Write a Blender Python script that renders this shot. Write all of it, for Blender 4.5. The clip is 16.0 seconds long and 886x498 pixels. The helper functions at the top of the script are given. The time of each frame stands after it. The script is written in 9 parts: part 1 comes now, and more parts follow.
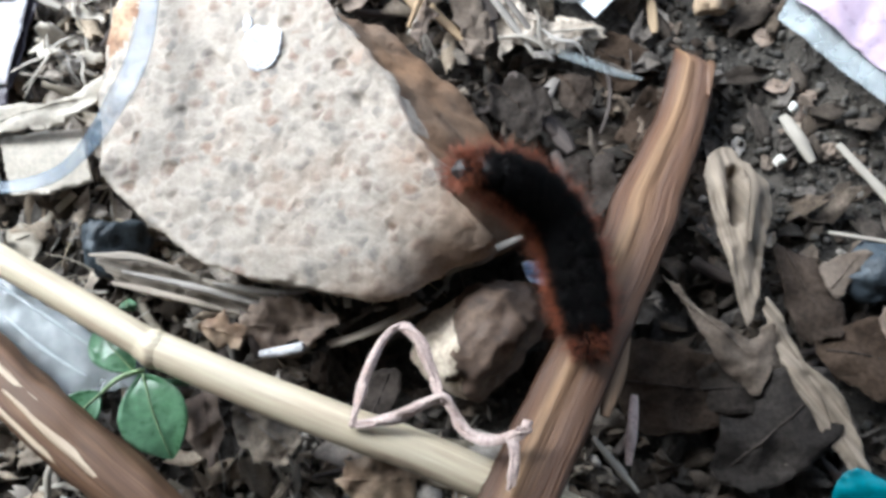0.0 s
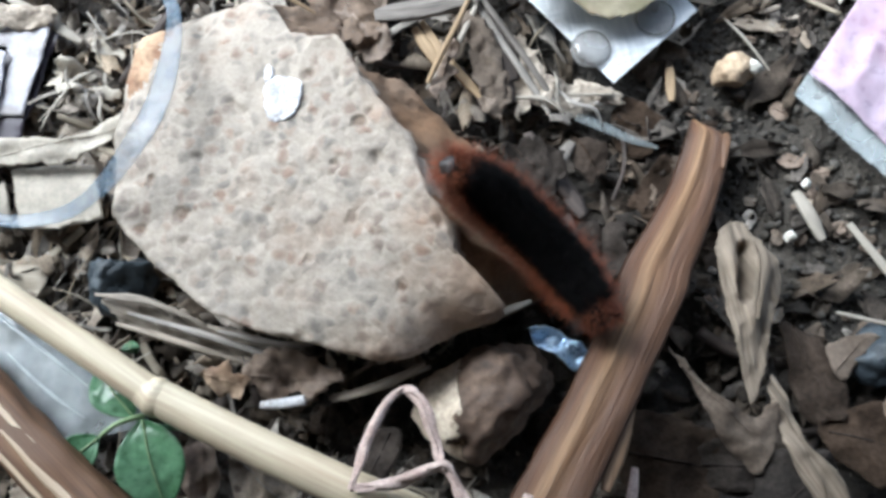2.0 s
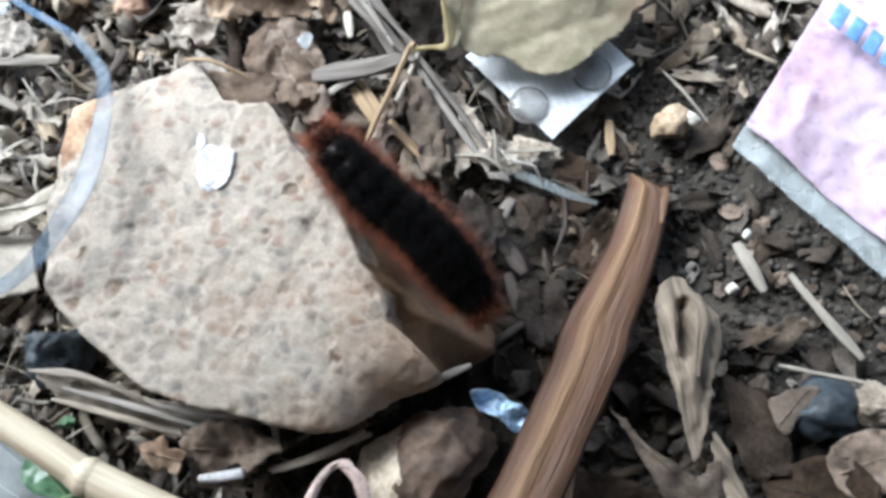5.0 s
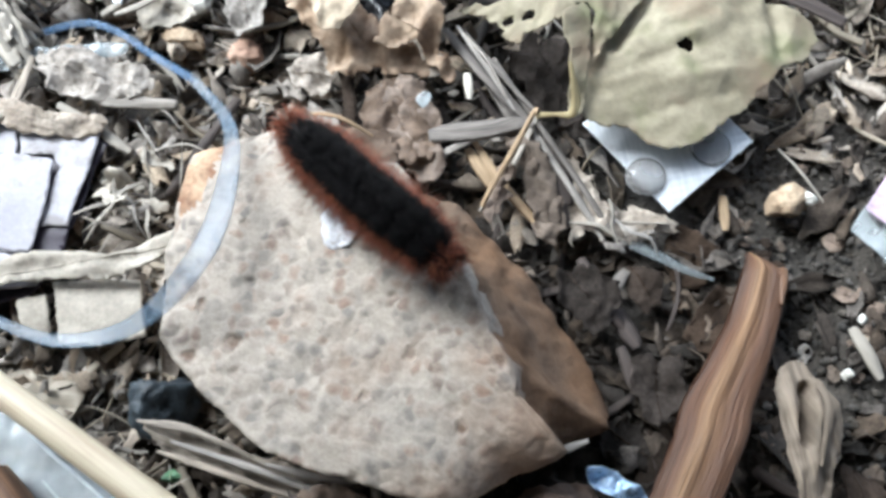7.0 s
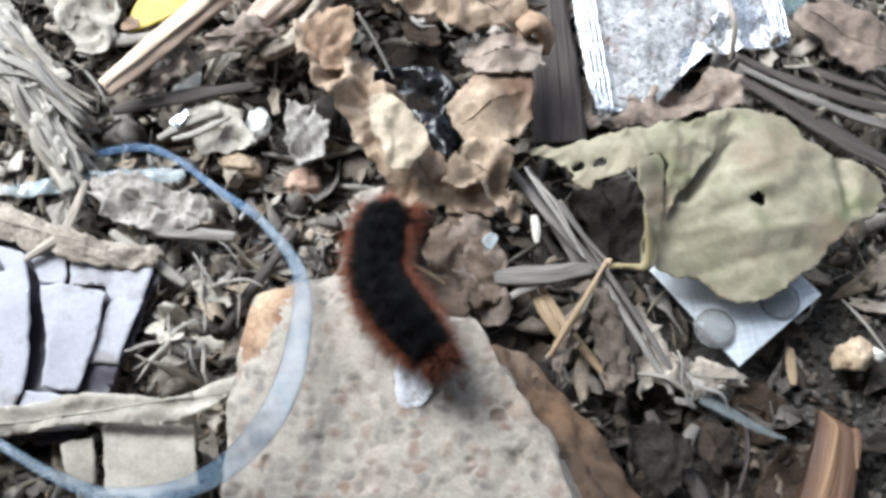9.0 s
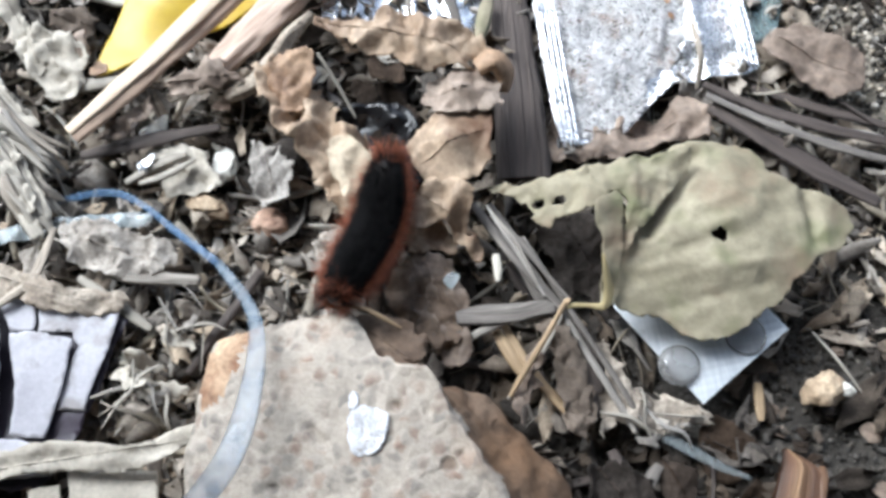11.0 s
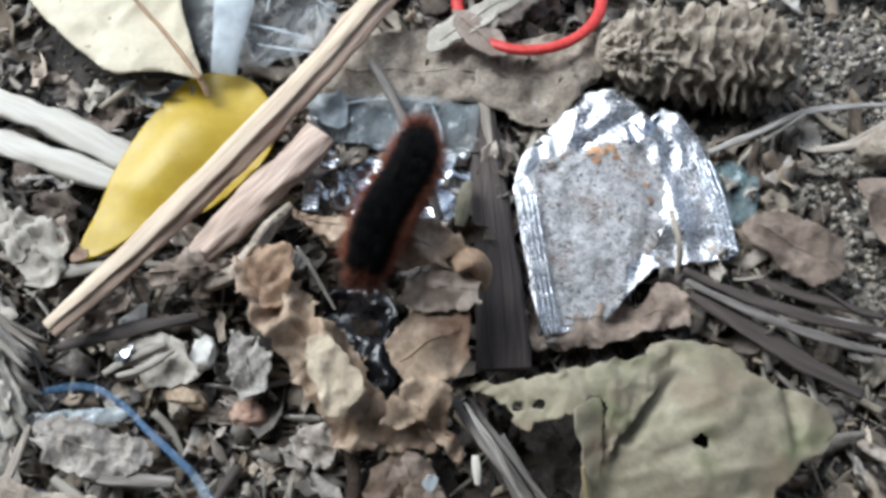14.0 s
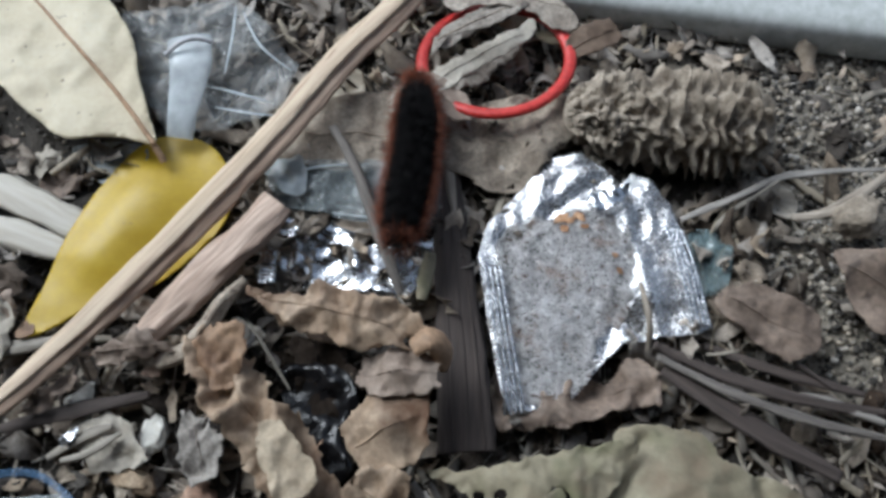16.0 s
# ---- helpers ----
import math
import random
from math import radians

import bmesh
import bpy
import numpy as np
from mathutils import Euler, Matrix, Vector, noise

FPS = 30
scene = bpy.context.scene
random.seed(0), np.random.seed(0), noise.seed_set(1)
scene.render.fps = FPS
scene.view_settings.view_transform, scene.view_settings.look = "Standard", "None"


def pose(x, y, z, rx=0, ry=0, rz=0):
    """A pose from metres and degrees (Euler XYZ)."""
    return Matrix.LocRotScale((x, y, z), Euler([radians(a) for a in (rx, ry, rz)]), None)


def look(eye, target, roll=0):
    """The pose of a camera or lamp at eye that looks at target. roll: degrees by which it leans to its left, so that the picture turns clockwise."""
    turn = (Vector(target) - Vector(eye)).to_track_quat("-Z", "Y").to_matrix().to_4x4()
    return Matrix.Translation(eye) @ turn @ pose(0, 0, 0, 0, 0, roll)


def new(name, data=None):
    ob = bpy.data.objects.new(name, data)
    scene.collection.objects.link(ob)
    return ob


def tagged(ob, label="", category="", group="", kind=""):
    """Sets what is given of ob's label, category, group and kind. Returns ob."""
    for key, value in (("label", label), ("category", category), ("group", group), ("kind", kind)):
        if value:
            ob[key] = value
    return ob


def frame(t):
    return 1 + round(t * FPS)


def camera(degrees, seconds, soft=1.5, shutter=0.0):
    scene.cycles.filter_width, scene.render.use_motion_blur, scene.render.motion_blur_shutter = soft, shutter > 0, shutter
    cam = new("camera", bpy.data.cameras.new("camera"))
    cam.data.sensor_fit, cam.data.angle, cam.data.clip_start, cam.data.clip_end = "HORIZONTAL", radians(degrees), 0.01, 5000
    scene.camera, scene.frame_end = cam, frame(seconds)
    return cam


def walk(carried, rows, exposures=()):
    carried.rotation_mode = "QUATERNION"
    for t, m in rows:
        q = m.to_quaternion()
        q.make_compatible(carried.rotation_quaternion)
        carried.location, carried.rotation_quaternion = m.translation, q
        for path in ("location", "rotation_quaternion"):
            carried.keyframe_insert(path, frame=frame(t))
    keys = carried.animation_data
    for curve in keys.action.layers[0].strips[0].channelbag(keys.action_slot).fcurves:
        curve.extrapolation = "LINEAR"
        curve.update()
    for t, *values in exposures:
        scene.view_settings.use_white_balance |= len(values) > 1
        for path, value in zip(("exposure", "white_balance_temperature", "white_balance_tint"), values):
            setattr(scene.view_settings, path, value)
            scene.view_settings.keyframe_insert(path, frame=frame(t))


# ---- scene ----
# camera
cam = camera(57.0, 16.0, soft=3.3)
PATH = [
    (0, (-0.0037, -0.0015, 0.2269), (-0.0248, 0.1158, -0.2588), -11.04),
    (0.5, (0.0000, -0.0000, 0.2262), (-0.0144, 0.1243, -0.2579), -6.81),
    (1, (-0.0011, 0.0039, 0.2289), (-0.0126, 0.1288, -0.2552), -4.47),
    (1.5, (-0.0070, 0.0089, 0.2286), (-0.0221, 0.1383, -0.2542), -4.80),
    (2, (-0.0076, 0.0095, 0.2294), (-0.0258, 0.1370, -0.2537), -5.80),
    (2.5, (0.0000, 0.0126, 0.2278), (-0.0181, 0.1415, -0.2549), -6.42),
    (3, (0.0007, 0.0181, 0.2252), (-0.0158, 0.1444, -0.2583), -6.03),
    (3.5, (0.0020, 0.0195, 0.2283), (-0.0141, 0.1502, -0.2540), -5.93),
    (4, (0.0068, 0.0213, 0.2316), (-0.0081, 0.1558, -0.2497), -5.71),
    (6.5, (-0.0077, 0.0240, 0.2306), (-0.0172, 0.1706, -0.2473), -2.09),
    (7, (-0.0263, 0.0299, 0.2311), (-0.0401, 0.1883, -0.2429), -1.09),
    (7.5, (-0.0458, 0.0438, 0.2335), (-0.0492, 0.2178, -0.2353), 3.48),
    (8, (-0.0545, 0.0467, 0.2346), (-0.0596, 0.2265, -0.2319), 3.70),
    (8.5, (-0.0575, 0.0514, 0.2340), (-0.0565, 0.2419, -0.2283), 5.75),
    (11, (-0.0365, 0.0684, 0.2394), (-0.0538, 0.2543, -0.2245), -0.63),
    (11.5, (-0.0370, 0.0825, 0.2465), (-0.0618, 0.2784, -0.2129), -2.24),
    (12, (-0.0355, 0.0891, 0.2507), (-0.0613, 0.2949, -0.2042), -2.09),
    (12.5, (-0.0334, 0.0903, 0.2482), (-0.0592, 0.2952, -0.2071), -2.63),
    (13, (-0.0366, 0.0974, 0.2454), (-0.0608, 0.3002, -0.2109), -1.99),
    (13.5, (-0.0351, 0.1059, 0.2501), (-0.0558, 0.3133, -0.2044), -1.02),
    (14, (-0.0333, 0.1093, 0.2556), (-0.0531, 0.3234, -0.1959), -0.78),
    (14.5, (-0.0324, 0.1174, 0.2565), (-0.0506, 0.3342, -0.1937), -0.18),
    (15, (-0.0264, 0.1214, 0.2582), (-0.0421, 0.3454, -0.1885), 0.24),
    (15.5, (-0.0256, 0.1243, 0.2557), (-0.0426, 0.3513, -0.1895), -0.13),
    (16, (-0.0241, 0.1303, 0.2541), (-0.0422, 0.3541, -0.1927), -0.38),
]
walk(cam, [(t, look(eye, target, roll)) for t, eye, target, roll in PATH],
     exposures=[(0.0, 1.86, 5680, 5), (1.0, 1.79, 5680, 4.5), (2.5, 1.55, 5650, 4), (4.0, 1.6, 5680, 4.5), (6.5, 1.63, 5700, 4.5), (8.5, 1.4, 5710, 5), (11.0, 1.35, 5720, 5.5), (12.0, 1.18, 5700, 5.5), (13.0, 0.94, 5680, 5), (14.0, 0.75, 5670, 5), (16.0, 0.22, 5670, 5)])

# daylight: open shade under a bright overcast sky, a little stronger from one side
SUN_ELEVATION, SUN_TURN = 46.0, -58.0
world = bpy.data.worlds.new("sky")
scene.world = world
world.use_nodes = True
wn = world.node_tree.nodes
sky = wn.new("ShaderNodeTexSky")
sky.sky_type = "NISHITA"
sky.sun_disc = False
sky.sun_elevation, sky.sun_rotation = radians(SUN_ELEVATION), radians(SUN_TURN)
sky.dust_density, sky.ozone_density = 4.0, 1.0
wn["Background"].inputs["Strength"].default_value = 0.11
haze = wn.new("ShaderNodeHueSaturation")
haze.inputs["Saturation"].default_value = 0.5
world.node_tree.links.new(sky.outputs["Color"], haze.inputs["Color"])
world.node_tree.links.new(haze.outputs["Color"], wn["Background"].inputs["Color"])
sun = new("sun", bpy.data.lights.new("sun", "SUN"))
sun.data.energy, sun.data.angle, sun.data.color = 1.8, radians(34), (1.0, 0.985, 0.965)
se, st = radians(SUN_ELEVATION), radians(SUN_TURN)
sun.matrix_world = look((math.sin(st) * math.cos(se), math.cos(st) * math.cos(se), math.sin(se)), (0, 0, 0))


# ---- materials ----
def material(name, low, high, rough=0.8, scale=60.0, fine=600.0, stretch=(1, 1, 1), coords="Object", bump=0.3, metal=0.0, vary=0.0,
             stain=None, stain_scale=25.0, stain_from=0.58, specks=None, speck_scale=500.0, speck_from=0.66, alpha=1.0, island=False,
             sheen=0.0, light_through=0.0, gloss=0.5, depth=0.0006, fleck=0.55, stain_soft=0.1, speck_soft=0.06):
    """Two scales of grain between two colours, optional stains and specks, a fine relief."""
    m = bpy.data.materials.new(name)
    m.use_nodes = True
    t = m.node_tree
    n, link = t.nodes, t.links.new
    b = n["Principled BSDF"]
    co = n.new("ShaderNodeTexCoord")
    mp = n.new("ShaderNodeMapping")
    mp.inputs["Scale"].default_value = stretch
    link(co.outputs[coords], mp.inputs["Vector"])

    def grain(s, detail=4.0, rough_=0.55, source=mp.outputs["Vector"]):
        x = n.new("ShaderNodeTexNoise")
        x.inputs["Scale"].default_value, x.inputs["Detail"].default_value, x.inputs["Roughness"].default_value = s, detail, rough_
        link(source, x.inputs["Vector"])
        return x.outputs["Fac"]

    def mix(kind, fac, a, c):
        x = n.new("ShaderNodeMix")
        x.data_type, x.blend_type = "RGBA", kind
        for socket, value in ((x.inputs[0], fac), (x.inputs[6], a), (x.inputs[7], c)):
            if isinstance(value, (int, float)):
                socket.default_value = value
            elif isinstance(value, tuple):
                socket.default_value = (*value, 1)
            else:
                link(value, socket)
        return x.outputs[2]

    def span(source, low_, high_):
        x = n.new("ShaderNodeMapRange")
        x.inputs[1].default_value, x.inputs[2].default_value = low_, high_
        link(source, x.inputs[0])
        return x.outputs[0]

    g1, g2 = grain(scale), grain(fine, 3.0)
    colour = mix("MIX", span(g1, 0.3, 0.7), low, high)
    colour = mix("OVERLAY", fleck, colour, mix("MIX", span(g2, 0.3, 0.7), (0.28, 0.28, 0.28), (0.72, 0.72, 0.72)))
    if stain:
        colour = mix("MIX", span(grain(stain_scale, 5.0, 0.6, co.outputs["Object"]), stain_from, stain_from + stain_soft), colour, stain)
    if specks:
        colour = mix("MIX", span(grain(speck_scale, 2.0, 0.5, co.outputs["Object"]), speck_from, speck_from + speck_soft), colour, specks)
    if vary:
        if island:
            r = n.new("ShaderNodeNewGeometry").outputs["Random Per Island"]
        else:
            r = n.new("ShaderNodeObjectInfo").outputs["Random"]
        hsv = n.new("ShaderNodeHueSaturation")
        w = n.new("ShaderNodeMath")
        w.operation = "MULTIPLY"
        w.inputs[1].default_value = 7.31
        link(r, w.inputs[0])
        f = n.new("ShaderNodeMath")
        f.operation = "FRACT"
        link(w.outputs[0], f.inputs[0])
        v = n.new("ShaderNodeMapRange")
        v.inputs[3].default_value, v.inputs[4].default_value = 1.0 - vary, 1.0 + vary
        link(r, v.inputs[0])
        s = n.new("ShaderNodeMapRange")
        s.inputs[3].default_value, s.inputs[4].default_value = 0.55, 1.25
        link(f.outputs[0], s.inputs[0])
        link(v.outputs[0], hsv.inputs["Value"])
        link(s.outputs[0], hsv.inputs["Saturation"])
        link(colour, hsv.inputs["Color"])
        colour = hsv.outputs["Color"]
    link(colour, b.inputs["Base Color"])
    b.inputs["Metallic"].default_value = metal
    b.inputs["Specular IOR Level"].default_value = gloss
    b.inputs["Alpha"].default_value = alpha
    b.inputs["Sheen Weight"].default_value = sheen
    ro = n.new("ShaderNodeMapRange")
    ro.inputs[3].default_value, ro.inputs[4].default_value = max(0.03, rough - 0.12), min(1, rough + 0.12)
    link(g2, ro.inputs[0])
    link(ro.outputs[0], b.inputs["Roughness"])
    if bump:
        s = n.new("ShaderNodeMath")
        s.operation = "ADD"
        link(g1, s.inputs[0])
        link(g2, s.inputs[1])
        bp = n.new("ShaderNodeBump")
        bp.inputs["Strength"].default_value, bp.inputs["Distance"].default_value = bump, depth
        link(s.outputs[0], bp.inputs["Height"])
        link(bp.outputs["Normal"], b.inputs["Normal"])
    if light_through:
        tr = n.new("ShaderNodeBsdfTranslucent")
        link(colour, tr.inputs["Color"])
        mx = n.new("ShaderNodeMixShader")
        mx.inputs[0].default_value = light_through
        link(b.outputs[0], mx.inputs[1])
        link(tr.outputs[0], mx.inputs[2])
        link(mx.outputs[0], n["Material Output"].inputs["Surface"])
    return m


def clear_plastic(name, tint, haze, rough=0.12):
    """Thin film: mostly see-through, with a milky share and a gloss."""
    m = bpy.data.materials.new(name)
    m.use_nodes = True
    n, link = m.node_tree.nodes, m.node_tree.links.new
    b = n["Principled BSDF"]
    b.inputs["Base Color"].default_value = (*tint, 1)
    b.inputs["Roughness"].default_value = rough
    co, g = n.new("ShaderNodeTexCoord"), n.new("ShaderNodeTexNoise")
    g.inputs["Scale"].default_value, g.inputs["Detail"].default_value = 120.0, 4.0
    link(co.outputs["Object"], g.inputs["Vector"])
    v = n.new("ShaderNodeMapRange")
    v.inputs[1].default_value, v.inputs[2].default_value = 0.3, 0.7
    v.inputs[3].default_value, v.inputs[4].default_value = haze * 0.7, min(1, haze * 1.3)
    link(g.outputs["Fac"], v.inputs[0])
    link(v.outputs[0], b.inputs["Alpha"])
    bp = n.new("ShaderNodeBump")
    bp.inputs["Strength"].default_value, bp.inputs["Distance"].default_value = 0.18, 0.001
    link(g.outputs["Fac"], bp.inputs["Height"])
    link(bp.outputs["Normal"], b.inputs["Normal"])
    return m


def grainy_stone(name, grey, pink, cream, buff, pit, scale=300.0, buff_from=0.5):
    """Coarse grains bedded in a paler cement, a buff stain that grows to one end, brown pits."""
    m = bpy.data.materials.new(name)
    m.use_nodes = True
    n, link = m.node_tree.nodes, m.node_tree.links.new
    b = n["Principled BSDF"]
    co = n.new("ShaderNodeTexCoord")

    def grain(size, detail=4.0):
        x = n.new("ShaderNodeTexNoise")
        x.inputs["Scale"].default_value, x.inputs["Detail"].default_value = size, detail
        link(co.outputs["Object"], x.inputs["Vector"])
        return x

    def span(source, low, high, to_low=0.0, to_high=1.0):
        x = n.new("ShaderNodeMapRange")
        for k, v in enumerate((low, high, to_low, to_high)):
            x.inputs[k + 1].default_value = v
        link(source, x.inputs[0])
        return x.outputs[0]

    def mix(kind, fac, a, c):
        x = n.new("ShaderNodeMix")
        x.data_type, x.blend_type = "RGBA", kind
        for socket, value in ((x.inputs[0], fac), (x.inputs[6], a), (x.inputs[7], c)):
            if isinstance(value, (int, float)):
                socket.default_value = value
            elif isinstance(value, tuple):
                socket.default_value = (*value, 1)
            else:
                link(value, socket)
        return x.outputs[2]

    def maths(kind, a, c):
        x = n.new("ShaderNodeMath")
        x.operation = kind
        for socket, value in ((x.inputs[0], a), (x.inputs[1], c)):
            if isinstance(value, (int, float)):
                socket.default_value = value
            else:
                link(value, socket)
        return x.outputs[0]

    bend = n.new("ShaderNodeVectorMath")
    bend.operation = "MULTIPLY_ADD"
    bend.inputs[1].default_value = (0.006, 0.006, 0.006)
    link(grain(170.0, 3.0).outputs["Color"], bend.inputs[0])
    link(co.outputs["Object"], bend.inputs[2])
    cell = n.new("ShaderNodeTexVoronoi")
    cell.inputs["Scale"].default_value = scale
    link(bend.outputs[0], cell.inputs["Vector"])
    tone = n.new("ShaderNodeSeparateColor")
    link(cell.outputs["Color"], tone.inputs["Color"])
    body = mix("MIX", span(tone.outputs[0], 0.45, 0.9), grey, pink)
    body = mix("MIX", span(tone.outputs[1], 0.3, 0.9), body, cream)
    colour = mix("MIX", span(cell.outputs["Distance"], 0.25, 0.75), body, cream)
    place = n.new("ShaderNodeSeparateXYZ")
    link(co.outputs["Object"], place.inputs[0])
    along = maths("ADD", span(place.outputs["X"], -0.09, 0.01, 0.0, 0.3), grain(38.0, 5.0).outputs["Fac"])
    colour = mix("MIX", span(along, buff_from + 0.12, buff_from + 0.42, 0.0, 0.75), colour, buff)
    big = n.new("ShaderNodeTexVoronoi")
    big.inputs["Scale"].default_value = scale * 0.42
    link(bend.outputs[0], big.inputs["Vector"])
    odd = n.new("ShaderNodeSeparateColor")
    link(big.outputs["Color"], odd.inputs["Color"])
    hole = maths("MULTIPLY", span(big.outputs["Distance"], 0.16, 0.34, 1.0, 0.0), span(odd.outputs[2], 0.72, 0.8))
    colour = mix("MIX", maths("MULTIPLY", hole, 0.75), colour, pit)
    fine = grain(900.0, 3.0).outputs["Fac"]
    colour = mix("OVERLAY", 0.4, colour, mix("MIX", span(fine, 0.3, 0.7), (0.36, 0.36, 0.36), (0.64, 0.64, 0.64)))
    link(colour, b.inputs["Base Color"])
    b.inputs["Roughness"].default_value = 0.7
    b.inputs["Specular IOR Level"].default_value = 0.4
    high = maths("ADD", maths("MULTIPLY", cell.outputs["Distance"], -0.55), maths("ADD", maths("MULTIPLY", fine, 0.35), maths("MULTIPLY", hole, -1.2)))
    bp = n.new("ShaderNodeBump")
    bp.inputs["Strength"].default_value, bp.inputs["Distance"].default_value = 0.55, 0.0012
    link(high, bp.inputs["Height"])
    link(bp.outputs["Normal"], b.inputs["Normal"])
    return m


def split_wood(name):
    """Wood of a split stalk: darker towards both edges, paler split fibres along the middle."""
    m = bpy.data.materials.new(name)
    m.use_nodes = True
    n, link = m.node_tree.nodes, m.node_tree.links.new
    b = n["Principled BSDF"]
    co, mp, sep = n.new("ShaderNodeTexCoord"), n.new("ShaderNodeMapping"), n.new("ShaderNodeSeparateXYZ")
    mp.inputs["Scale"].default_value = (0.035, 1, 1)
    link(co.outputs["UV"], mp.inputs["Vector"])
    link(co.outputs["UV"], sep.inputs[0])
    noises = []
    for size in (330.0, 1500.0):
        x = n.new("ShaderNodeTexNoise")
        x.inputs["Scale"].default_value, x.inputs["Detail"].default_value = size, 4.0
        link(mp.outputs["Vector"], x.inputs["Vector"])
        noises.append(x.outputs["Fac"])

    def maths(kind, a, c):
        x = n.new("ShaderNodeMath")
        x.operation = kind
        for socket, value in ((x.inputs[0], a), (x.inputs[1], c)):
            if isinstance(value, (int, float)):
                socket.default_value = value
            else:
                link(value, socket)
        return x.outputs[0]

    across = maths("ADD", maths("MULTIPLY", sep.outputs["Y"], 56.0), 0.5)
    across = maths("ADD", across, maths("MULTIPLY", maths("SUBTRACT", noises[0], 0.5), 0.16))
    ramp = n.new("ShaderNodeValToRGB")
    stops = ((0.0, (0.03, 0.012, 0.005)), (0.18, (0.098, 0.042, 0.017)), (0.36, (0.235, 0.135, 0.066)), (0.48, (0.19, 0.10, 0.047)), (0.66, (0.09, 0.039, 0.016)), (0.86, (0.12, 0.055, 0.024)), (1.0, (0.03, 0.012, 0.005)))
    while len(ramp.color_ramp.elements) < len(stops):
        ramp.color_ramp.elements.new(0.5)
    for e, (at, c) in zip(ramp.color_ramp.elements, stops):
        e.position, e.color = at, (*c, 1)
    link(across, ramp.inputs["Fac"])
    mx = n.new("ShaderNodeMix")
    mx.data_type, mx.blend_type = "RGBA", "OVERLAY"
    mx.inputs[0].default_value = 0.6
    link(ramp.outputs["Color"], mx.inputs[6])
    grey = n.new("ShaderNodeMapRange")
    grey.inputs[1].default_value, grey.inputs[2].default_value = 0.3, 0.7
    grey.inputs[3].default_value, grey.inputs[4].default_value = 0.3, 0.7
    link(noises[1], grey.inputs[0])
    link(grey.outputs[0], mx.inputs[7])
    link(mx.outputs[2], b.inputs["Base Color"])
    b.inputs["Roughness"].default_value = 0.55
    bp = n.new("ShaderNodeBump")
    bp.inputs["Strength"].default_value, bp.inputs["Distance"].default_value = 0.8, 0.0009
    link(maths("ADD", noises[0], noises[1]), bp.inputs["Height"])
    link(bp.outputs["Normal"], b.inputs["Normal"])
    return m


SOIL = material("soil", (0.032, 0.028, 0.024), (0.095, 0.082, 0.068), 0.95, 70, 900, bump=0.9, specks=(0.22, 0.195, 0.16), speck_scale=420, speck_from=0.68, depth=0.002)
STONE = grainy_stone("sandstone", (0.205, 0.182, 0.158), (0.255, 0.178, 0.135), (0.38, 0.33, 0.275), (0.31, 0.20, 0.132), (0.115, 0.068, 0.04))
# brown crust of the side, its colour darkened further for the shade there
STONE_SIDE = grainy_stone("shaded_brown_crust", (0.13, 0.087, 0.058), (0.10, 0.06, 0.038), (0.19, 0.13, 0.088), (0.25, 0.135, 0.066), (0.055, 0.032, 0.018), 230, 0.42)
PODWOOD = material("old_pod", (0.10, 0.078, 0.057), (0.29, 0.235, 0.178), 0.8, 300, 1300, (0.06, 1, 1), "UV", 0.7)
SPLITWOOD = split_wood("split_brown_wood_face")
DRYCRUMB = material("dry_soil_crumb", (0.25, 0.217, 0.175), (0.50, 0.445, 0.37), 0.95, 200, 1500, bump=0.6, vary=0.4, island=True)
LITTER = material("dry_litter", (0.18, 0.142, 0.108), (0.385, 0.325, 0.258), 0.85, 150, 1500, bump=0.5, vary=0.6, island=True)
LITTER_DARK = material("dark_litter", (0.035, 0.028, 0.022), (0.115, 0.092, 0.073), 0.85, 150, 1200, bump=0.5, vary=0.55, island=True, gloss=0.15)
STRAW = material("straw", (0.25, 0.21, 0.155), (0.42, 0.37, 0.295), 0.7, 30, 500, (0.15, 1, 1), "UV", 0.4, vary=0.3, island=True)
CRUMB = material("soil_crumb", (0.03, 0.026, 0.022), (0.105, 0.091, 0.075), 0.95, 200, 1500, bump=0.6, vary=0.6, island=True)
BARK = material("split_brown_wood", (0.085, 0.039, 0.019), (0.235, 0.133, 0.073), 0.6, 350, 1600, (0.03, 1, 1), "UV", 0.6, fleck=0.7)
CANE = material("dry_cane", (0.50, 0.41, 0.275), (0.70, 0.61, 0.455), 0.42, 160, 900, (0.04, 1, 1), "UV", 0.2)
LATH = material("pale_dry_wood", (0.47, 0.355, 0.24), (0.68, 0.555, 0.415), 0.65, 400, 1400, (0.03, 1, 1), "UV", 0.5)
DARKWOOD = material("dark_weathered_wood", (0.038, 0.028, 0.024), (0.105, 0.082, 0.07), 0.75, 700, 2600, (0.03, 1, 1), "UV", 0.7, fleck=0.5)
GREYWOOD = material("grey_weathered_wood", (0.19, 0.162, 0.135), (0.47, 0.42, 0.36), 0.8, 800, 2600, (0.03, 1, 1), "UV", 0.8, vary=0.25, fleck=0.8)
TANLEAF = material("tan_dry_leaf", (0.30, 0.205, 0.13), (0.58, 0.45, 0.325), 0.65, 75, 500, bump=0.4, light_through=0.14, depth=0.001, fleck=0.45, stain=(0.16, 0.085, 0.046), stain_scale=42, stain_from=0.47, stain_soft=0.2)
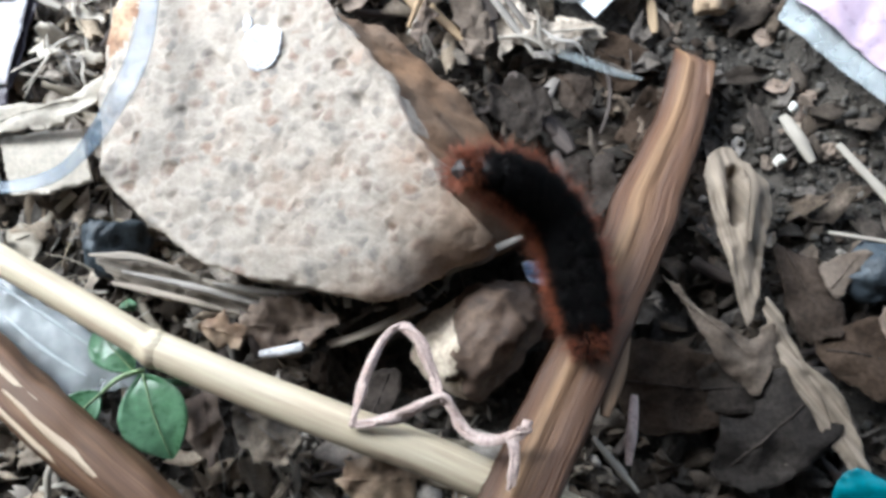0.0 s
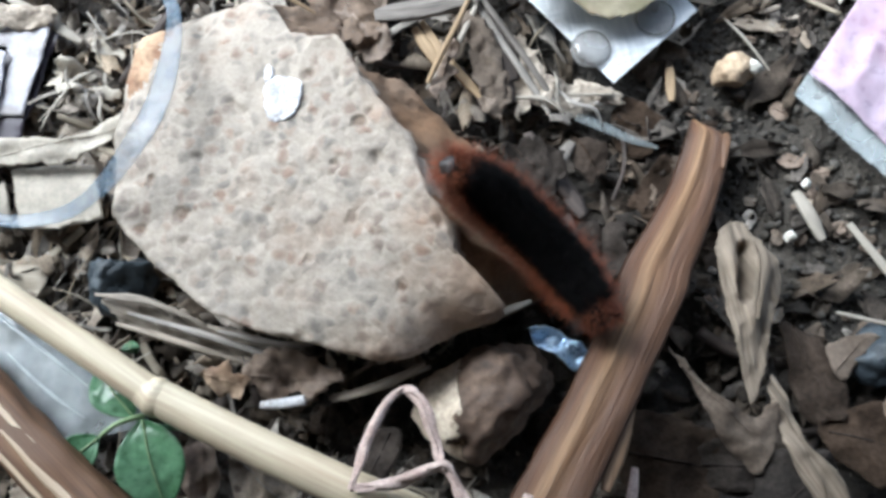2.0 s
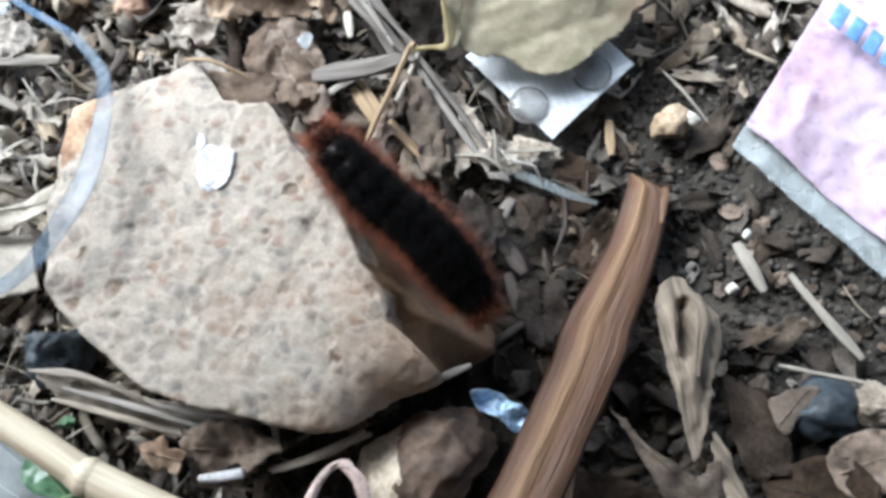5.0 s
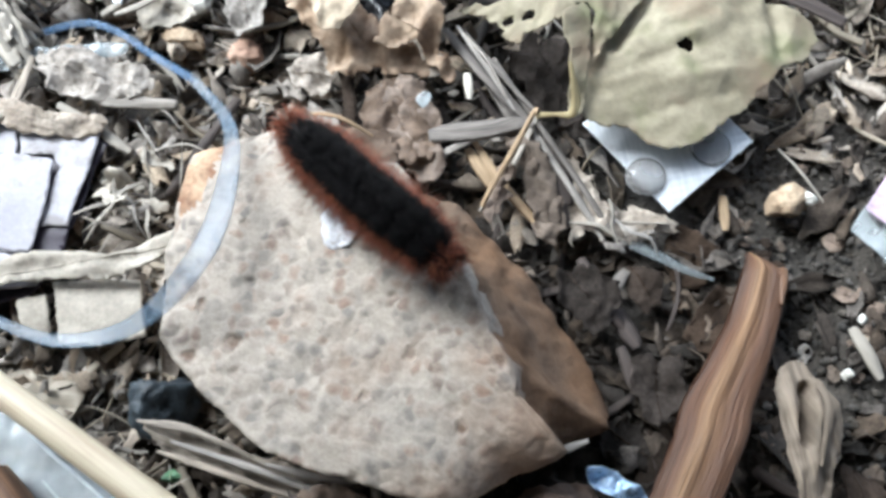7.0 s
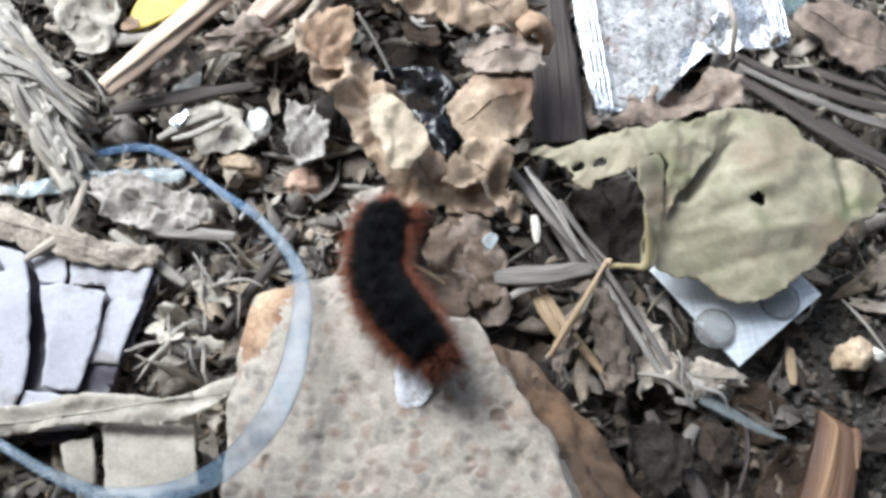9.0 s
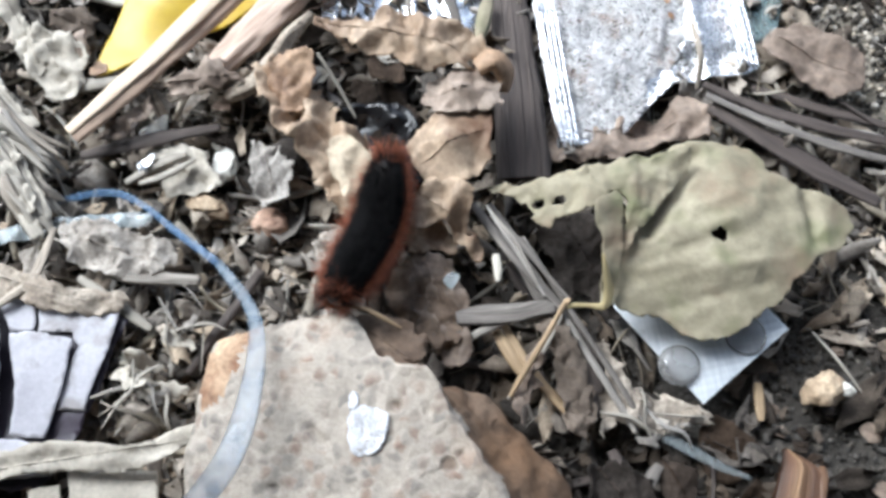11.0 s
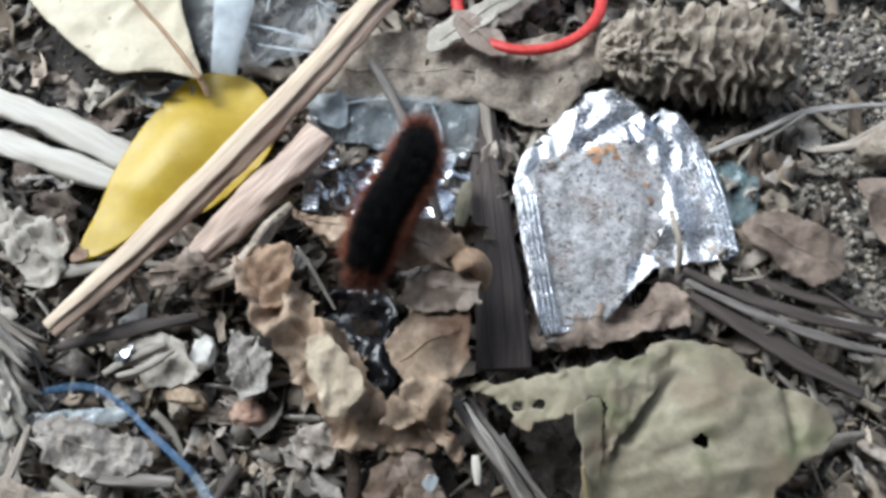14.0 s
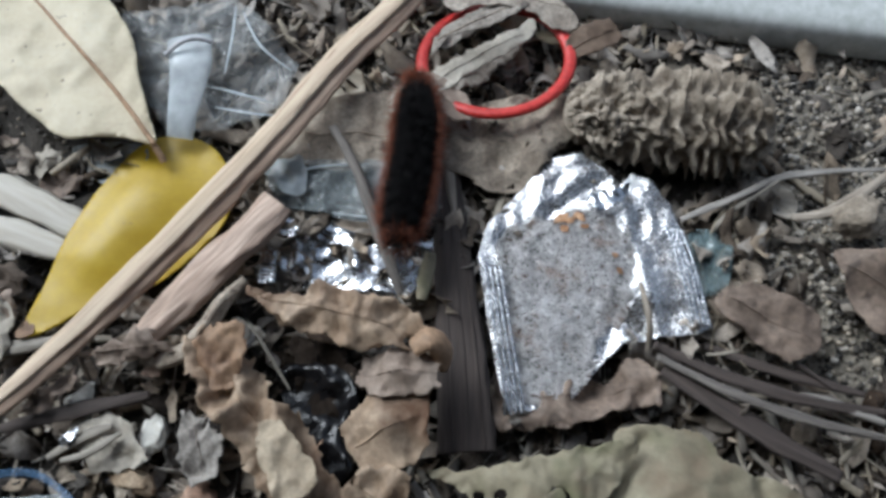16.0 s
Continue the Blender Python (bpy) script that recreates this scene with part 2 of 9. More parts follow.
OLIVELEAF = material("olive_dry_leaf", (0.232, 0.2, 0.131), (0.38, 0.335, 0.233), 0.7, 50, 420, bump=0.35, stain=(0.30, 0.222, 0.148), stain_scale=40, stain_from=0.52, stain_soft=0.16, specks=(0.215, 0.212, 0.115), speck_scale=75, speck_from=0.54, speck_soft=0.2, light_through=0.15, depth=0.001, fleck=0.3)
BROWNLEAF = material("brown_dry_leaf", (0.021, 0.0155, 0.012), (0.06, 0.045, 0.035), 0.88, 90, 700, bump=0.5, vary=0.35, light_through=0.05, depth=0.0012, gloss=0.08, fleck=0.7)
GREYLEAF = material("grey_dry_leaf", (0.22, 0.178, 0.14), (0.45, 0.39, 0.32), 0.75, 110, 700, bump=0.5, vary=0.28, light_through=0.08, depth=0.0012, fleck=0.65, specks=(0.13, 0.1, 0.08), speck_scale=190, speck_from=0.62, speck_soft=0.1)
PALELEAF = material("pale_dry_leaf", (0.60, 0.51, 0.34), (0.79, 0.71, 0.52), 0.55, 32, 500, bump=0.15, fleck=0.2, stain=(0.55, 0.40, 0.26), stain_scale=22, stain_from=0.58, stain_soft=0.2, specks=(0.3, 0.22, 0.13), speck_scale=300, speck_from=0.7, light_through=0.15)
YELLOWLEAF = material("yellow_leaf", (0.50, 0.335, 0.016), (0.66, 0.465, 0.035), 0.42, 28, 300, bump=0.1, fleck=0.15, specks=(0.4, 0.26, 0.04), speck_scale=200, speck_from=0.74, light_through=0.15)
GREENLEAF = material("green_leaf", (0.055, 0.165, 0.065), (0.17, 0.32, 0.19), 0.3, 60, 500, bump=0.12, light_through=0.2)
PALEGREEN = material("pale_green_stem", (0.16, 0.26, 0.12), (0.30, 0.40, 0.22), 0.5, 120, 600, bump=0.1)
FOIL = material("silver_foil", (0.52, 0.52, 0.53), (0.86, 0.86, 0.87), 0.26, 420, 1500, bump=0.55, metal=0.9, stain=(0.46, 0.43, 0.41), stain_scale=70, stain_from=0.58, stain_soft=0.1, depth=0.0006, fleck=0.4)
FOIL_PLAIN = material("plain_foil", (0.6, 0.62, 0.65), (0.82, 0.84, 0.87), 0.26, 60, 300, bump=0.3, metal=1.0, depth=0.0012)
CARD = material("white_card", (0.33, 0.32, 0.35), (0.46, 0.45, 0.485), 0.6, 60, 700, bump=0.15, fleck=0.2, stain=(0.27, 0.25, 0.25), stain_scale=60, stain_from=0.56)
CARD_DARK = material("dark_print", (0.018, 0.014, 0.022), (0.04, 0.03, 0.045), 0.5, 60, 700, bump=0.15)
PINK = material("pink_wrapper", (0.42, 0.325, 0.41), (0.55, 0.46, 0.545), 0.3, 25, 300, bump=0.15, stain=(0.42, 0.265, 0.33), stain_scale=38, stain_from=0.5, stain_soft=0.25, fleck=0.2, specks=(0.33, 0.22, 0.31), speck_scale=120, speck_from=0.66, speck_soft=0.1)
BLUEPRINT = material("blue_print", (0.10, 0.22, 0.52), (0.16, 0.32, 0.62), 0.4, 60, 500, bump=0.1)
REDPLASTIC = material("red_plastic", (0.5, 0.03, 0.025), (0.6, 0.06, 0.05), 0.32, 60, 500, bump=0.1)
TEAL = material("teal_plastic", (0.005, 0.15, 0.19), (0.01, 0.22, 0.27), 0.4, 60, 500, bump=0.1)
PIPE = material("pale_pipe", (0.52, 0.54, 0.515), (0.64, 0.66, 0.635), 0.5, 20, 300, bump=0.15)
COB = material("old_cob", (0.17, 0.135, 0.10), (0.46, 0.395, 0.315), 0.9, 120, 900, bump=0.8, depth=0.0012)
ROCK = material("brown_rock", (0.06, 0.038, 0.027), (0.18, 0.122, 0.086), 0.7, 110, 600, bump=0.6)
REDROCK = material("reddish_pebble", (0.27, 0.155, 0.105), (0.47, 0.325, 0.24), 0.85, 120, 900, bump=0.7)
ORANGEROCK = material("ochre_pebble", (0.31, 0.215, 0.135), (0.53, 0.42, 0.295), 0.85, 120, 900, bump=0.7)
WHITEROCK = material("white_pebble", (0.6, 0.57, 0.5), (0.8, 0.78, 0.72), 0.7, 120, 900, bump=0.5)
BLUEROCK = material("blue_grey_pebble", (0.012, 0.017, 0.023), (0.06, 0.076, 0.09), 0.5, 120, 900, bump=0.6, fleck=0.7)
WHITEDROP = material("white_dropping", (0.46, 0.46, 0.48), (0.72, 0.72, 0.74), 0.7, 200, 1200, bump=0.6, specks=(0.36, 0.32, 0.29), speck_scale=1100, speck_from=0.57, speck_soft=0.12)
RUST = material("rust_crust", (0.20, 0.105, 0.06), (0.52, 0.375, 0.245), 0.85, 110, 700, bump=0.6)
ROOT = material("pinkish_root", (0.42, 0.31, 0.27), (0.62, 0.50, 0.45), 0.8, 200, 1200, bump=0.6)
BLACKHAIR = material("black_hair", (0.003, 0.0026, 0.003), (0.007, 0.0055, 0.0055), 0.7, 200, 1000, bump=0, gloss=0.2)
RUSTHAIR = material("rust_hair", (0.13, 0.03, 0.012), (0.30, 0.085, 0.033), 0.55, 200, 1000, bump=0)
SKIN = material("caterpillar_skin", (0.010, 0.007, 0.007), (0.03, 0.02, 0.018), 0.5, 300, 1500, bump=0.4)
RIBBON = clear_plastic("blue_clear_plastic", (0.10, 0.20, 0.36), 0.34, 0.4)
FILM = clear_plastic("clear_film", (0.60, 0.66, 0.68), 0.36)
FILM_GREY = clear_plastic("cloudy_film", (0.55, 0.57, 0.57), 0.15, 0.2)
PALECANE = material("bleached_cane", (0.50, 0.455, 0.375), (0.70, 0.655, 0.57), 0.65, 200, 1000, (0.05, 1, 1), "UV", 0.5, fleck=0.4)
FOIL_CARD = material("ribbed_foil_card", (0.60, 0.63, 0.66), (0.76, 0.79, 0.81), 0.42, 40, 900, (1, 0.1, 1), "UV", bump=0.2, metal=0.35, stain=(0.45, 0.45, 0.45), stain_scale=90, stain_from=0.6, stain_soft=0.15)
PALESPLIT = material("paler_split_wood", (0.125, 0.069, 0.037), (0.285, 0.183, 0.107), 0.6, 500, 1600, (0.03, 1, 1), "UV", 0.5, fleck=0.7)
MIDBROWN = material("russet_dry_leaf", (0.125, 0.09, 0.067), (0.27, 0.205, 0.158), 0.7, 80, 500, bump=0.5, fleck=0.6, specks=(0.075, 0.055, 0.042), speck_scale=160, speck_from=0.6, speck_soft=0.12)
BLISTER = clear_plastic("blister_plastic", (0.27, 0.265, 0.26), 0.58, 0.08)
DRYSOIL = material("dry_soil", (0.14, 0.122, 0.098), (0.37, 0.33, 0.27), 0.95, 60, 900, bump=0.9, specks=(0.44, 0.40, 0.335), speck_scale=420, speck_from=0.68, depth=0.002)
BROWNRIB = material("brown_midrib", (0.30, 0.18, 0.10), (0.46, 0.30, 0.18), 0.7, 200, 1000, bump=0.3)
RIBBON_PALE = clear_plastic("pale_clear_plastic", (0.13, 0.19, 0.26), 0.33, 0.35)
BROWNFACE = material("brown_leaf_face", (0.20, 0.115, 0.066), (0.40, 0.265, 0.165), 0.65, 75, 600, bump=0.4, light_through=0.1, fleck=0.45)
OCHRESTRAW = material("ochre_straw", (0.27, 0.18, 0.10), (0.47, 0.35, 0.215), 0.7, 400, 1600, (0.04, 1, 1), "UV", 0.5)
YELLOWSTALK = material("yellow_stalk", (0.31, 0.245, 0.12), (0.49, 0.41, 0.225), 0.7, 300, 1400, (0.06, 1, 1), "UV", 0.5)
SLEEVE = clear_plastic("milky_sleeve", (0.72, 0.77, 0.79), 0.55, 0.2)
FILM_MILKY = clear_plastic("milky_film", (0.50, 0.54, 0.55), 0.55, 0.25)
FILM_DARK = clear_plastic("grey_blue_film", (0.36, 0.40, 0.41), 0.24, 0.1)
FILM_TEAL = clear_plastic("teal_tinted_film", (0.24, 0.33, 0.345), 0.36, 0.15)
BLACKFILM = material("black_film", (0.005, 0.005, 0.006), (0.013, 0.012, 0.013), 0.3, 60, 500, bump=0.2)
RESIDUE = material("dried_residue", (0.33, 0.318, 0.31), (0.70, 0.69, 0.685), 0.3, 300, 1300, bump=0.9, metal=0.8, fleck=0.6, stain=(0.34, 0.28, 0.245), stain_scale=110, stain_from=0.55, stain_soft=0.12, specks=(0.16, 0.11, 0.09), speck_scale=420, speck_from=0.66, speck_soft=0.06, depth=0.0014)
RUSTSTAIN = material("rusty_stain", (0.30, 0.14, 0.06), (0.60, 0.40, 0.25), 0.35, 420, 1500, bump=0.8, metal=0.6, fleck=0.6)
MIDTAN = material("greyish_tan_leaf", (0.20, 0.145, 0.11), (0.42, 0.335, 0.27), 0.7, 80, 600, bump=0.4, light_through=0.1, fleck=0.45)
STONELEAF = material("brown_thin_leaf", (0.085, 0.053, 0.034), (0.20, 0.14, 0.096), 0.7, 80, 600, bump=0.4, light_through=0.12)
LATHSIDE = material("cane_inner_side", (0.32, 0.215, 0.15), (0.54, 0.40, 0.30), 0.7, 500, 1600, (0.03, 1, 1), "UV", 0.6, fleck=0.6)
LITTERLEAF = material("pale_torn_leaf", (0.36, 0.32, 0.26), (0.56, 0.51, 0.43), 0.75, 90, 800, bump=0.4, fleck=0.3, light_through=0.08)
PALEFLAP = material("olive_grey_leaf_back", (0.36, 0.285, 0.195), (0.57, 0.475, 0.35), 0.7, 80, 600, bump=0.4, light_through=0.1, fleck=0.35)


# ---- building tools ----
from mathutils.geometry import delaunay_2d_cdt


def smooth(a, b, x):
    x = min(1.0, max(0.0, (x - a) / (b - a)))
    return x * x * (3 - 2 * x)


def rough_ground(x, y):
    return noise.fractal((x * 28, y * 28, 3.1), 1.0, 2.0, 4) * 0.0035 + noise.fractal((x * 150, y * 150, 1.7), 1.0, 2.0, 3) * 0.0011


HOLLOWS = (((-0.0654, 0.1981, 0.0100), 0.011), ((-0.0043, 0.1609, 0.0080), 0.011), ((-0.0370, 0.1512, 0.0080), 0.011), ((-0.0154, 0.1637, 0.0080), 0.010))


def ground_height(x, y):
    """The soil: nearly level, a slight rise at the back."""
    z = 0.017 * smooth(0.17, 0.27, y) + 0.02 * smooth(0.34, 0.6, y) - 0.004 * (1 - smooth(0.0, 0.1, y))
    near = 1 - smooth(0.45, 0.9, math.hypot(x, y - 0.15))
    hollow = math.exp(-(((x - 0.008) / 0.022) ** 2 + ((y - 0.072) / 0.03) ** 2)) + 0.8 * math.exp(-(((x + 0.03) / 0.05) ** 2 + ((y - 0.026) / 0.012) ** 2))
    hollow += 0.9 * math.exp(-(((x - 0.062) / 0.03) ** 2 + ((y - 0.03) / 0.02) ** 2))
    for (hx, hy, _), r in HOLLOWS:
        hollow += 0.9 * math.exp(-((x - hx) ** 2 + (y - hy) ** 2) / (r * r))
    return z - 0.003 - 0.010 * hollow + rough_ground(x, y) * near


def mesh(name, verts, faces, mat, uvs=None, flat=False):
    me = bpy.data.meshes.new(name)
    me.from_pydata([tuple(v) for v in verts], [], faces)
    me.materials.append(mat)
    if uvs is not None:
        layer = me.uv_layers.new(name="UVMap")
        index = np.zeros(len(me.loops), dtype=np.int32)
        me.loops.foreach_get("vertex_index", index)
        layer.data.foreach_set("uv", np.asarray(uvs, dtype=np.float32)[index].ravel())
    me.polygons.foreach_set("use_smooth", [not flat] * len(me.polygons))
    me.update()
    return me


def part(name, shape, mat, parent=None, label=""):
    """Links a shape (verts, faces, uvs) as one mesh object under a thing or a part."""
    ob = new(name, mesh(name, shape[0], shape[1], mat, shape[2] if len(shape) > 2 else None))
    ob.parent = parent
    return tagged(ob, label)


def thing(name, label, category, group="", kind=""):
    return tagged(new(name), label, category, group, kind)


def single(name, shape, mat, label, category, group="", kind=""):
    return tagged(part(name, shape, mat), label, category, group, kind)


def spline(points, count, closed=False):
    """Catmull-Rom through the points."""
    p = np.array(points, float)
    n = len(p)
    out = []
    spans = n if closed else n - 1
    for k in range(count):
        s = k / (count if closed else count - 1) * spans
        i = min(int(s), spans - 1)
        u = s - i
        if closed:
            a, b, c, d = p[(i - 1) % n], p[i], p[(i + 1) % n], p[(i + 2) % n]
        else:
            a, b, c, d = p[max(i - 1, 0)], p[i], p[i + 1], p[min(i + 2, n - 1)]
        out.append(0.5 * (2 * b + (c - a) * u + (2 * a - 5 * b + 4 * c - d) * u * u + (3 * b - a - 3 * c + d) * u ** 3))
    return np.array(out)


def loft(points, wide, high=None, sides=10, count=40, lean=0.0, wobble=0.0, seed=0, square=0.0, grooves=0.0, groove_count=7):
    """A bent rod along 3D points: half-width and half-height along it (numbers or lists), section from round to square."""
    c = spline(points, count)
    high = wide if high is None else high
    ws = np.interp(np.linspace(0, 1, count), np.linspace(0, 1, len(np.atleast_1d(wide))), np.atleast_1d(wide))
    hs = np.interp(np.linspace(0, 1, count), np.linspace(0, 1, len(np.atleast_1d(high))), np.atleast_1d(high))
    verts, uvs, faces = [], [], []
    along = 0.0
    for i in range(count):
        t = Vector(c[min(i + 1, count - 1)] - c[max(i - 1, 0)]).normalized()
        side = t.cross(Vector((0, 0, 1)))
        side = side.normalized() if side.length > 1e-4 else Vector((1, 0, 0))
        up = side.cross(t)
        la = radians(lean)
        side, up = side * math.cos(la) + up * math.sin(la), up * math.cos(la) - side * math.sin(la)
        if i:
            along += float(np.linalg.norm(c[i] - c[i - 1]))
        for k in range(sides):
            a = 2 * math.pi * k / sides
            ca, sa = math.cos(a), math.sin(a)
            if square:
                e = 1 - 0.72 * square
                ca, sa = math.copysign(abs(ca) ** e, ca), math.copysign(abs(sa) ** e, sa)
            r = 1 + wobble * noise.noise((c[i][0] * 90 + ca * 2, c[i][1] * 90 + sa * 2, seed * 3.7 + along * 40))
            if grooves:
                r += grooves * math.sin(a * groove_count + 2.2 * noise.noise((along * 25, seed, 0)))
            v = Vector(c[i]) + side * (ca * ws[i] * r) + up * (sa * hs[i] * r)
            verts.append(v)
            uvs.append((along, k / sides * (ws[i] + hs[i]) * 3))
    for i in range(count - 1):
        for k in range(sides):
            j = (k + 1) % sides
            faces.append((i * sides + k, i * sides + j, (i + 1) * sides + j, (i + 1) * sides + k))
    faces.append(tuple(reversed(range(sides))))
    faces.append(tuple(range((count - 1) * sides, count * sides)))
    return verts, faces, uvs


def thicken(verts, faces, uvs, thick):
    """Gives a sheet a second side and an edge."""
    n = len(verts)
    normal = [Vector((0, 0, 0)) for _ in verts]
    for f in faces:
        a, b, c = (Vector(verts[i]) for i in f[:3])
        k = (b - a).cross(c - a)
        for i in f:
            normal[i] += k
    low = [Vector(v) - m.normalized() * thick for v, m in zip(verts, normal)]
    edges = {}
    for f in faces:
        for a, b in zip(f, f[1:] + f[:1]):
            edges[(a, b)] = 1
    rim = [(b, a, a + n, b + n) for a, b in edges if (b, a) not in edges]
    return list(verts) + low, list(faces) + [tuple(i + n for i in reversed(f)) for f in faces] + rim, list(uvs) + list(uvs)


def inside(p, poly):
    x, y = p
    hit = False
    j = len(poly) - 1
    for i in range(len(poly)):
        (xi, yi), (xj, yj) = poly[i], poly[j]
        if (yi > y) != (yj > y) and x < (xj - xi) * (y - yi) / (yj - yi) + xi:
            hit = not hit
        j = i
    return hit


def sheet(outline, height, cell=0.002, thick=0.0004, ragged=0.0, crumple=0.0, crumple_scale=80.0, seed=0, corners=False, axis=0.0, holes=(), pleat=0.0, pleat_scale=200.0, veins=None, creases=(), ease=2.5e-5):
    """A torn or cut sheet: its outline in plan; height is a number, a function of (x, y), or a list of (x, y, z) that it passes near."""
    rnd = random.Random(seed)
    pts = np.array([q[:2] for q in outline], float)
    around = np.linalg.norm(np.roll(pts, -1, 0) - pts, axis=1).sum()
    count = max(24, int(around / cell))
    if corners:
        edge = []
        for a, b in zip(pts, np.roll(pts, -1, 0)):
            k = max(2, int(np.linalg.norm(b - a) / cell))
            edge += [a + (b - a) * i / k for i in range(k)]
        edge = np.array(edge)
    else:
        edge = spline(pts, count, True)
    if ragged:
        edge = np.array([e + ragged * np.array([noise.fractal((e[0] * 260, e[1] * 260, seed), 0.8, 2, 3), noise.fractal((e[0] * 260, e[1] * 260, seed + 9.5), 0.8, 2, 3)]) for e in edge])
    if len(outline[0]) == 3 and height is None:
        anchors = [tuple(q) for q in outline]
    else:
        anchors = height if isinstance(height, (list, tuple)) else None

    def z_at(x, y):
        if anchors:
            w = [1 / ((x - a[0]) ** 2 + (y - a[1]) ** 2 + ease) ** 1.5 for a in anchors]
            z = sum(k * a[2] for k, a in zip(w, anchors)) / sum(w)
        else:
            z = height(x, y) if callable(height) else height
        if crumple:
            wx, wy = x + 0.004 * noise.noise((x * 70, y * 70, seed)), y + 0.004 * noise.noise((x * 70 + 7, y * 70, seed))
            for f_, share in ((0.75, 1.0), (1.7, 0.5), (3.6, 0.27), (7.0, 0.1)):
                q = crumple_scale * f_
                z += crumple * share * (0.5 - 2.2 * abs(noise.noise((wx * q, wy * q, seed * 1.3 + f_))))
        if veins:
            vx, vy, turn, gap, lift = veins
            s, w = (x - vx) * math.cos(turn) + (y - vy) * math.sin(turn), abs(-(x - vx) * math.sin(turn) + (y - vy) * math.cos(turn))
            s += 0.003 * noise.noise((x * 90, y * 90, seed))
            z += lift * (4 * abs((s - 0.7 * w) / gap % 1.0 - 0.5) - 1) * min(1.0, w / 0.008)
        for (ax_, ay_), (bx_, by_), deep, wide_ in creases:
            ex, ey = bx_ - ax_, by_ - ay_
            k = min(1.0, max(0.0, ((x - ax_) * ex + (y - ay_) * ey) / (ex * ex + ey * ey)))
            gap_ = math.hypot(x - ax_ - k * ex, y - ay_ - k * ey) + 0.0006 * noise.noise((x * 300, y * 300, seed))
            z -= deep * max(0.0, 1 - gap_ / wide_)
        if pleat:
            z += pleat * math.sin((-x * math.sin(axis) + y * math.cos(axis)) * pleat_scale + 3 * noise.noise((x * 60, y * 60, seed)))
        return z

    sheet.last = z_at
    poly = [tuple(e) for e in edge]
    cuts = []
    for hx, hy, hr in holes:
        cuts.append([(hx + hr * math.cos(a) * rnd.uniform(0.6, 1.3), hy + hr * math.sin(a) * rnd.uniform(0.5, 1.0)) for a in (k * math.pi / 5 for k in range(10))])
    lo, hi = edge.min(0), edge.max(0)
    inner = []
    for i in range(int((hi[0] - lo[0]) / cell) + 1):
        for j in range(int((hi[1] - lo[1]) / cell) + 1):
            p = (lo[0] + (i + 0.5 * (j % 2) + rnd.uniform(-0.2, 0.2)) * cell, lo[1] + (j + rnd.uniform(-0.2, 0.2)) * cell)
            if inside(p, poly) and not any(inside(p, c) for c in cuts):
                inner.append(p)
    flat = [Vector(p) for p in poly] + [Vector(p) for c in cuts for p in c] + [Vector(p) for p in inner]
    edges = [(i, (i + 1) % len(poly)) for i in range(len(poly))]
    start = len(poly)
    for c in cuts:
        edges += [(start + i, start + (i + 1) % len(c)) for i in range(len(c))]
        start += len(c)
    v2, _, tris, _, _, _ = delaunay_2d_cdt(flat, edges, [], 1, 1e-7)
    tris = [tuple(f) for f in tris]
    if cuts:
        tris = [f for f in tris if not any(inside(tuple(sum((v2[i] for i in f), Vector((0, 0))) / 3), c) for c in cuts)]
    fixed = []
    for f in tris:
        a, b, c = (v2[i] for i in f)
        fixed.append(f if (b - a).cross(c - a) > 0 else tuple(reversed(f)))
    used = sorted({i for f in fixed for i in f})
    again = {old: k for k, old in enumerate(used)}
    verts = [Vector((v2[i][0], v2[i][1], z_at(v2[i][0], v2[i][1]))) for i in used]
    ca, sa = math.cos(axis), math.sin(axis)
    uvs = [(v.x * ca + v.y * sa, -v.x * sa + v.y * ca) for v in verts]
    return thicken(verts, [tuple(again[i] for i in f) for f in fixed], uvs, thick)


def blade(base, tip, width, arch=0.0, cup=0.0, curl=0.0, sway=0.0, fullness=0.75, rows=26, cols=12, thick=0.00035, wave=0.0, seed=0, roll=0.0, ragged=0.0):
    """A leaf blade from its base to its tip: arch lifts its middle, cup raises its edges, sway bends it sideways. Also gives its midrib line."""
    a, b = Vector(base), Vector(tip)
    ahead = b - a
    length = ahead.length
    t = ahead.normalized()
    side = t.cross(Vector((0, 0, 1))).normalized()
    up = side.cross(t)
    rl = radians(roll)
    side, up = side * math.cos(rl) + up * math.sin(rl), up * math.cos(rl) - side * math.sin(rl)
    verts, faces, uvs, rib = [], [], [], []
    for i in range(rows + 1):
        u = i / rows
        w = width * 0.5 * max(0.02, math.sin(math.pi * u ** fullness) ** 0.75)
        mid = a + ahead * u + up * (arch * math.sin(math.pi * u) + curl * u * u) + side * (sway * math.sin(math.pi * u))
        rib.append(mid + up * (thick * 0.5 + wave * noise.noise((u * 7, 0, seed * 2.3))))
        for j in range(cols + 1):
            s = j / cols * 2 - 1
            k = 1 + ragged * noise.noise((u * 14, s * 2, seed * 5.1)) * abs(s)
            p = mid + side * (s * w * k) + up * (cup * s * s * w / (width * 0.5) + wave * noise.noise((u * 7, s * 2.2, seed * 2.3)))
            verts.append(p)
            uvs.append((u * length, s * w))
    for i in range(rows):
        for j in range(cols):
            q = i * (cols + 1) + j
            faces.append((q, q + 1, q + cols + 2, q + cols + 1))
    return thicken(verts, faces, uvs, thick), rib


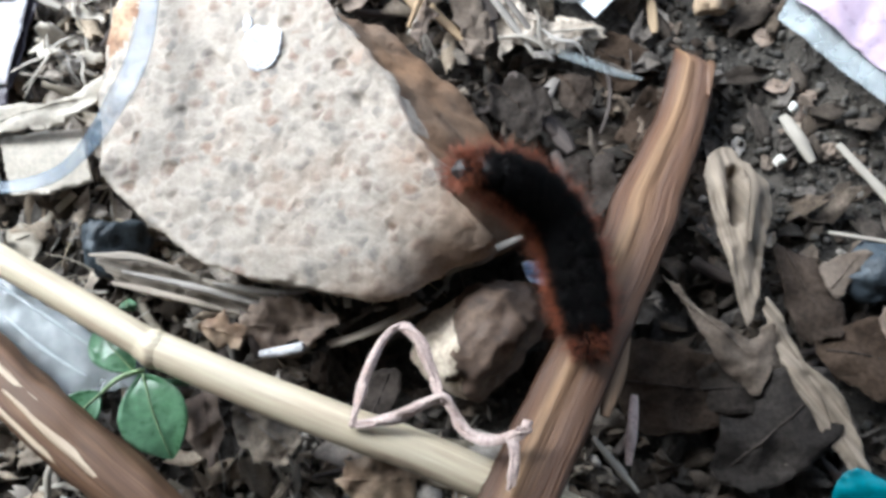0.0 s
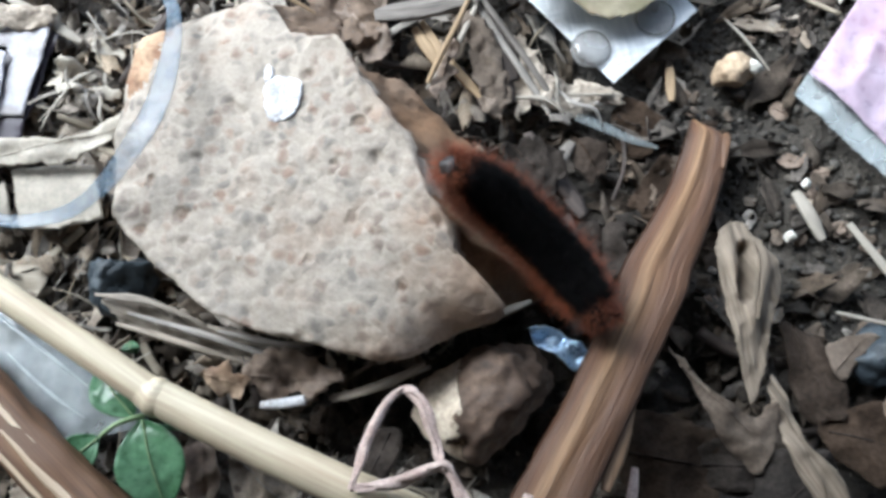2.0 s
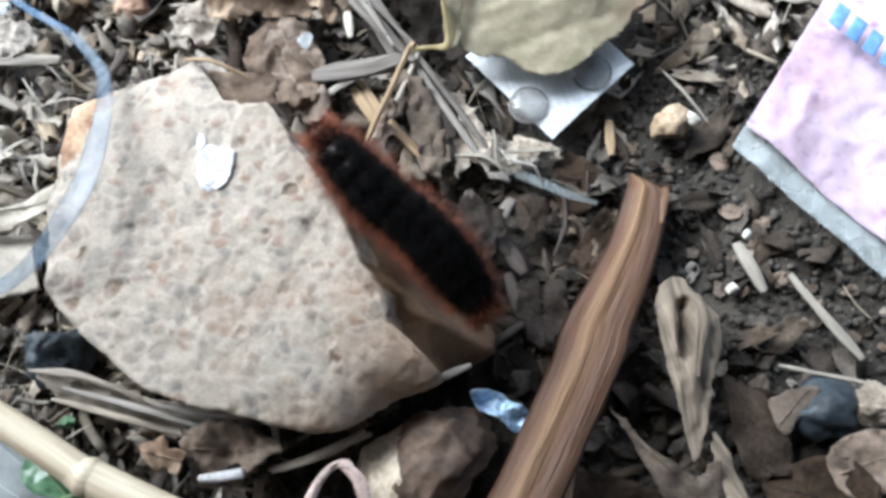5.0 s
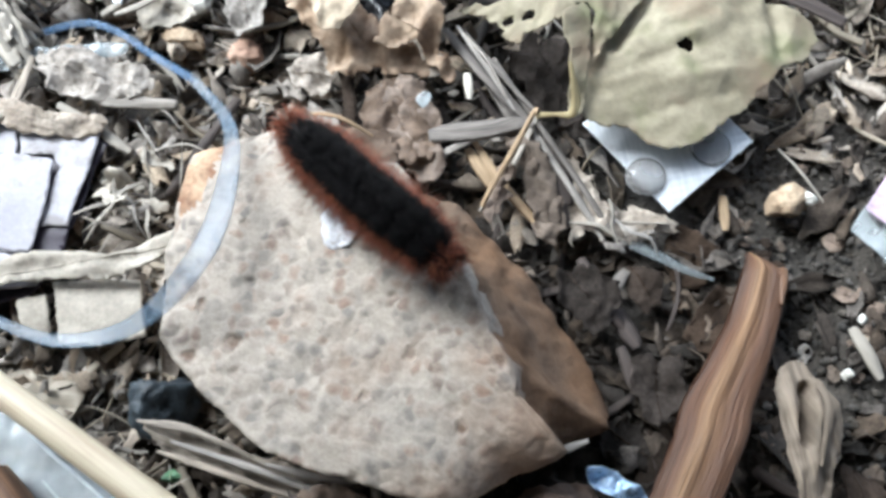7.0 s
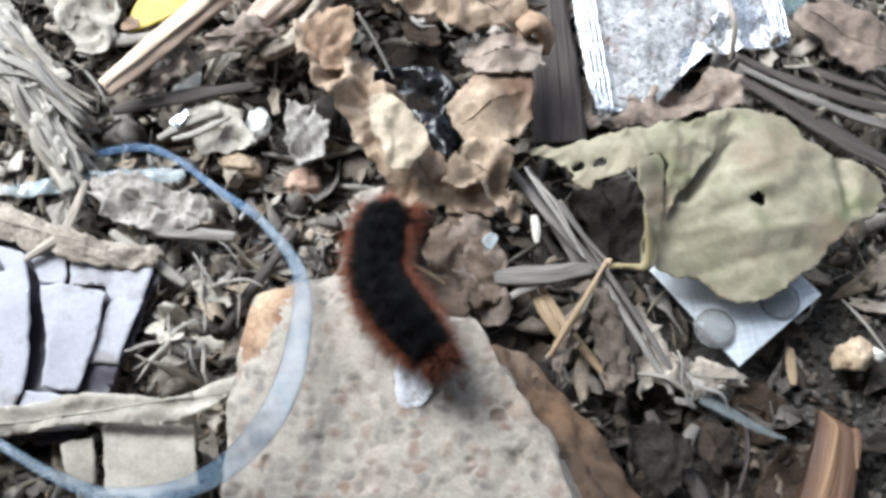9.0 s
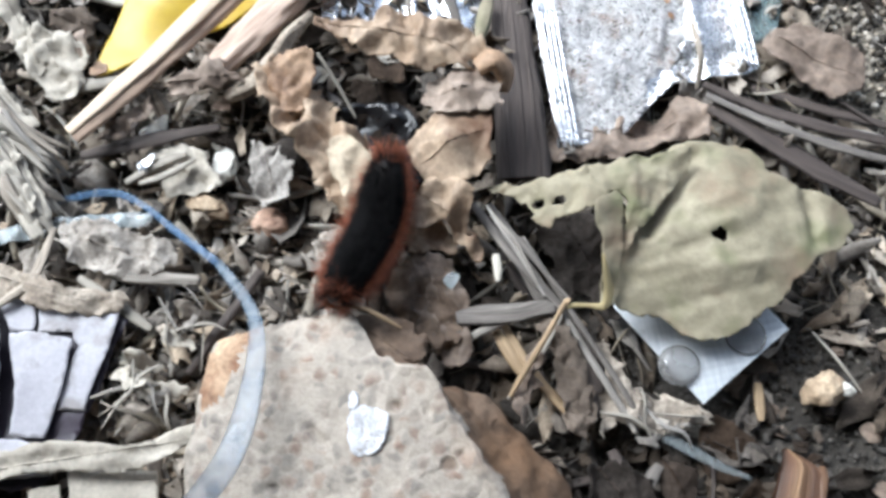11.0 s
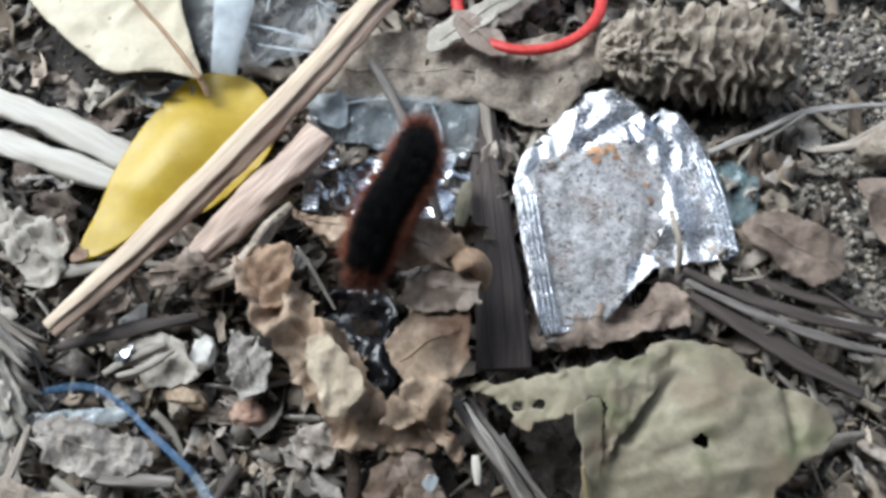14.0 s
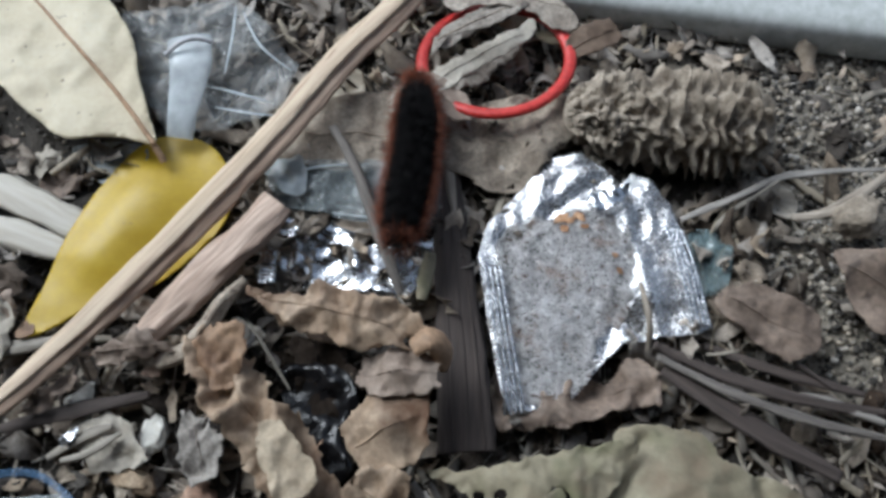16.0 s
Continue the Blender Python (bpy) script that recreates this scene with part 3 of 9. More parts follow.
def pebble(centre, size, seed, detail=3, rough=0.35, cuts=3, turn=0.0):
    """A broken stone: a ball flattened by a few cuts and roughened."""
    rnd = random.Random(seed)
    bm = bmesh.new()
    bmesh.ops.create_icosphere(bm, subdivisions=detail, radius=1.0)
    planes = []
    for _ in range(cuts):
        n = Vector((rnd.gauss(0, 1), rnd.gauss(0, 1), rnd.gauss(0.2, 0.8))).normalized()
        planes.append((n, rnd.uniform(0.55, 0.85)))
    m = Matrix.Translation(centre) @ Matrix.Rotation(turn, 4, "Z") @ Matrix.Diagonal((*size, 1))
    verts = []
    for v in bm.verts:
        p = v.co.copy()
        for n, d in planes:
            over = p.dot(n) - d
            if over > 0:
                p -= n * over * 0.92
        p *= 1 + rough * (noise.fractal(p * 1.6 + Vector((seed * 3.1, 0, 0)), 0.8, 2, 3) * 0.5 + 0.25 * noise.noise(p * 5 + Vector((seed, 0, 0))))
        verts.append(m @ p)
    faces = [tuple(v.index for v in f.verts) for f in bm.faces]
    bm.free()
    return verts, faces


def joined(shapes):
    """Several loose pieces in one shape, for what nobody could count."""
    verts, faces, uvs = [], [], []
    for s in shapes:
        k = len(verts)
        verts += list(s[0])
        faces += [tuple(i + k for i in f) for f in s[1]]
        uvs += list(s[2]) if len(s) > 2 else [(0, 0)] * len(s[0])
    return verts, faces, uvs


def leaf_scrap(name, shape, mat, label, category, group=""):
    """A dead leaf or a torn piece of one: the blade and what is left of its midrib."""
    leaf = thing(name, label, category, group)
    part("blade", shape, mat, leaf)
    p = np.array([(v.x, v.y) for v in shape[0][:len(shape[0]) // 2]])
    c = p.mean(0)
    axis = np.linalg.svd(p - c, full_matrices=False)[2][0]
    far = (p - c) @ axis
    ends = np.linspace(far.min() * 0.8, far.max() * 0.8, 36)
    line = []
    for s in ends:
        x, y = c + axis * s
        line.append((x, y, sheet.last(x, y) + 0.0001))
    part("midrib", loft(line, [0.00035, 0.0003, 0.00015], None, 6, 70), mat, leaf)
    return leaf


# ---- ground ----
def build_ground():
    def steps(lo, hi, fine):
        inner = list(np.arange(lo, hi + 1e-6, fine))
        far = [0.02, 0.06, 0.15, 0.4, 1.0, 3.0, 10.0, 40.0, 150.0]
        return [lo - d for d in reversed(far)] + inner + [hi + d for d in far]
    xs, ys = steps(-0.30, 0.26, 0.0022), steps(-0.10, 0.50, 0.0022)
    verts = [(x, y, ground_height(x, y)) for y in ys for x in xs]
    n = len(xs)
    faces = [(j * n + i, j * n + i + 1, (j + 1) * n + i + 1, (j + 1) * n + i) for j in range(len(ys) - 1) for i in range(n - 1)]
    soil = single("ground", (verts, faces), SOIL, "dark crumbly garden soil under dry plant litter", "soil", kind="structure")
    soil.data.materials.append(DRYSOIL)
    for f in soil.data.polygons:
        c = f.center
        stray = 0.02 * noise.fractal((c.x * 40, c.y * 40, 5.0), 0.8, 2, 3)
        if 0.21 < c.y + stray < 0.5 and abs(c.x + 0.02) < 0.28 and c.x + stray > 0.052:
            f.material_index = 1


build_ground()


# ---- the big stone ----
def build_stone():
    top = [(-0.1036, 0.0692, 0.0250), (-0.1051, 0.0847, 0.0250), (-0.1057, 0.1017, 0.0230), (-0.1049, 0.1232, 0.0210), (-0.0889, 0.1288, 0.0230), (-0.0771, 0.1311, 0.0270), (-0.0700, 0.1352, 0.0280), (-0.0634, 0.1274, 0.0300), (-0.0587, 0.1200, 0.0330), (-0.0529, 0.1183, 0.0360), (-0.0456, 0.1175, 0.0380), (-0.0387, 0.1070, 0.0380), (-0.0300, 0.0945, 0.0385), (-0.0224, 0.0822, 0.0385), (-0.0198, 0.0742, 0.0385), (-0.0153, 0.0680, 0.0380), (-0.0122, 0.0600, 0.0375), (-0.0075, 0.0565, 0.0365), (-0.0022, 0.0510, 0.0350), (0.0020, 0.0480, 0.0310), (-0.0110, 0.0409, 0.0240), (-0.0258, 0.0340, 0.0280), (-0.0437, 0.0367, 0.0300), (-0.0522, 0.0382, 0.0300), (-0.0679, 0.0413, 0.0300), (-0.0843, 0.0517, 0.0280), (-0.0947, 0.0605, 0.0270)]
    side = [(-0.0442, 0.1165, 0.0160), (-0.0297, 0.1158, 0.0140), (-0.0159, 0.1040, 0.0100), (-0.0006, 0.0899, 0.0060), (0.0078, 0.0784, 0.0040), (0.0159, 0.0633, 0.0020)]
    tip = [(0.0151, 0.0567, 0.0100)] + [(-0.0656, 0.1328, 0.0200), (-0.0577, 0.1306, 0.0150), (-0.0496, 0.1240, 0.0110)]
    low = side + tip
    cx = sum(p[0] for p in top) / len(top)
    cy = sum(p[1] for p in top) / len(top)
    low = low + [(cx + (p[0] - cx) * 0.86, cy + (p[1] - cy) * 0.86, -0.006) for p in top[:9] + top[20:]]

    def polar(points):
        q = sorted((math.atan2(p[1] - cy, p[0] - cx), math.hypot(p[0] - cx, p[1] - cy), p[2]) for p in points)
        a = np.array([k[0] for k in q])
        a = np.concatenate([a[-1:] - 2 * math.pi, a, a[:1] + 2 * math.pi])
        r = np.array([k[1] for k in q])
        z = np.array([k[2] for k in q])
        return a, np.concatenate([r[-1:], r, r[:1]]), np.concatenate([z[-1:], z, z[:1]])
    ta, tr, tz = polar(top)
    la, lr, lz = polar(low)
    around, rings = 300, 56
    flat = np.linalg.lstsq(np.array([(p[0], p[1], 1) for p in top]), np.array([p[2] for p in top]), rcond=None)[0]

    def crown(x, y):
        return flat[0] * x + flat[1] * y + flat[2] + 0.002
    verts, crust = [Vector((cx, cy, crown(cx, cy)))], []
    for i in range(1, rings + 1):
        for k in range(around):
            a = -math.pi + 2 * math.pi * k / around
            rt, zt, rl, zl = np.interp(a, ta, tr), np.interp(a, ta, tz), np.interp(a, la, lr), np.interp(a, la, lz)
            rl = max(rl, rt * 0.84)
            u = i / rings
            ex, ey = cx + rt * math.cos(a), cy + rt * math.sin(a)
            if u <= 0.7:
                s = u / 0.7
                r = rt * s
                z = crown(cx + r * math.cos(a), cy + r * math.sin(a)) + (zt - crown(ex, ey)) * s ** 7
            elif u <= 0.92:
                s = (u - 0.7) / 0.22
                r, z = rt + (rl - rt) * s, zt + (zl - zt) * s ** (0.8 if rl > rt * 1.02 else 1.3)
            else:
                s = (u - 0.92) / 0.08
                r, z = rl * (1 - 0.12 * s), zl + (-0.012 - zl) * s
            p = Vector((cx + r * math.cos(a), cy + r * math.sin(a), z))
            f = noise.fractal(p * 50, 0.9, 2.0, 4)
            g = noise.fractal(p * 230 + Vector((4, 4, 4)), 0.7, 2.0, 3)
            pits = max(0.0, noise.noise(p * 170 + Vector((9, 1, 5))) - 0.45)
            edge = 0.0012 * f if u > 0.55 else 0.0
            if 0.7 < u < 0.92:
                edge += 0.0013 * noise.fractal(p * 130 + Vector((2, 7, 1)), 0.8, 2.0, 3)
            p = p + Vector((math.cos(a), math.sin(a), 0)) * edge + Vector((0, 0, 1)) * (0.0010 * f + 0.0003 * g - 0.0050 * pits)
            verts.append(p)
    faces = [(0, 1 + k, 1 + (k + 1) % around) for k in range(around)]
    for i in range(rings - 1):
        for k in range(around):
            j = (k + 1) % around
            a, b = 1 + i * around, 1 + (i + 1) * around
            faces.append((a + k, b + k, b + j, a + j))
    faces.append(tuple(1 + (rings - 1) * around + k for k in reversed(range(around))))
    stone = single("stone", (verts, faces), STONE, "pale pitted sandstone block with a white dropping on top", "stone")
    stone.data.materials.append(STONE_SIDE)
    stone.data.materials.append(RUST)
    rusty = [(-0.1018, 0.1275), (-0.0974, 0.1296), (-0.0926, 0.1293), (-0.0945, 0.1227), (-0.0956, 0.1176), (-0.0975, 0.1126), (-0.0986, 0.1076), (-0.1005, 0.1051), (-0.1046, 0.1024), (-0.1064, 0.1102), (-0.1059, 0.1168), (-0.1044, 0.1227)]
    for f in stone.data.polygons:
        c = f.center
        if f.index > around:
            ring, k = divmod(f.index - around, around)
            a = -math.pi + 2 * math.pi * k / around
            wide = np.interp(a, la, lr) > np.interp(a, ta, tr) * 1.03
            # side faces take the brown crust with the shade in its colour
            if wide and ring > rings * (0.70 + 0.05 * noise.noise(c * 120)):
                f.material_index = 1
        if inside((c.x + 0.0012 * noise.noise(c * 300), c.y + 0.0012 * noise.noise(c * 300 + Vector((5, 0, 0)))), rusty):
            f.material_index = 2
    return stone, verts


STONE_THING, STONE_VERTS = build_stone()


def on_stone(x, y):
    """The stone's height at a place in plan."""
    best = min(STONE_VERTS[:11400], key=lambda v: (v.x - x) ** 2 + (v.y - y) ** 2)
    return best.z


def dropping():
    c = (-0.0591, 0.1008, 0.0410)
    pts = [(c[0] + 0.0052 * math.cos(a) * (1 + 0.14 * math.sin(3 * a)), c[1] + 0.0068 * math.sin(a) * (1 + 0.12 * math.cos(2 * a))) for a in (k * math.pi / 6 for k in range(12))]
    part("dropping", sheet(pts, lambda x, y: on_stone(x, y) + 0.0007, 0.0007, 0.0006, 0.0007, 0.0004, 300, 4), WHITEDROP, STONE_THING, "dried white bird dropping")
    c = (-0.0634, 0.1077, 0.0400)
    pts = [(c[0] + 0.0013 * math.cos(a), c[1] + 0.0024 * math.sin(a)) for a in (k * math.pi / 4 for k in range(8))]
    part("dropping", sheet(pts, lambda x, y: on_stone(x, y) + 0.0010, 0.0008, 0.001, 0.0006, 0.0002, 300, 5), WHITEDROP, STONE_THING, "dried white bird dropping")


dropping()


# ---- sticks and canes ----
def brown_stick():
    """A stalk split along its length: its two edges in plan, a ridge and a groove along its face."""
    s = thing("split_stick", "split brown woody stalk with pale streak over a bamboo cane", "stick")
    left = [(0.0542, 0.1092), (0.0533, 0.1060), (0.0519, 0.1023), (0.0471, 0.0886), (0.0407, 0.0771), (0.0335, 0.0646), (0.0297, 0.0546), (0.0242, 0.0424), (0.0189, 0.0320), (0.0125, 0.0193), (0.0068, 0.0093), (-0.0063, -0.0160)]
    right = [(0.0556, 0.1088), (0.0634, 0.1040), (0.0639, 0.0977), (0.0616, 0.0881), (0.0578, 0.0775), (0.0524, 0.0647), (0.0487, 0.0551), (0.0428, 0.0429), (0.0375, 0.0325), (0.0316, 0.0206), (0.0261, 0.0099), (0.0130, -0.0150)]
    high = (0.0085, 0.0085, 0.009, 0.010, 0.012, 0.014, 0.017, 0.019, 0.0215, 0.024, 0.026, 0.0345)
    count, across = 150, 30
    l = spline([(*p, z) for p, z in zip(left, high)], count)
    r = spline([(*p, z) for p, z in zip(right, high)], count)
    verts, uvs, faces, along = [], [], [], 0.0
    for i in range(count):
        if i:
            along += float(np.linalg.norm((l[i] + r[i] - l[i - 1] - r[i - 1]) / 2))
        wide = float(np.linalg.norm(r[i] - l[i])) / 2
        for j in range(across + 1):
            u = j / across * 2 - 1
            wave = 0.06 * noise.noise((along * 30, 0, 7))
            edge = 1 + 0.05 * noise.noise((along * 120, u * 0.5, 3)) * abs(u)
            p = Vector((l[i] + r[i]) / 2) + Vector((r[i] - l[i]) / 2) * u * edge
            lift = 0.0034 * math.sqrt(max(0.0, 1 - u * u)) * min(1.0, wide / 0.006)
            lift += 0.0007 * math.exp(-((u + 0.25 + wave) / 0.2) ** 2) - 0.0006 * math.exp(-((u - 0.12 + wave) / 0.2) ** 2)
            lift += 0.0002 * noise.fractal((along * 60, u * 10, 1), 0.8, 2, 4)
            verts.append(p + Vector((0, 0, lift)))
            uvs.append((along, u * 0.0085))
        for j in range(across + 1):
            u = 1 - j / across * 2
            p = Vector((l[i] + r[i]) / 2) + Vector((r[i] - l[i]) / 2) * u * 0.96
            verts.append(p - Vector((0, 0, 0.0005 + 0.0032 * math.sqrt(max(0.0, 1 - u * u)))))
            uvs.append((along, u * 0.0085))
    ring = 2 * (across + 1)
    for i in range(count - 1):
        for k in range(ring):
            j = (k + 1) % ring
            faces.append((i * ring + k, i * ring + j, (i + 1) * ring + j, (i + 1) * ring + k))
    faces.append(tuple(reversed(range(ring))))
    faces.append(tuple(range((count - 1) * ring, count * ring)))
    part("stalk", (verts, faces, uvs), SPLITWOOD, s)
    part("splinter", loft([(0.0338, 0.0255, 0.0220), (0.0312, 0.0200, 0.0225), (0.0286, 0.0120, 0.0235), (0.0262, 0.0050, 0.0245)], [0.0006, 0.0019, 0.0022, 0.0012], 0.0008, 8, 40, 0, 0.3, 6, 0, 0.1, 4), PALESPLIT, s, "torn fibre along one edge")
    part("splinter", loft([(0.0642, 0.1046, 0.0085), (0.0632, 0.1010, 0.0105), (0.0618, 0.0930, 0.0115)], [0.0010, 0.0016, 0.0004], 0.0010, 8, 26, 0, 0.3, 9, 0, 0.1, 4), BARK, s, "broken corner of the end")


brown_stick()


def bamboo():
    s = thing("bamboo_cane", "pale dry bamboo cane with one swollen node", "cane")
    a = [(-0.1531, 0.0614, 0.0300), (-0.1163, 0.0408, 0.0300), (-0.1010, 0.0323, 0.0300), (-0.0853, 0.0234, 0.0300)]
    b = [(-0.0829, 0.0223, 0.0300), (-0.0576, 0.0117, 0.0300), (-0.0356, 0.0033, 0.0300), (-0.0169, -0.0034, 0.0290), (0.0028, -0.0119, 0.0270), (0.0237, -0.0208, 0.0240)]
    part("cane_joint", loft(a, [0.0036, 0.0038, 0.0040, 0.0041], None, 20, 60, 0, 0.02, 1), CANE, s)
    part("cane_joint", loft(b, [0.0045, 0.0048, 0.0050, 0.0051], None, 20, 70, 0, 0.02, 2), CANE, s)
    n = [(-0.0864, 0.0239, 0.0300), (-0.0852, 0.0232, 0.0300), (-0.0840, 0.0227, 0.0300), (-0.0829, 0.0221, 0.0300), (-0.0814, 0.0216, 0.0300)]
    part("node_ring", loft(n, [0.0040, 0.0043, 0.0048, 0.0049, 0.0045], None, 20, 20, 0, 0.03, 3), CANE, s, "swollen cane node")


bamboo()


def left_stick():
    s = thing("bark_stick", "brown bark-covered stick with pale torn splits", "stick")
    line = [(-0.1416, 0.0312, 0.0220), (-0.1202, 0.0131, 0.0240), (-0.1054, 0.0016, 0.0250), (-0.0842, -0.0153, 0.0250), (-0.0663, -0.0319, 0.0220)]
    part("stalk", loft(line, [0.0062, 0.0068, 0.007, 0.007], [0.005, 0.006], 22, 90, 0, 0.14, 7, 0.25, 0.06, 8), BARK, s)
    for k, dx in enumerate((-38, -5, 18)):
        e = [(p[0] + dx * 0.00013, p[1] + dx * 0.00004, p[2] + 0.0052 - 0.00003 * abs(dx)) for p in line]
        part("splinter", loft(e[k % 2:4 + k % 2], [0.0003, 0.0014, 0.0016, 0.0003], 0.0006, 8, 50, 0, 0.3, 8 + k), LATH, s, "pale torn bark strip")


left_stick()


def pale_lath():
    s = thing("split_cane", "long pale split cane with brown hollow side over yellow leaf", "cane")
    line = [(-0.1624, 0.1851, 0.0210), (-0.1457, 0.2055, 0.0240), (-0.1266, 0.2300, 0.0280), (-0.1082, 0.2547, 0.0320), (-0.0912, 0.2795, 0.0350), (-0.0745, 0.3100, 0.0360), (-0.0578, 0.3362, 0.0350), (-0.0466, 0.3557, 0.0340), (-0.0300, 0.3850, 0.0330)]
    part("outer_face", loft(line, [0.0022, 0.0036, 0.0038, 0.0037, 0.0040, 0.0040, 0.003], 0.0012, 18, 140, 12, 0.2, 2, 0.25, 0.05, 5), LATH, s)
    line2 = [(p[0] + 0.0022, p[1] - 0.0019, p[2] - 0.0005) for p in line]
    part("hollow_side", loft(line2, [0.0018, 0.0046, 0.0050, 0.0048, 0.0042], 0.0008, 12, 110, -14, 0.2, 3, 0.2, 0.05, 6), LATHSIDE, s, "reddish-brown hollow inner side")


pale_lath()


def dark_strip():
    line = [(-0.0390, 0.3131, 0.0220), (-0.0347, 0.2756, 0.0210), (-0.0301, 0.2446, 0.0190), (-0.0256, 0.2145, 0.0160), (-0.0215, 0.1851, 0.0120)]
    s = thing("bark_strip", "dark grey-brown flat strip of weathered bark", "bark")
    part("strip", loft(line, [0.0034, 0.0044, 0.0060, 0.0074, 0.0084], 0.0012, 20, 110, 0, 0.16, 5, 0.6, 0.05, 8), DARKWOOD, s)
    for k, (dx, w) in enumerate(((-0.0022, 0.0006), (0.0004, 0.0009), (0.0028, 0.0005))):
        part("raised_fibre", loft([(q[0] + dx * (0.7 + 0.3 * i), q[1], q[2] + 0.0011) for i, q in enumerate(line)], [w * 0.3, w, w * 0.6, w, w * 0.2], 0.0003, 8, 70, 0, 0.3, 50 + k), DARKWOOD, s)
    line = [(-0.0438, 0.3350, 0.0240), (-0.0380, 0.3017, 0.0235), (-0.0338, 0.2762, 0.0225), (-0.0299, 0.2556, 0.0200)]
    single("bark_strip", loft(line, [0.0006, 0.0018, 0.0021, 0.0009], 0.0009, 10, 50, 0, 0.15, 6, 0.4), GREYWOOD, "thin grey weathered bark strip", "bark")


dark_strip()


# ---- leaves ----
def yellow_leaf():
    leaf = thing("yellow_leaf", "fallen yellow leaf with a smooth margin and browned tip", "leaf")
    out = [(-0.1630, 0.2105, 0.0150), (-0.1596, 0.2270, 0.0165), (-0.1550, 0.2477, 0.0180), (-0.1477, 0.2667, 0.0190), (-0.1394, 0.2803, 0.0195), (-0.1295, 0.2846, 0.0200), (-0.1182, 0.2826, 0.0200), (-0.1098, 0.2751, 0.0200), (-0.1048, 0.2643, 0.0190), (-0.1062, 0.2523, 0.0180), (-0.1140, 0.2403, 0.0170), (-0.1244, 0.2296, 0.0165), (-0.1400, 0.2222, 0.0160), (-0.1555, 0.2120, 0.0150)]
    rib = [(-0.1590, 0.2170, 0.0160), (-0.1457, 0.2385, 0.0232), (-0.1324, 0.2594, 0.0252), (-0.1172, 0.2772, 0.0215)]
    part("blade", sheet(out, out + rib[1:3] + [(-0.1390, 0.2490, 0.0245)], 0.0014, 0.0004, 0.0001, 0.0004, 40, 3, ease=1.0e-4), YELLOWLEAF, leaf)
    tip = [(-0.1640, 0.2096), (-0.1626, 0.2150), (-0.1606, 0.2158), (-0.1588, 0.2126), (-0.1604, 0.2096)]
    part("withered_tip", sheet([(x, y, sheet.last(x, y) + 0.0003) for x, y in tip], None, 0.0006, 0.0003, 0.0006, 0.0003, 150, 6), BROWNFACE, leaf, "brown withered tip")


yellow_leaf()


def pale_leaf():
    leaf = thing("pale_leaf", "large pale yellowish-green dead leaf with brown midrib", "leaf")
    out = [(-0.1317, 0.2753, 0.0280), (-0.1358, 0.2864, 0.0310), (-0.1431, 0.3026, 0.0320), (-0.1487, 0.3172, 0.0330), (-0.1598, 0.3322, 0.0330), (-0.1753, 0.3506, 0.0330), (-0.2004, 0.3695, 0.0330), (-0.2285, 0.3736, 0.0320), (-0.2342, 0.3522, 0.0310), (-0.2182, 0.3253, 0.0300), (-0.2011, 0.3058, 0.0290), (-0.1893, 0.2943, 0.0285), (-0.1738, 0.2824, 0.0280), (-0.1622, 0.2757, 0.0280), (-0.1454, 0.2770, 0.0280)]
    rib = [(-0.1312, 0.2746, 0.0280), (-0.1498, 0.2952, 0.0295), (-0.1714, 0.3160, 0.0300), (-0.1889, 0.3333, 0.0305), (-0.2070, 0.3502, 0.0310), (-0.2240, 0.3650, 0.0315)]
    part("blade", sheet(out, out + rib[1:5], 0.0018, 0.0005, 0.0003, 0.0016, 34, 5, ease=8.0e-5, veins=(-0.1312, 0.2746, 2.33, 0.011, 0.00025)), PALELEAF, leaf)
    part("midrib", loft([(p[0], p[1], sheet.last(p[0], p[1]) + 0.0002) for p in spline(rib, 22)], [0.0009, 0.0006, 0.0003], None, 6, 60), BROWNRIB, leaf)
    part("leaf_stalk", loft([(-0.1320, 0.2755, 0.0282), (-0.1300, 0.2730, 0.0265), (-0.1284, 0.2708, 0.0245)], [0.0010, 0.0012], None, 8, 14), BROWNRIB, leaf)


pale_leaf()


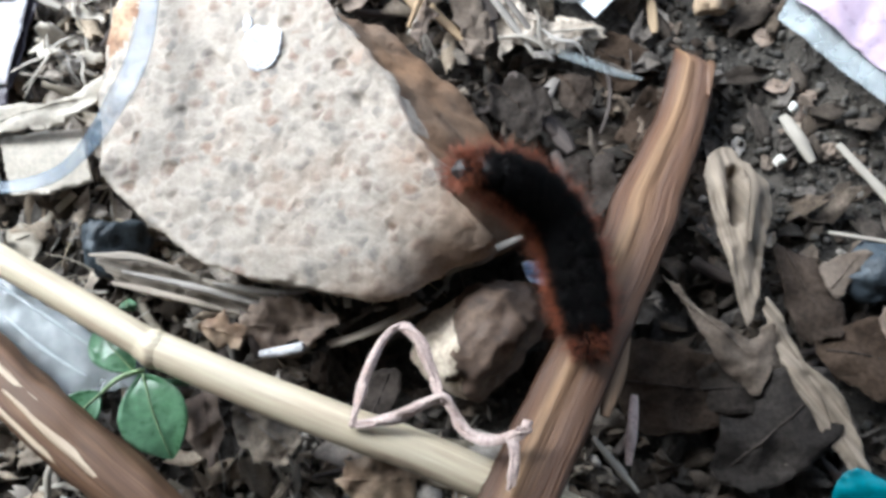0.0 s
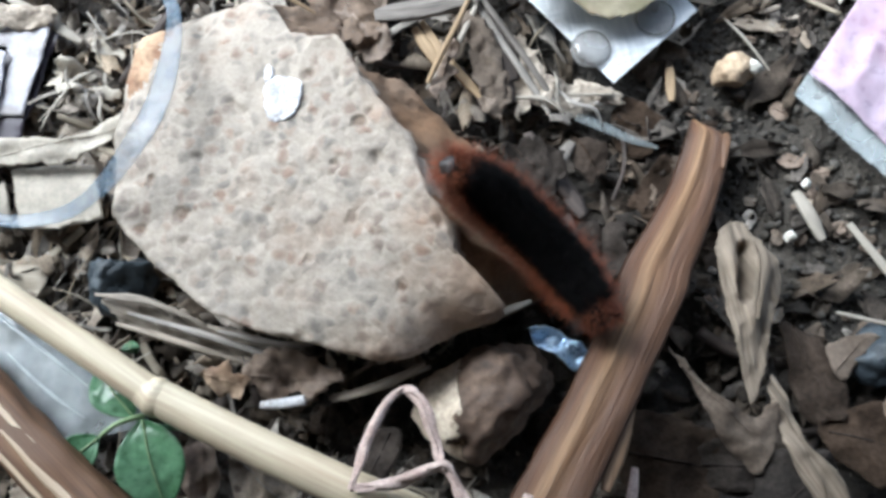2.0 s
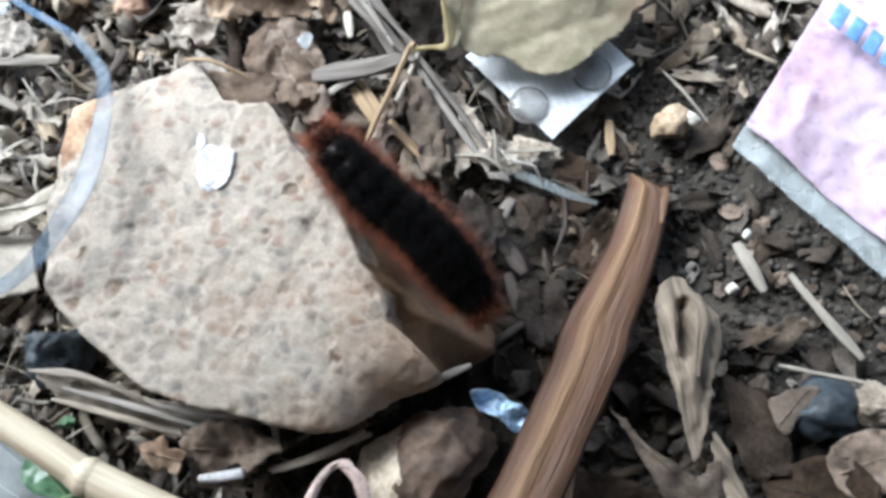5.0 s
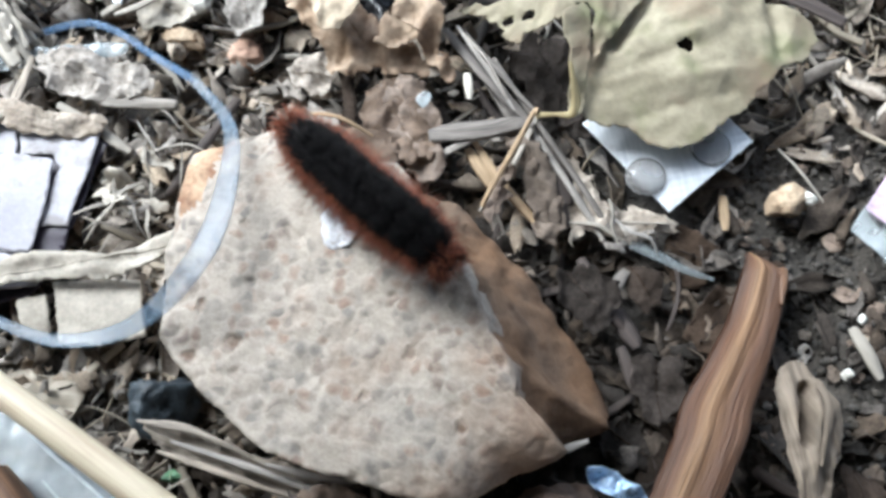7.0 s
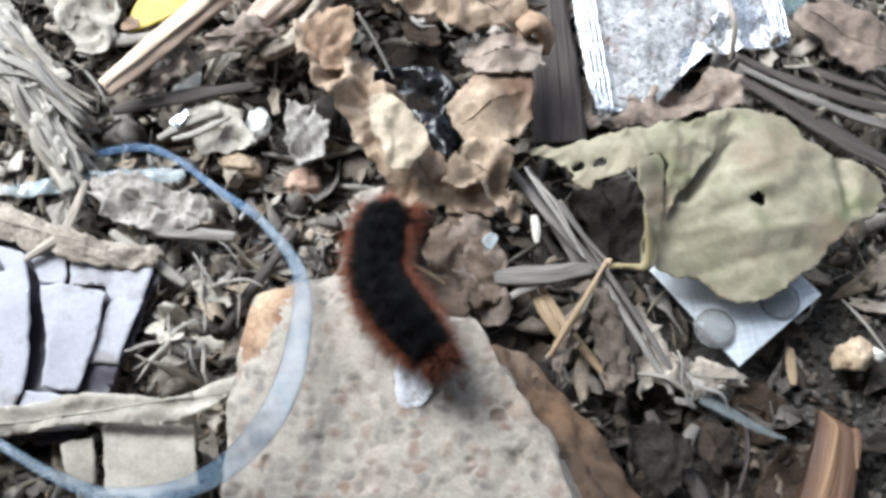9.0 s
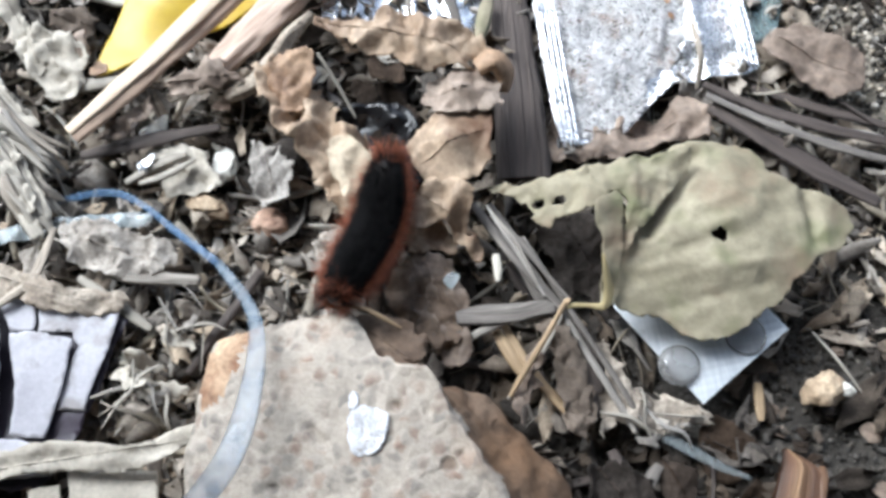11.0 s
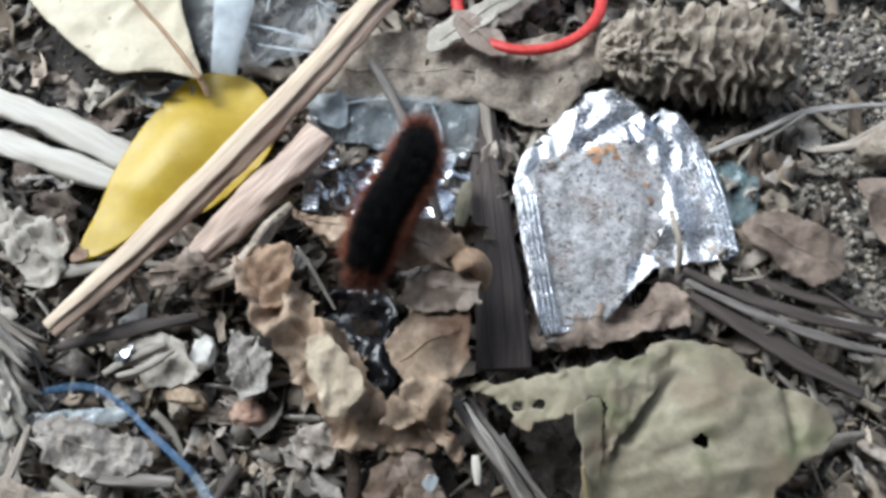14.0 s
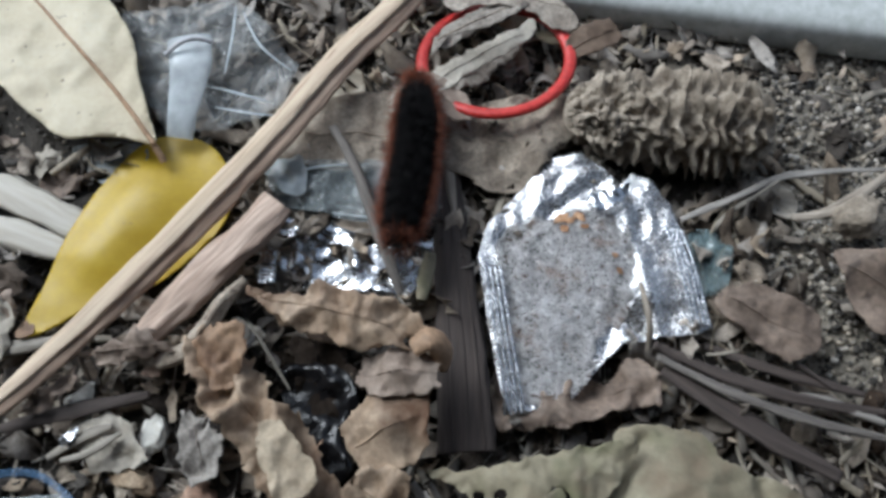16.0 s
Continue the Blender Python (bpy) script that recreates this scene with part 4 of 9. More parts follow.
def olive_leaf():
    leaf = thing("olive_leaf", "large crumpled olive-tan dead leaf with a torn hole", "leaf")
    # the broad half, below the main fold
    out = [(0.0197, 0.1905, 0.0280), (0.0312, 0.1927, 0.0300), (0.0417, 0.1905, 0.0290), (0.0510, 0.1839, 0.0280), (0.0615, 0.1804, 0.0260), (0.0710, 0.1772, 0.0230), (0.0725, 0.1702, 0.0220), (0.0673, 0.1636, 0.0210), (0.0599, 0.1590, 0.0210), (0.0530, 0.1506, 0.0210), (0.0469, 0.1449, 0.0200), (0.0403, 0.1390, 0.0180), (0.0314, 0.1348, 0.0170), (0.0246, 0.1360, 0.0170), (0.0176, 0.1405, 0.0180), (0.0066, 0.1415, 0.0200), (0.0044, 0.1467, 0.0200), (0.0030, 0.1558, 0.0210), (0.0053, 0.1638, 0.0220), (0.0112, 0.1731, 0.0230), (0.0173, 0.1822, 0.0250)]
    mid = [(0.0316, 0.1777, 0.0340), (0.0418, 0.1721, 0.0340), (0.0238, 0.1677, 0.0330), (0.0537, 0.1711, 0.0300), (0.0329, 0.1581, 0.0310), (0.0186, 0.1531, 0.0280), (0.0458, 0.1584, 0.0280), (0.0268, 0.1440, 0.0240), (0.0156, 0.1611, 0.0290)]
    hole = (0.0332, 0.1641, 0.0320)
    lines = []
    for a, b, deep, wide_ in (*[(p, q, 0.0013, 0.0055) for p, q in zip([(0.0092, 0.1564), (0.0236, 0.1601), (0.0378, 0.1647)], [(0.0236, 0.1601), (0.0378, 0.1647), (0.0576, 0.1768)])],
                              *[(p, q, 0.0008, 0.0045) for p, q in zip([(0.0088, 0.1489), (0.0238, 0.1511)], [(0.0238, 0.1511), (0.0395, 0.1536)])],
                              *[(p, q, 0.0022, 0.004) for p, q in zip([(0.0592, 0.1802)], [(0.0614, 0.1657)])],
                              *[(p, q, -0.0007, 0.004) for p, q in zip([(0.0084, 0.1450), (0.0326, 0.1806)], [(0.0380, 0.1431), (0.0594, 0.1828)])],
                              ((0.0085, 0.1545), (0.0351, 0.1680), -0.0016, 0.0032), ((0.0107, 0.1475), (0.0442, 0.1574), -0.0014, 0.0034), ((0.0161, 0.1420), (0.0470, 0.1520), 0.0013, 0.003),
                              ((0.0254, 0.1709), (0.0622, 0.1880), -0.0013, 0.0036), ((0.0306, 0.1752), (0.0373, 0.1505), 0.0009, 0.003), ((0.0470, 0.1690), (0.0600, 0.1600), -0.0012, 0.003), ((0.0263, 0.1880), (0.0130, 0.1640), 0.0030, 0.0042)):
        lines.append((a, b, deep * (1.0 if deep > 0.002 else 0.45), wide_ * 0.8))
    part("blade", sheet(out, out + mid, 0.0011, 0.0004, 0.0012, 0.0010, 48, 3, veins=(0.0050, 0.1500, 0.38, 0.013, 0.00018), holes=[(hole[0], hole[1], 0.0024)], creases=lines, ease=1.3e-4), OLIVELEAF, leaf)
    # the upturned half with its ragged lobes
    out = [(-0.0328, 0.1776, 0.0180), (-0.0286, 0.1781, 0.0220), (-0.0239, 0.1771, 0.0230), (-0.0170, 0.1778, 0.0280), (-0.0090, 0.1792, 0.0320), (0.0004, 0.1818, 0.0330), (0.0100, 0.1845, 0.0340), (0.0226, 0.1874, 0.0340), (0.0226, 0.1804, 0.0290), (0.0151, 0.1692, 0.0270), (0.0084, 0.1608, 0.0260), (0.0060, 0.1550, 0.0250), (0.0054, 0.1645, 0.0280), (0.0054, 0.1720, 0.0300), (0.0017, 0.1732, 0.0340), (-0.0031, 0.1671, 0.0350), (-0.0086, 0.1669, 0.0310), (-0.0130, 0.1665, 0.0270), (-0.0161, 0.1639, 0.0210), (-0.0196, 0.1661, 0.0200), (-0.0192, 0.1688, 0.0220), (-0.0234, 0.1724, 0.0200), (-0.0285, 0.1740, 0.0180)]
    mid = [(0.0104, 0.1763, 0.0330), (-0.0054, 0.1731, 0.0360), (-0.0151, 0.1729, 0.0270), (0.0156, 0.1744, 0.0300), (0.0054, 0.1776, 0.0350)]
    part("fold", sheet(out, out + mid, 0.0010, 0.0004, 0.0014, 0.0020, 95, 8, holes=[(-0.0180, 0.1706, 0.0020), (-0.0122, 0.1708, 0.0019)]), OLIVELEAF, leaf, "upturned half with ragged lobed edge")
    out = [(-0.0036, 0.1670, 0.0360), (-0.0004, 0.1706, 0.0350), (0.0040, 0.1728, 0.0310), (0.0054, 0.1645, 0.0280), (0.0055, 0.1555, 0.0260), (0.0051, 0.1459, 0.0220), (0.0029, 0.1416, 0.0220), (0.0004, 0.1421, 0.0260), (0.0003, 0.1531, 0.0310), (-0.0014, 0.1608, 0.0340)]
    part("fold", sheet(out, None, 0.0011, 0.0004, 0.0006, 0.0008, 110, 9), OLIVELEAF, leaf, "brown shaded fold")
    part("leaf_stalk", loft([(-0.0006, 0.1533, 0.0330), (0.0008, 0.1488, 0.0300), (0.0020, 0.1443, 0.0270), (0.0010, 0.1408, 0.0255), (-0.0033, 0.1409, 0.0245), (-0.0089, 0.1407, 0.0240)], [0.0005, 0.0010, 0.0013, 0.0010, 0.0006, 0.0009], [0.0005, 0.0006], 10, 60, 20, 0.6, 3), YELLOWSTALK, leaf, "yellowish stalk")
    part("stem", loft([(-0.0083, 0.1415, 0.0245), (-0.0097, 0.1411, 0.0240), (-0.0144, 0.1317, 0.0200), (-0.0198, 0.1220, 0.0150), (-0.0225, 0.1168, 0.0120)], [0.0012, 0.0008, 0.0009, 0.0007], None, 8, 60, 0, 0.3, 4), OCHRESTRAW, leaf, "thin tan stem with a bent node")
    # dark sheet below the hole, so that it looks shaded
    leaf_scrap("dead_leaf", sheet([(0.0311, 0.1737, 0.0200), (0.0437, 0.1759, 0.0200), (0.0450, 0.1625, 0.0180), (0.0315, 0.1597, 0.0180)], None, 0.0014, 0.0004, 0.001, 0.001, 80, 19), BROWNLEAF, "dark brown dead leaf on the soil, also shade under leaves", "leaf", "dark dead leaves")
    # dark sheet in the cavity under the folds, in place of its shade
    leaf_scrap("dead_leaf", sheet([(-0.0170, 0.1712, 0.0060), (-0.0030, 0.1764, 0.0090), (0.0111, 0.1702, 0.0100), (0.0122, 0.1539, 0.0080), (0.0068, 0.1432, 0.0060), (-0.0022, 0.1523, 0.0060), (-0.0078, 0.1470, 0.0050), (-0.0114, 0.1593, 0.0050)], None, 0.0012, 0.0004, 0.003, 0.003, 110, 18), BROWNLEAF, "dark brown dead leaf on the soil, also shade under leaves", "leaf", "dark dead leaves")


olive_leaf()


def tan_leaves():
    g = "curled tan leaves"
    one = "long ruffled tan dead leaf curled at its margins"
    out = [(-0.1076, 0.2058, 0.0300), (-0.1021, 0.2109, 0.0320), (-0.0980, 0.2131, 0.0240), (-0.0899, 0.2067, 0.0180), (-0.0787, 0.1955, 0.0220), (-0.0655, 0.1854, 0.0200), (-0.0600, 0.1741, 0.0180), (-0.0406, 0.1633, 0.0140), (-0.0453, 0.1589, 0.0120), (-0.0610, 0.1568, 0.0120), (-0.0712, 0.1569, 0.0120), (-0.0769, 0.1656, 0.0160), (-0.0842, 0.1754, 0.0220), (-0.0947, 0.1853, 0.0290), (-0.1007, 0.1944, 0.0320)]
    mid = [(-0.0902, 0.1958, 0.0260), (-0.0775, 0.1818, 0.0280), (-0.0681, 0.1701, 0.0240), (-0.0627, 0.1632, 0.0200), (-0.0960, 0.2045, 0.0220), (-0.0783, 0.1724, 0.0250)]
    first = leaf_scrap("tan_leaf", sheet(out, out + mid, 0.0010, 0.0004, 0.0034, 0.0022, 120, 11, creases=[(a, b, d, 0.0045) for a, b, d in zip([(-0.0983, 0.2091), (-0.0901, 0.2043), (-0.0780, 0.1929), (-0.0832, 0.1942), (-0.0698, 0.1884), (-0.0939, 0.1841)], [(-0.0912, 0.1919), (-0.0888, 0.1861), (-0.0712, 0.1759), (-0.0778, 0.1739), (-0.0666, 0.1747), (-0.0853, 0.1915)], (0.005, -0.003, -0.0035, 0.003, 0.003, -0.003))]), TANLEAF, one, "leaf", g)
    part("folded_flap", sheet([(-0.0806, 0.1831, 0.0290), (-0.0736, 0.1854, 0.0310), (-0.0672, 0.1793, 0.0310), (-0.0622, 0.1724, 0.0300), (-0.0635, 0.1672, 0.0280), (-0.0701, 0.1621, 0.0270), (-0.0761, 0.1701, 0.0290)], None, 0.0010, 0.0004, 0.0012, 0.0016, 110, 21), PALEFLAP, first, "paler olive-grey folded flap")
    part("curled_edge", sheet([(-0.1059, 0.2056, 0.0270), (-0.1010, 0.2103, 0.0320), (-0.0921, 0.2131, 0.0340), (-0.0878, 0.2071, 0.0310), (-0.0888, 0.1990, 0.0290), (-0.0935, 0.1945, 0.0270), (-0.0995, 0.1958, 0.0260)], None, 0.0011, 0.0004, 0.0024, 0.0022, 120, 16), BROWNFACE, first, "brown hollow curled end")
    two = "pale tan dead leaf scrap with curled tip and a hole"
    out = [(-0.0908, 0.2245, 0.0340), (-0.0848, 0.2215, 0.0360), (-0.0748, 0.2210, 0.0400), (-0.0659, 0.2239, 0.0410), (-0.0565, 0.2217, 0.0420), (-0.0440, 0.2196, 0.0420), (-0.0371, 0.2151, 0.0400), (-0.0343, 0.2089, 0.0320), (-0.0397, 0.2066, 0.0360), (-0.0454, 0.2075, 0.0390), (-0.0534, 0.2055, 0.0360), (-0.0612, 0.2079, 0.0350), (-0.0688, 0.2096, 0.0350), (-0.0798, 0.2146, 0.0340)]
    hole = (-0.0398, 0.2092, 0.0400)
    leaf_two = leaf_scrap("tan_leaf", sheet(out, out + [(-0.0620, 0.2147, 0.0430), (-0.0489, 0.2130, 0.0430), (-0.0739, 0.2164, 0.0410)], 0.0011, 0.0004, 0.0016, 0.0028, 115, 12, holes=[(hole[0], hole[1], 0.0022)]), TANLEAF, two, "leaf", g)
    three = "rounded dull tan leaf scrap with a torn margin"
    out = [(-0.0560, 0.1900, 0.0260), (-0.0481, 0.1952, 0.0320), (-0.0351, 0.1972, 0.0330), (-0.0331, 0.1891, 0.0320), (-0.0340, 0.1806, 0.0270), (-0.0431, 0.1742, 0.0230), (-0.0512, 0.1764, 0.0230), (-0.0575, 0.1838, 0.0240)]
    leaf_scrap("tan_leaf", sheet(out, out + [(-0.0440, 0.1870, 0.0350)], 0.0010, 0.0004, 0.0014, 0.0012, 100, 13), TANLEAF, three, "leaf", g)
    small = "greyish-brown shrivelled leaf scrap under a tan leaf"
    out = [(-0.0540, 0.2030, 0.0300), (-0.0457, 0.2070, 0.0350), (-0.0342, 0.2062, 0.0370), (-0.0317, 0.1995, 0.0360), (-0.0343, 0.1949, 0.0350), (-0.0416, 0.1955, 0.0355), (-0.0478, 0.1929, 0.0320), (-0.0528, 0.1955, 0.0300)]
    leaf_scrap("tan_leaf", sheet(out, out + [(-0.0420, 0.2005, 0.0390)], 0.0010, 0.0004, 0.0022, 0.0020, 120, 43), MIDTAN, small, "leaf", g)
    part("curled_tip", loft([(-0.0388, 0.2072, 0.0370), (-0.0345, 0.2096, 0.0385), (-0.0310, 0.2076, 0.0360), (-0.0303, 0.2030, 0.0320)], [0.0030, 0.0042, 0.0036, 0.0012], [0.0022, 0.0026, 0.0014], 18, 40, 30, 0.2, 12), BROWNFACE, leaf_two, "brown tube-like curled tip")
    # black sheet: some gloss, and the darkness of the shaded gap
    single("black_film", sheet([(-0.0810, 0.2070, 0.0110), (-0.0620, 0.2075, 0.0120), (-0.0535, 0.1940, 0.0120), (-0.0540, 0.1833, 0.0110), (-0.0585, 0.1740, 0.0100), (-0.0681, 0.1821, 0.0100), (-0.0765, 0.1925, 0.0100)], None, 0.0012, 0.0003, 0.0012, 0.0036, 90, 44), BLACKFILM, "glossy black film, also the shade in a hollow between leaves", "plastic film")
    # dark sheet laid in the gap between the tan leaves as its shade
    leaf_scrap("dead_leaf", sheet([(-0.0793, 0.2169, 0.0100), (-0.0637, 0.2144, 0.0120), (-0.0570, 0.2058, 0.0110), (-0.0582, 0.1936, 0.0090), (-0.0614, 0.1812, 0.0070), (-0.0693, 0.1853, 0.0070), (-0.0743, 0.1978, 0.0090)], None, 0.0014, 0.0004, 0.0026, 0.003, 110, 17), BROWNLEAF, "dark brown dead leaf on the soil, also shade under leaves", "leaf", "dark dead leaves")
    four = "warm tan leaf scrap with a curled notched end"
    out = [(-0.0566, 0.1645, 0.0220), (-0.0509, 0.1760, 0.0260), (-0.0383, 0.1752, 0.0260), (-0.0373, 0.1690, 0.0240), (-0.0382, 0.1641, 0.0200), (-0.0323, 0.1595, 0.0140), (-0.0349, 0.1564, 0.0120), (-0.0404, 0.1609, 0.0130), (-0.0450, 0.1649, 0.0160), (-0.0524, 0.1627, 0.0180)]
    leaf_scrap("tan_leaf", sheet(out, out + [(-0.0452, 0.1683, 0.0290)], 0.0014, 0.0004, 0.0016, 0.003, 115, 14), TANLEAF, four, "leaf", g)
    five = "small tan scrap of leaf standing on edge"
    out = [(-0.0843, 0.2236, 0.0300), (-0.0910, 0.2236, 0.0340), (-0.0809, 0.2177, 0.0360), (-0.0753, 0.2133, 0.0340), (-0.0793, 0.2137, 0.0300)]
    leaf_scrap("tan_leaf", sheet(out, None, 0.0013, 0.0004, 0.001, 0.002, 90, 15), TANLEAF, five, "leaf", g)


tan_leaves()


def rolled_leaf():
    line = [(-0.1240, 0.2073, 0.0200), (-0.1127, 0.2212, 0.0240), (-0.1007, 0.2363, 0.0270), (-0.0911, 0.2466, 0.0300), (-0.0857, 0.2541, 0.0320)]
    pinkish = material("pinkish_dry_leaf", (0.34, 0.235, 0.175), (0.60, 0.47, 0.38), 0.75, 500, 1600, (0.06, 1, 1), "UV", bump=0.6, fleck=0.6)
    s = thing("rolled_leaf", "rolled pinkish-brown dead leaf tucked under a split cane", "leaf")
    part("roll", loft(line, [0.0046, 0.0068, 0.0070, 0.0062, 0.0070], [0.003, 0.0034, 0.0032, 0.0026], 28, 70, 14, 0.3, 3, 0.1, 0.03, 4), pinkish, s)
    lap = [(-0.1222, 0.2008, 0.0170), (-0.1158, 0.2072, 0.0210), (-0.1062, 0.2172, 0.0255), (-0.0956, 0.2300, 0.0285), (-0.0867, 0.2425, 0.0305), (-0.0909, 0.2386, 0.0240), (-0.0959, 0.2290, 0.0180), (-0.1051, 0.2175, 0.0160), (-0.1143, 0.2071, 0.0140), (-0.1194, 0.2006, 0.0130)]
    part("overlapping_edge", sheet(lap, None, 0.0011, 0.0004, 0.0022, 0.0022, 120, 27), pinkish, s, "torn curling outer edge")
    line = [(-0.1168, 0.2037, 0.0180), (-0.1060, 0.2074, 0.0240), (-0.0990, 0.2188, 0.0280), (-0.0920, 0.2281, 0.0300)]
    single("rolled_leaf", loft(line, [0.0018, 0.003, 0.0026, 0.0012], [0.0022, 0.0026, 0.002], 18, 50, 0, 0.45, 8, 0, 0.1, 5), GREYLEAF, "twisted greyish dead leaf roll", "leaf")


rolled_leaf()


def flat_dead_leaves():
    leaf_scrap("grey_leaf", sheet([(-0.0968, 0.2811, 0.0210), (-0.0842, 0.2964, 0.0230), (-0.0662, 0.3030, 0.0240), (-0.0506, 0.3054, 0.0240), (-0.0317, 0.3043, 0.0240), (-0.0113, 0.3043, 0.0260), (0.0040, 0.3051, 0.0280), (0.0098, 0.2949, 0.0280), (0.0024, 0.2843, 0.0270), (-0.0081, 0.2711, 0.0230), (-0.0190, 0.2682, 0.0210), (-0.0326, 0.2754, 0.0220), (-0.0535, 0.2750, 0.0220), (-0.0723, 0.2732, 0.0220), (-0.0862, 0.2755, 0.0210)], None, 0.002, 0.0005, 0.0012, 0.0035, 55, 21), GREYLEAF, "long grey-brown dead leaf lying flat", "leaf")
    leaf_scrap("brown_leaf", sheet([(-0.0138, 0.1943, 0.0120), (-0.0150, 0.2086, 0.0090), (-0.0081, 0.2132, 0.0090), (0.0191, 0.2107, 0.0100), (0.0253, 0.2167, 0.0150), (0.0338, 0.2123, 0.0190), (0.0344, 0.2021, 0.0170), (0.0268, 0.2010, 0.0140), (0.0129, 0.1969, 0.0130), (-0.0010, 0.1934, 0.0120)], None, 0.0013, 0.0006, 0.0020, 0.003, 90, 22), MIDBROWN, "brown curled leaf under a foil packet", "leaf")
    leaf_scrap("brown_leaf", sheet([(0.0513, 0.2333, 0.0200), (0.0554, 0.2390, 0.0240), (0.0648, 0.2404, 0.0270), (0.0746, 0.2368, 0.0270), (0.0828, 0.2320, 0.0220), (0.0828, 0.2225, 0.0180), (0.0742, 0.2183, 0.0180), (0.0635, 0.2236, 0.0210)], None, 0.0013, 0.0005, 0.0008, 0.002, 70, 23), MIDBROWN, "rounded brown dead leaf on the soil", "leaf")
    leaf_scrap("brown_leaf", sheet([(0.0871, 0.2506, 0.0300), (0.1001, 0.2505, 0.0340), (0.1159, 0.2469, 0.0320), (0.1130, 0.2326, 0.0260), (0.1008, 0.2262, 0.0240), (0.0937, 0.2320, 0.0240)], None, 0.0013, 0.0005, 0.0006, 0.0014, 70, 24), MIDBROWN, "stiff brown dead leaf on the soil", "leaf")
    leaf_scrap("grey_leaf", sheet([(-0.0400, 0.3095, 0.0260), (-0.0259, 0.3214, 0.0280), (-0.0105, 0.3337, 0.0300), (-0.0073, 0.3309, 0.0290), (-0.0158, 0.3204, 0.0270), (-0.0252, 0.3106, 0.0260), (-0.0348, 0.3065, 0.0240)], None, 0.0014, 0.0005, 0.001, 0.002, 90, 25), GREYLEAF, "narrow curled grey leaf strip", "leaf")
    leaf_scrap("grey_leaf", sheet([(-0.0449, 0.3326, 0.0240), (-0.0311, 0.3425, 0.0260), (-0.0108, 0.3503, 0.0280), (-0.0166, 0.3413, 0.0270), (-0.0285, 0.3342, 0.0250), (-0.0383, 0.3278, 0.0240)], None, 0.0014, 0.0005, 0.001, 0.002, 90, 26), GREYLEAF, "narrow curled grey leaf strip", "leaf")


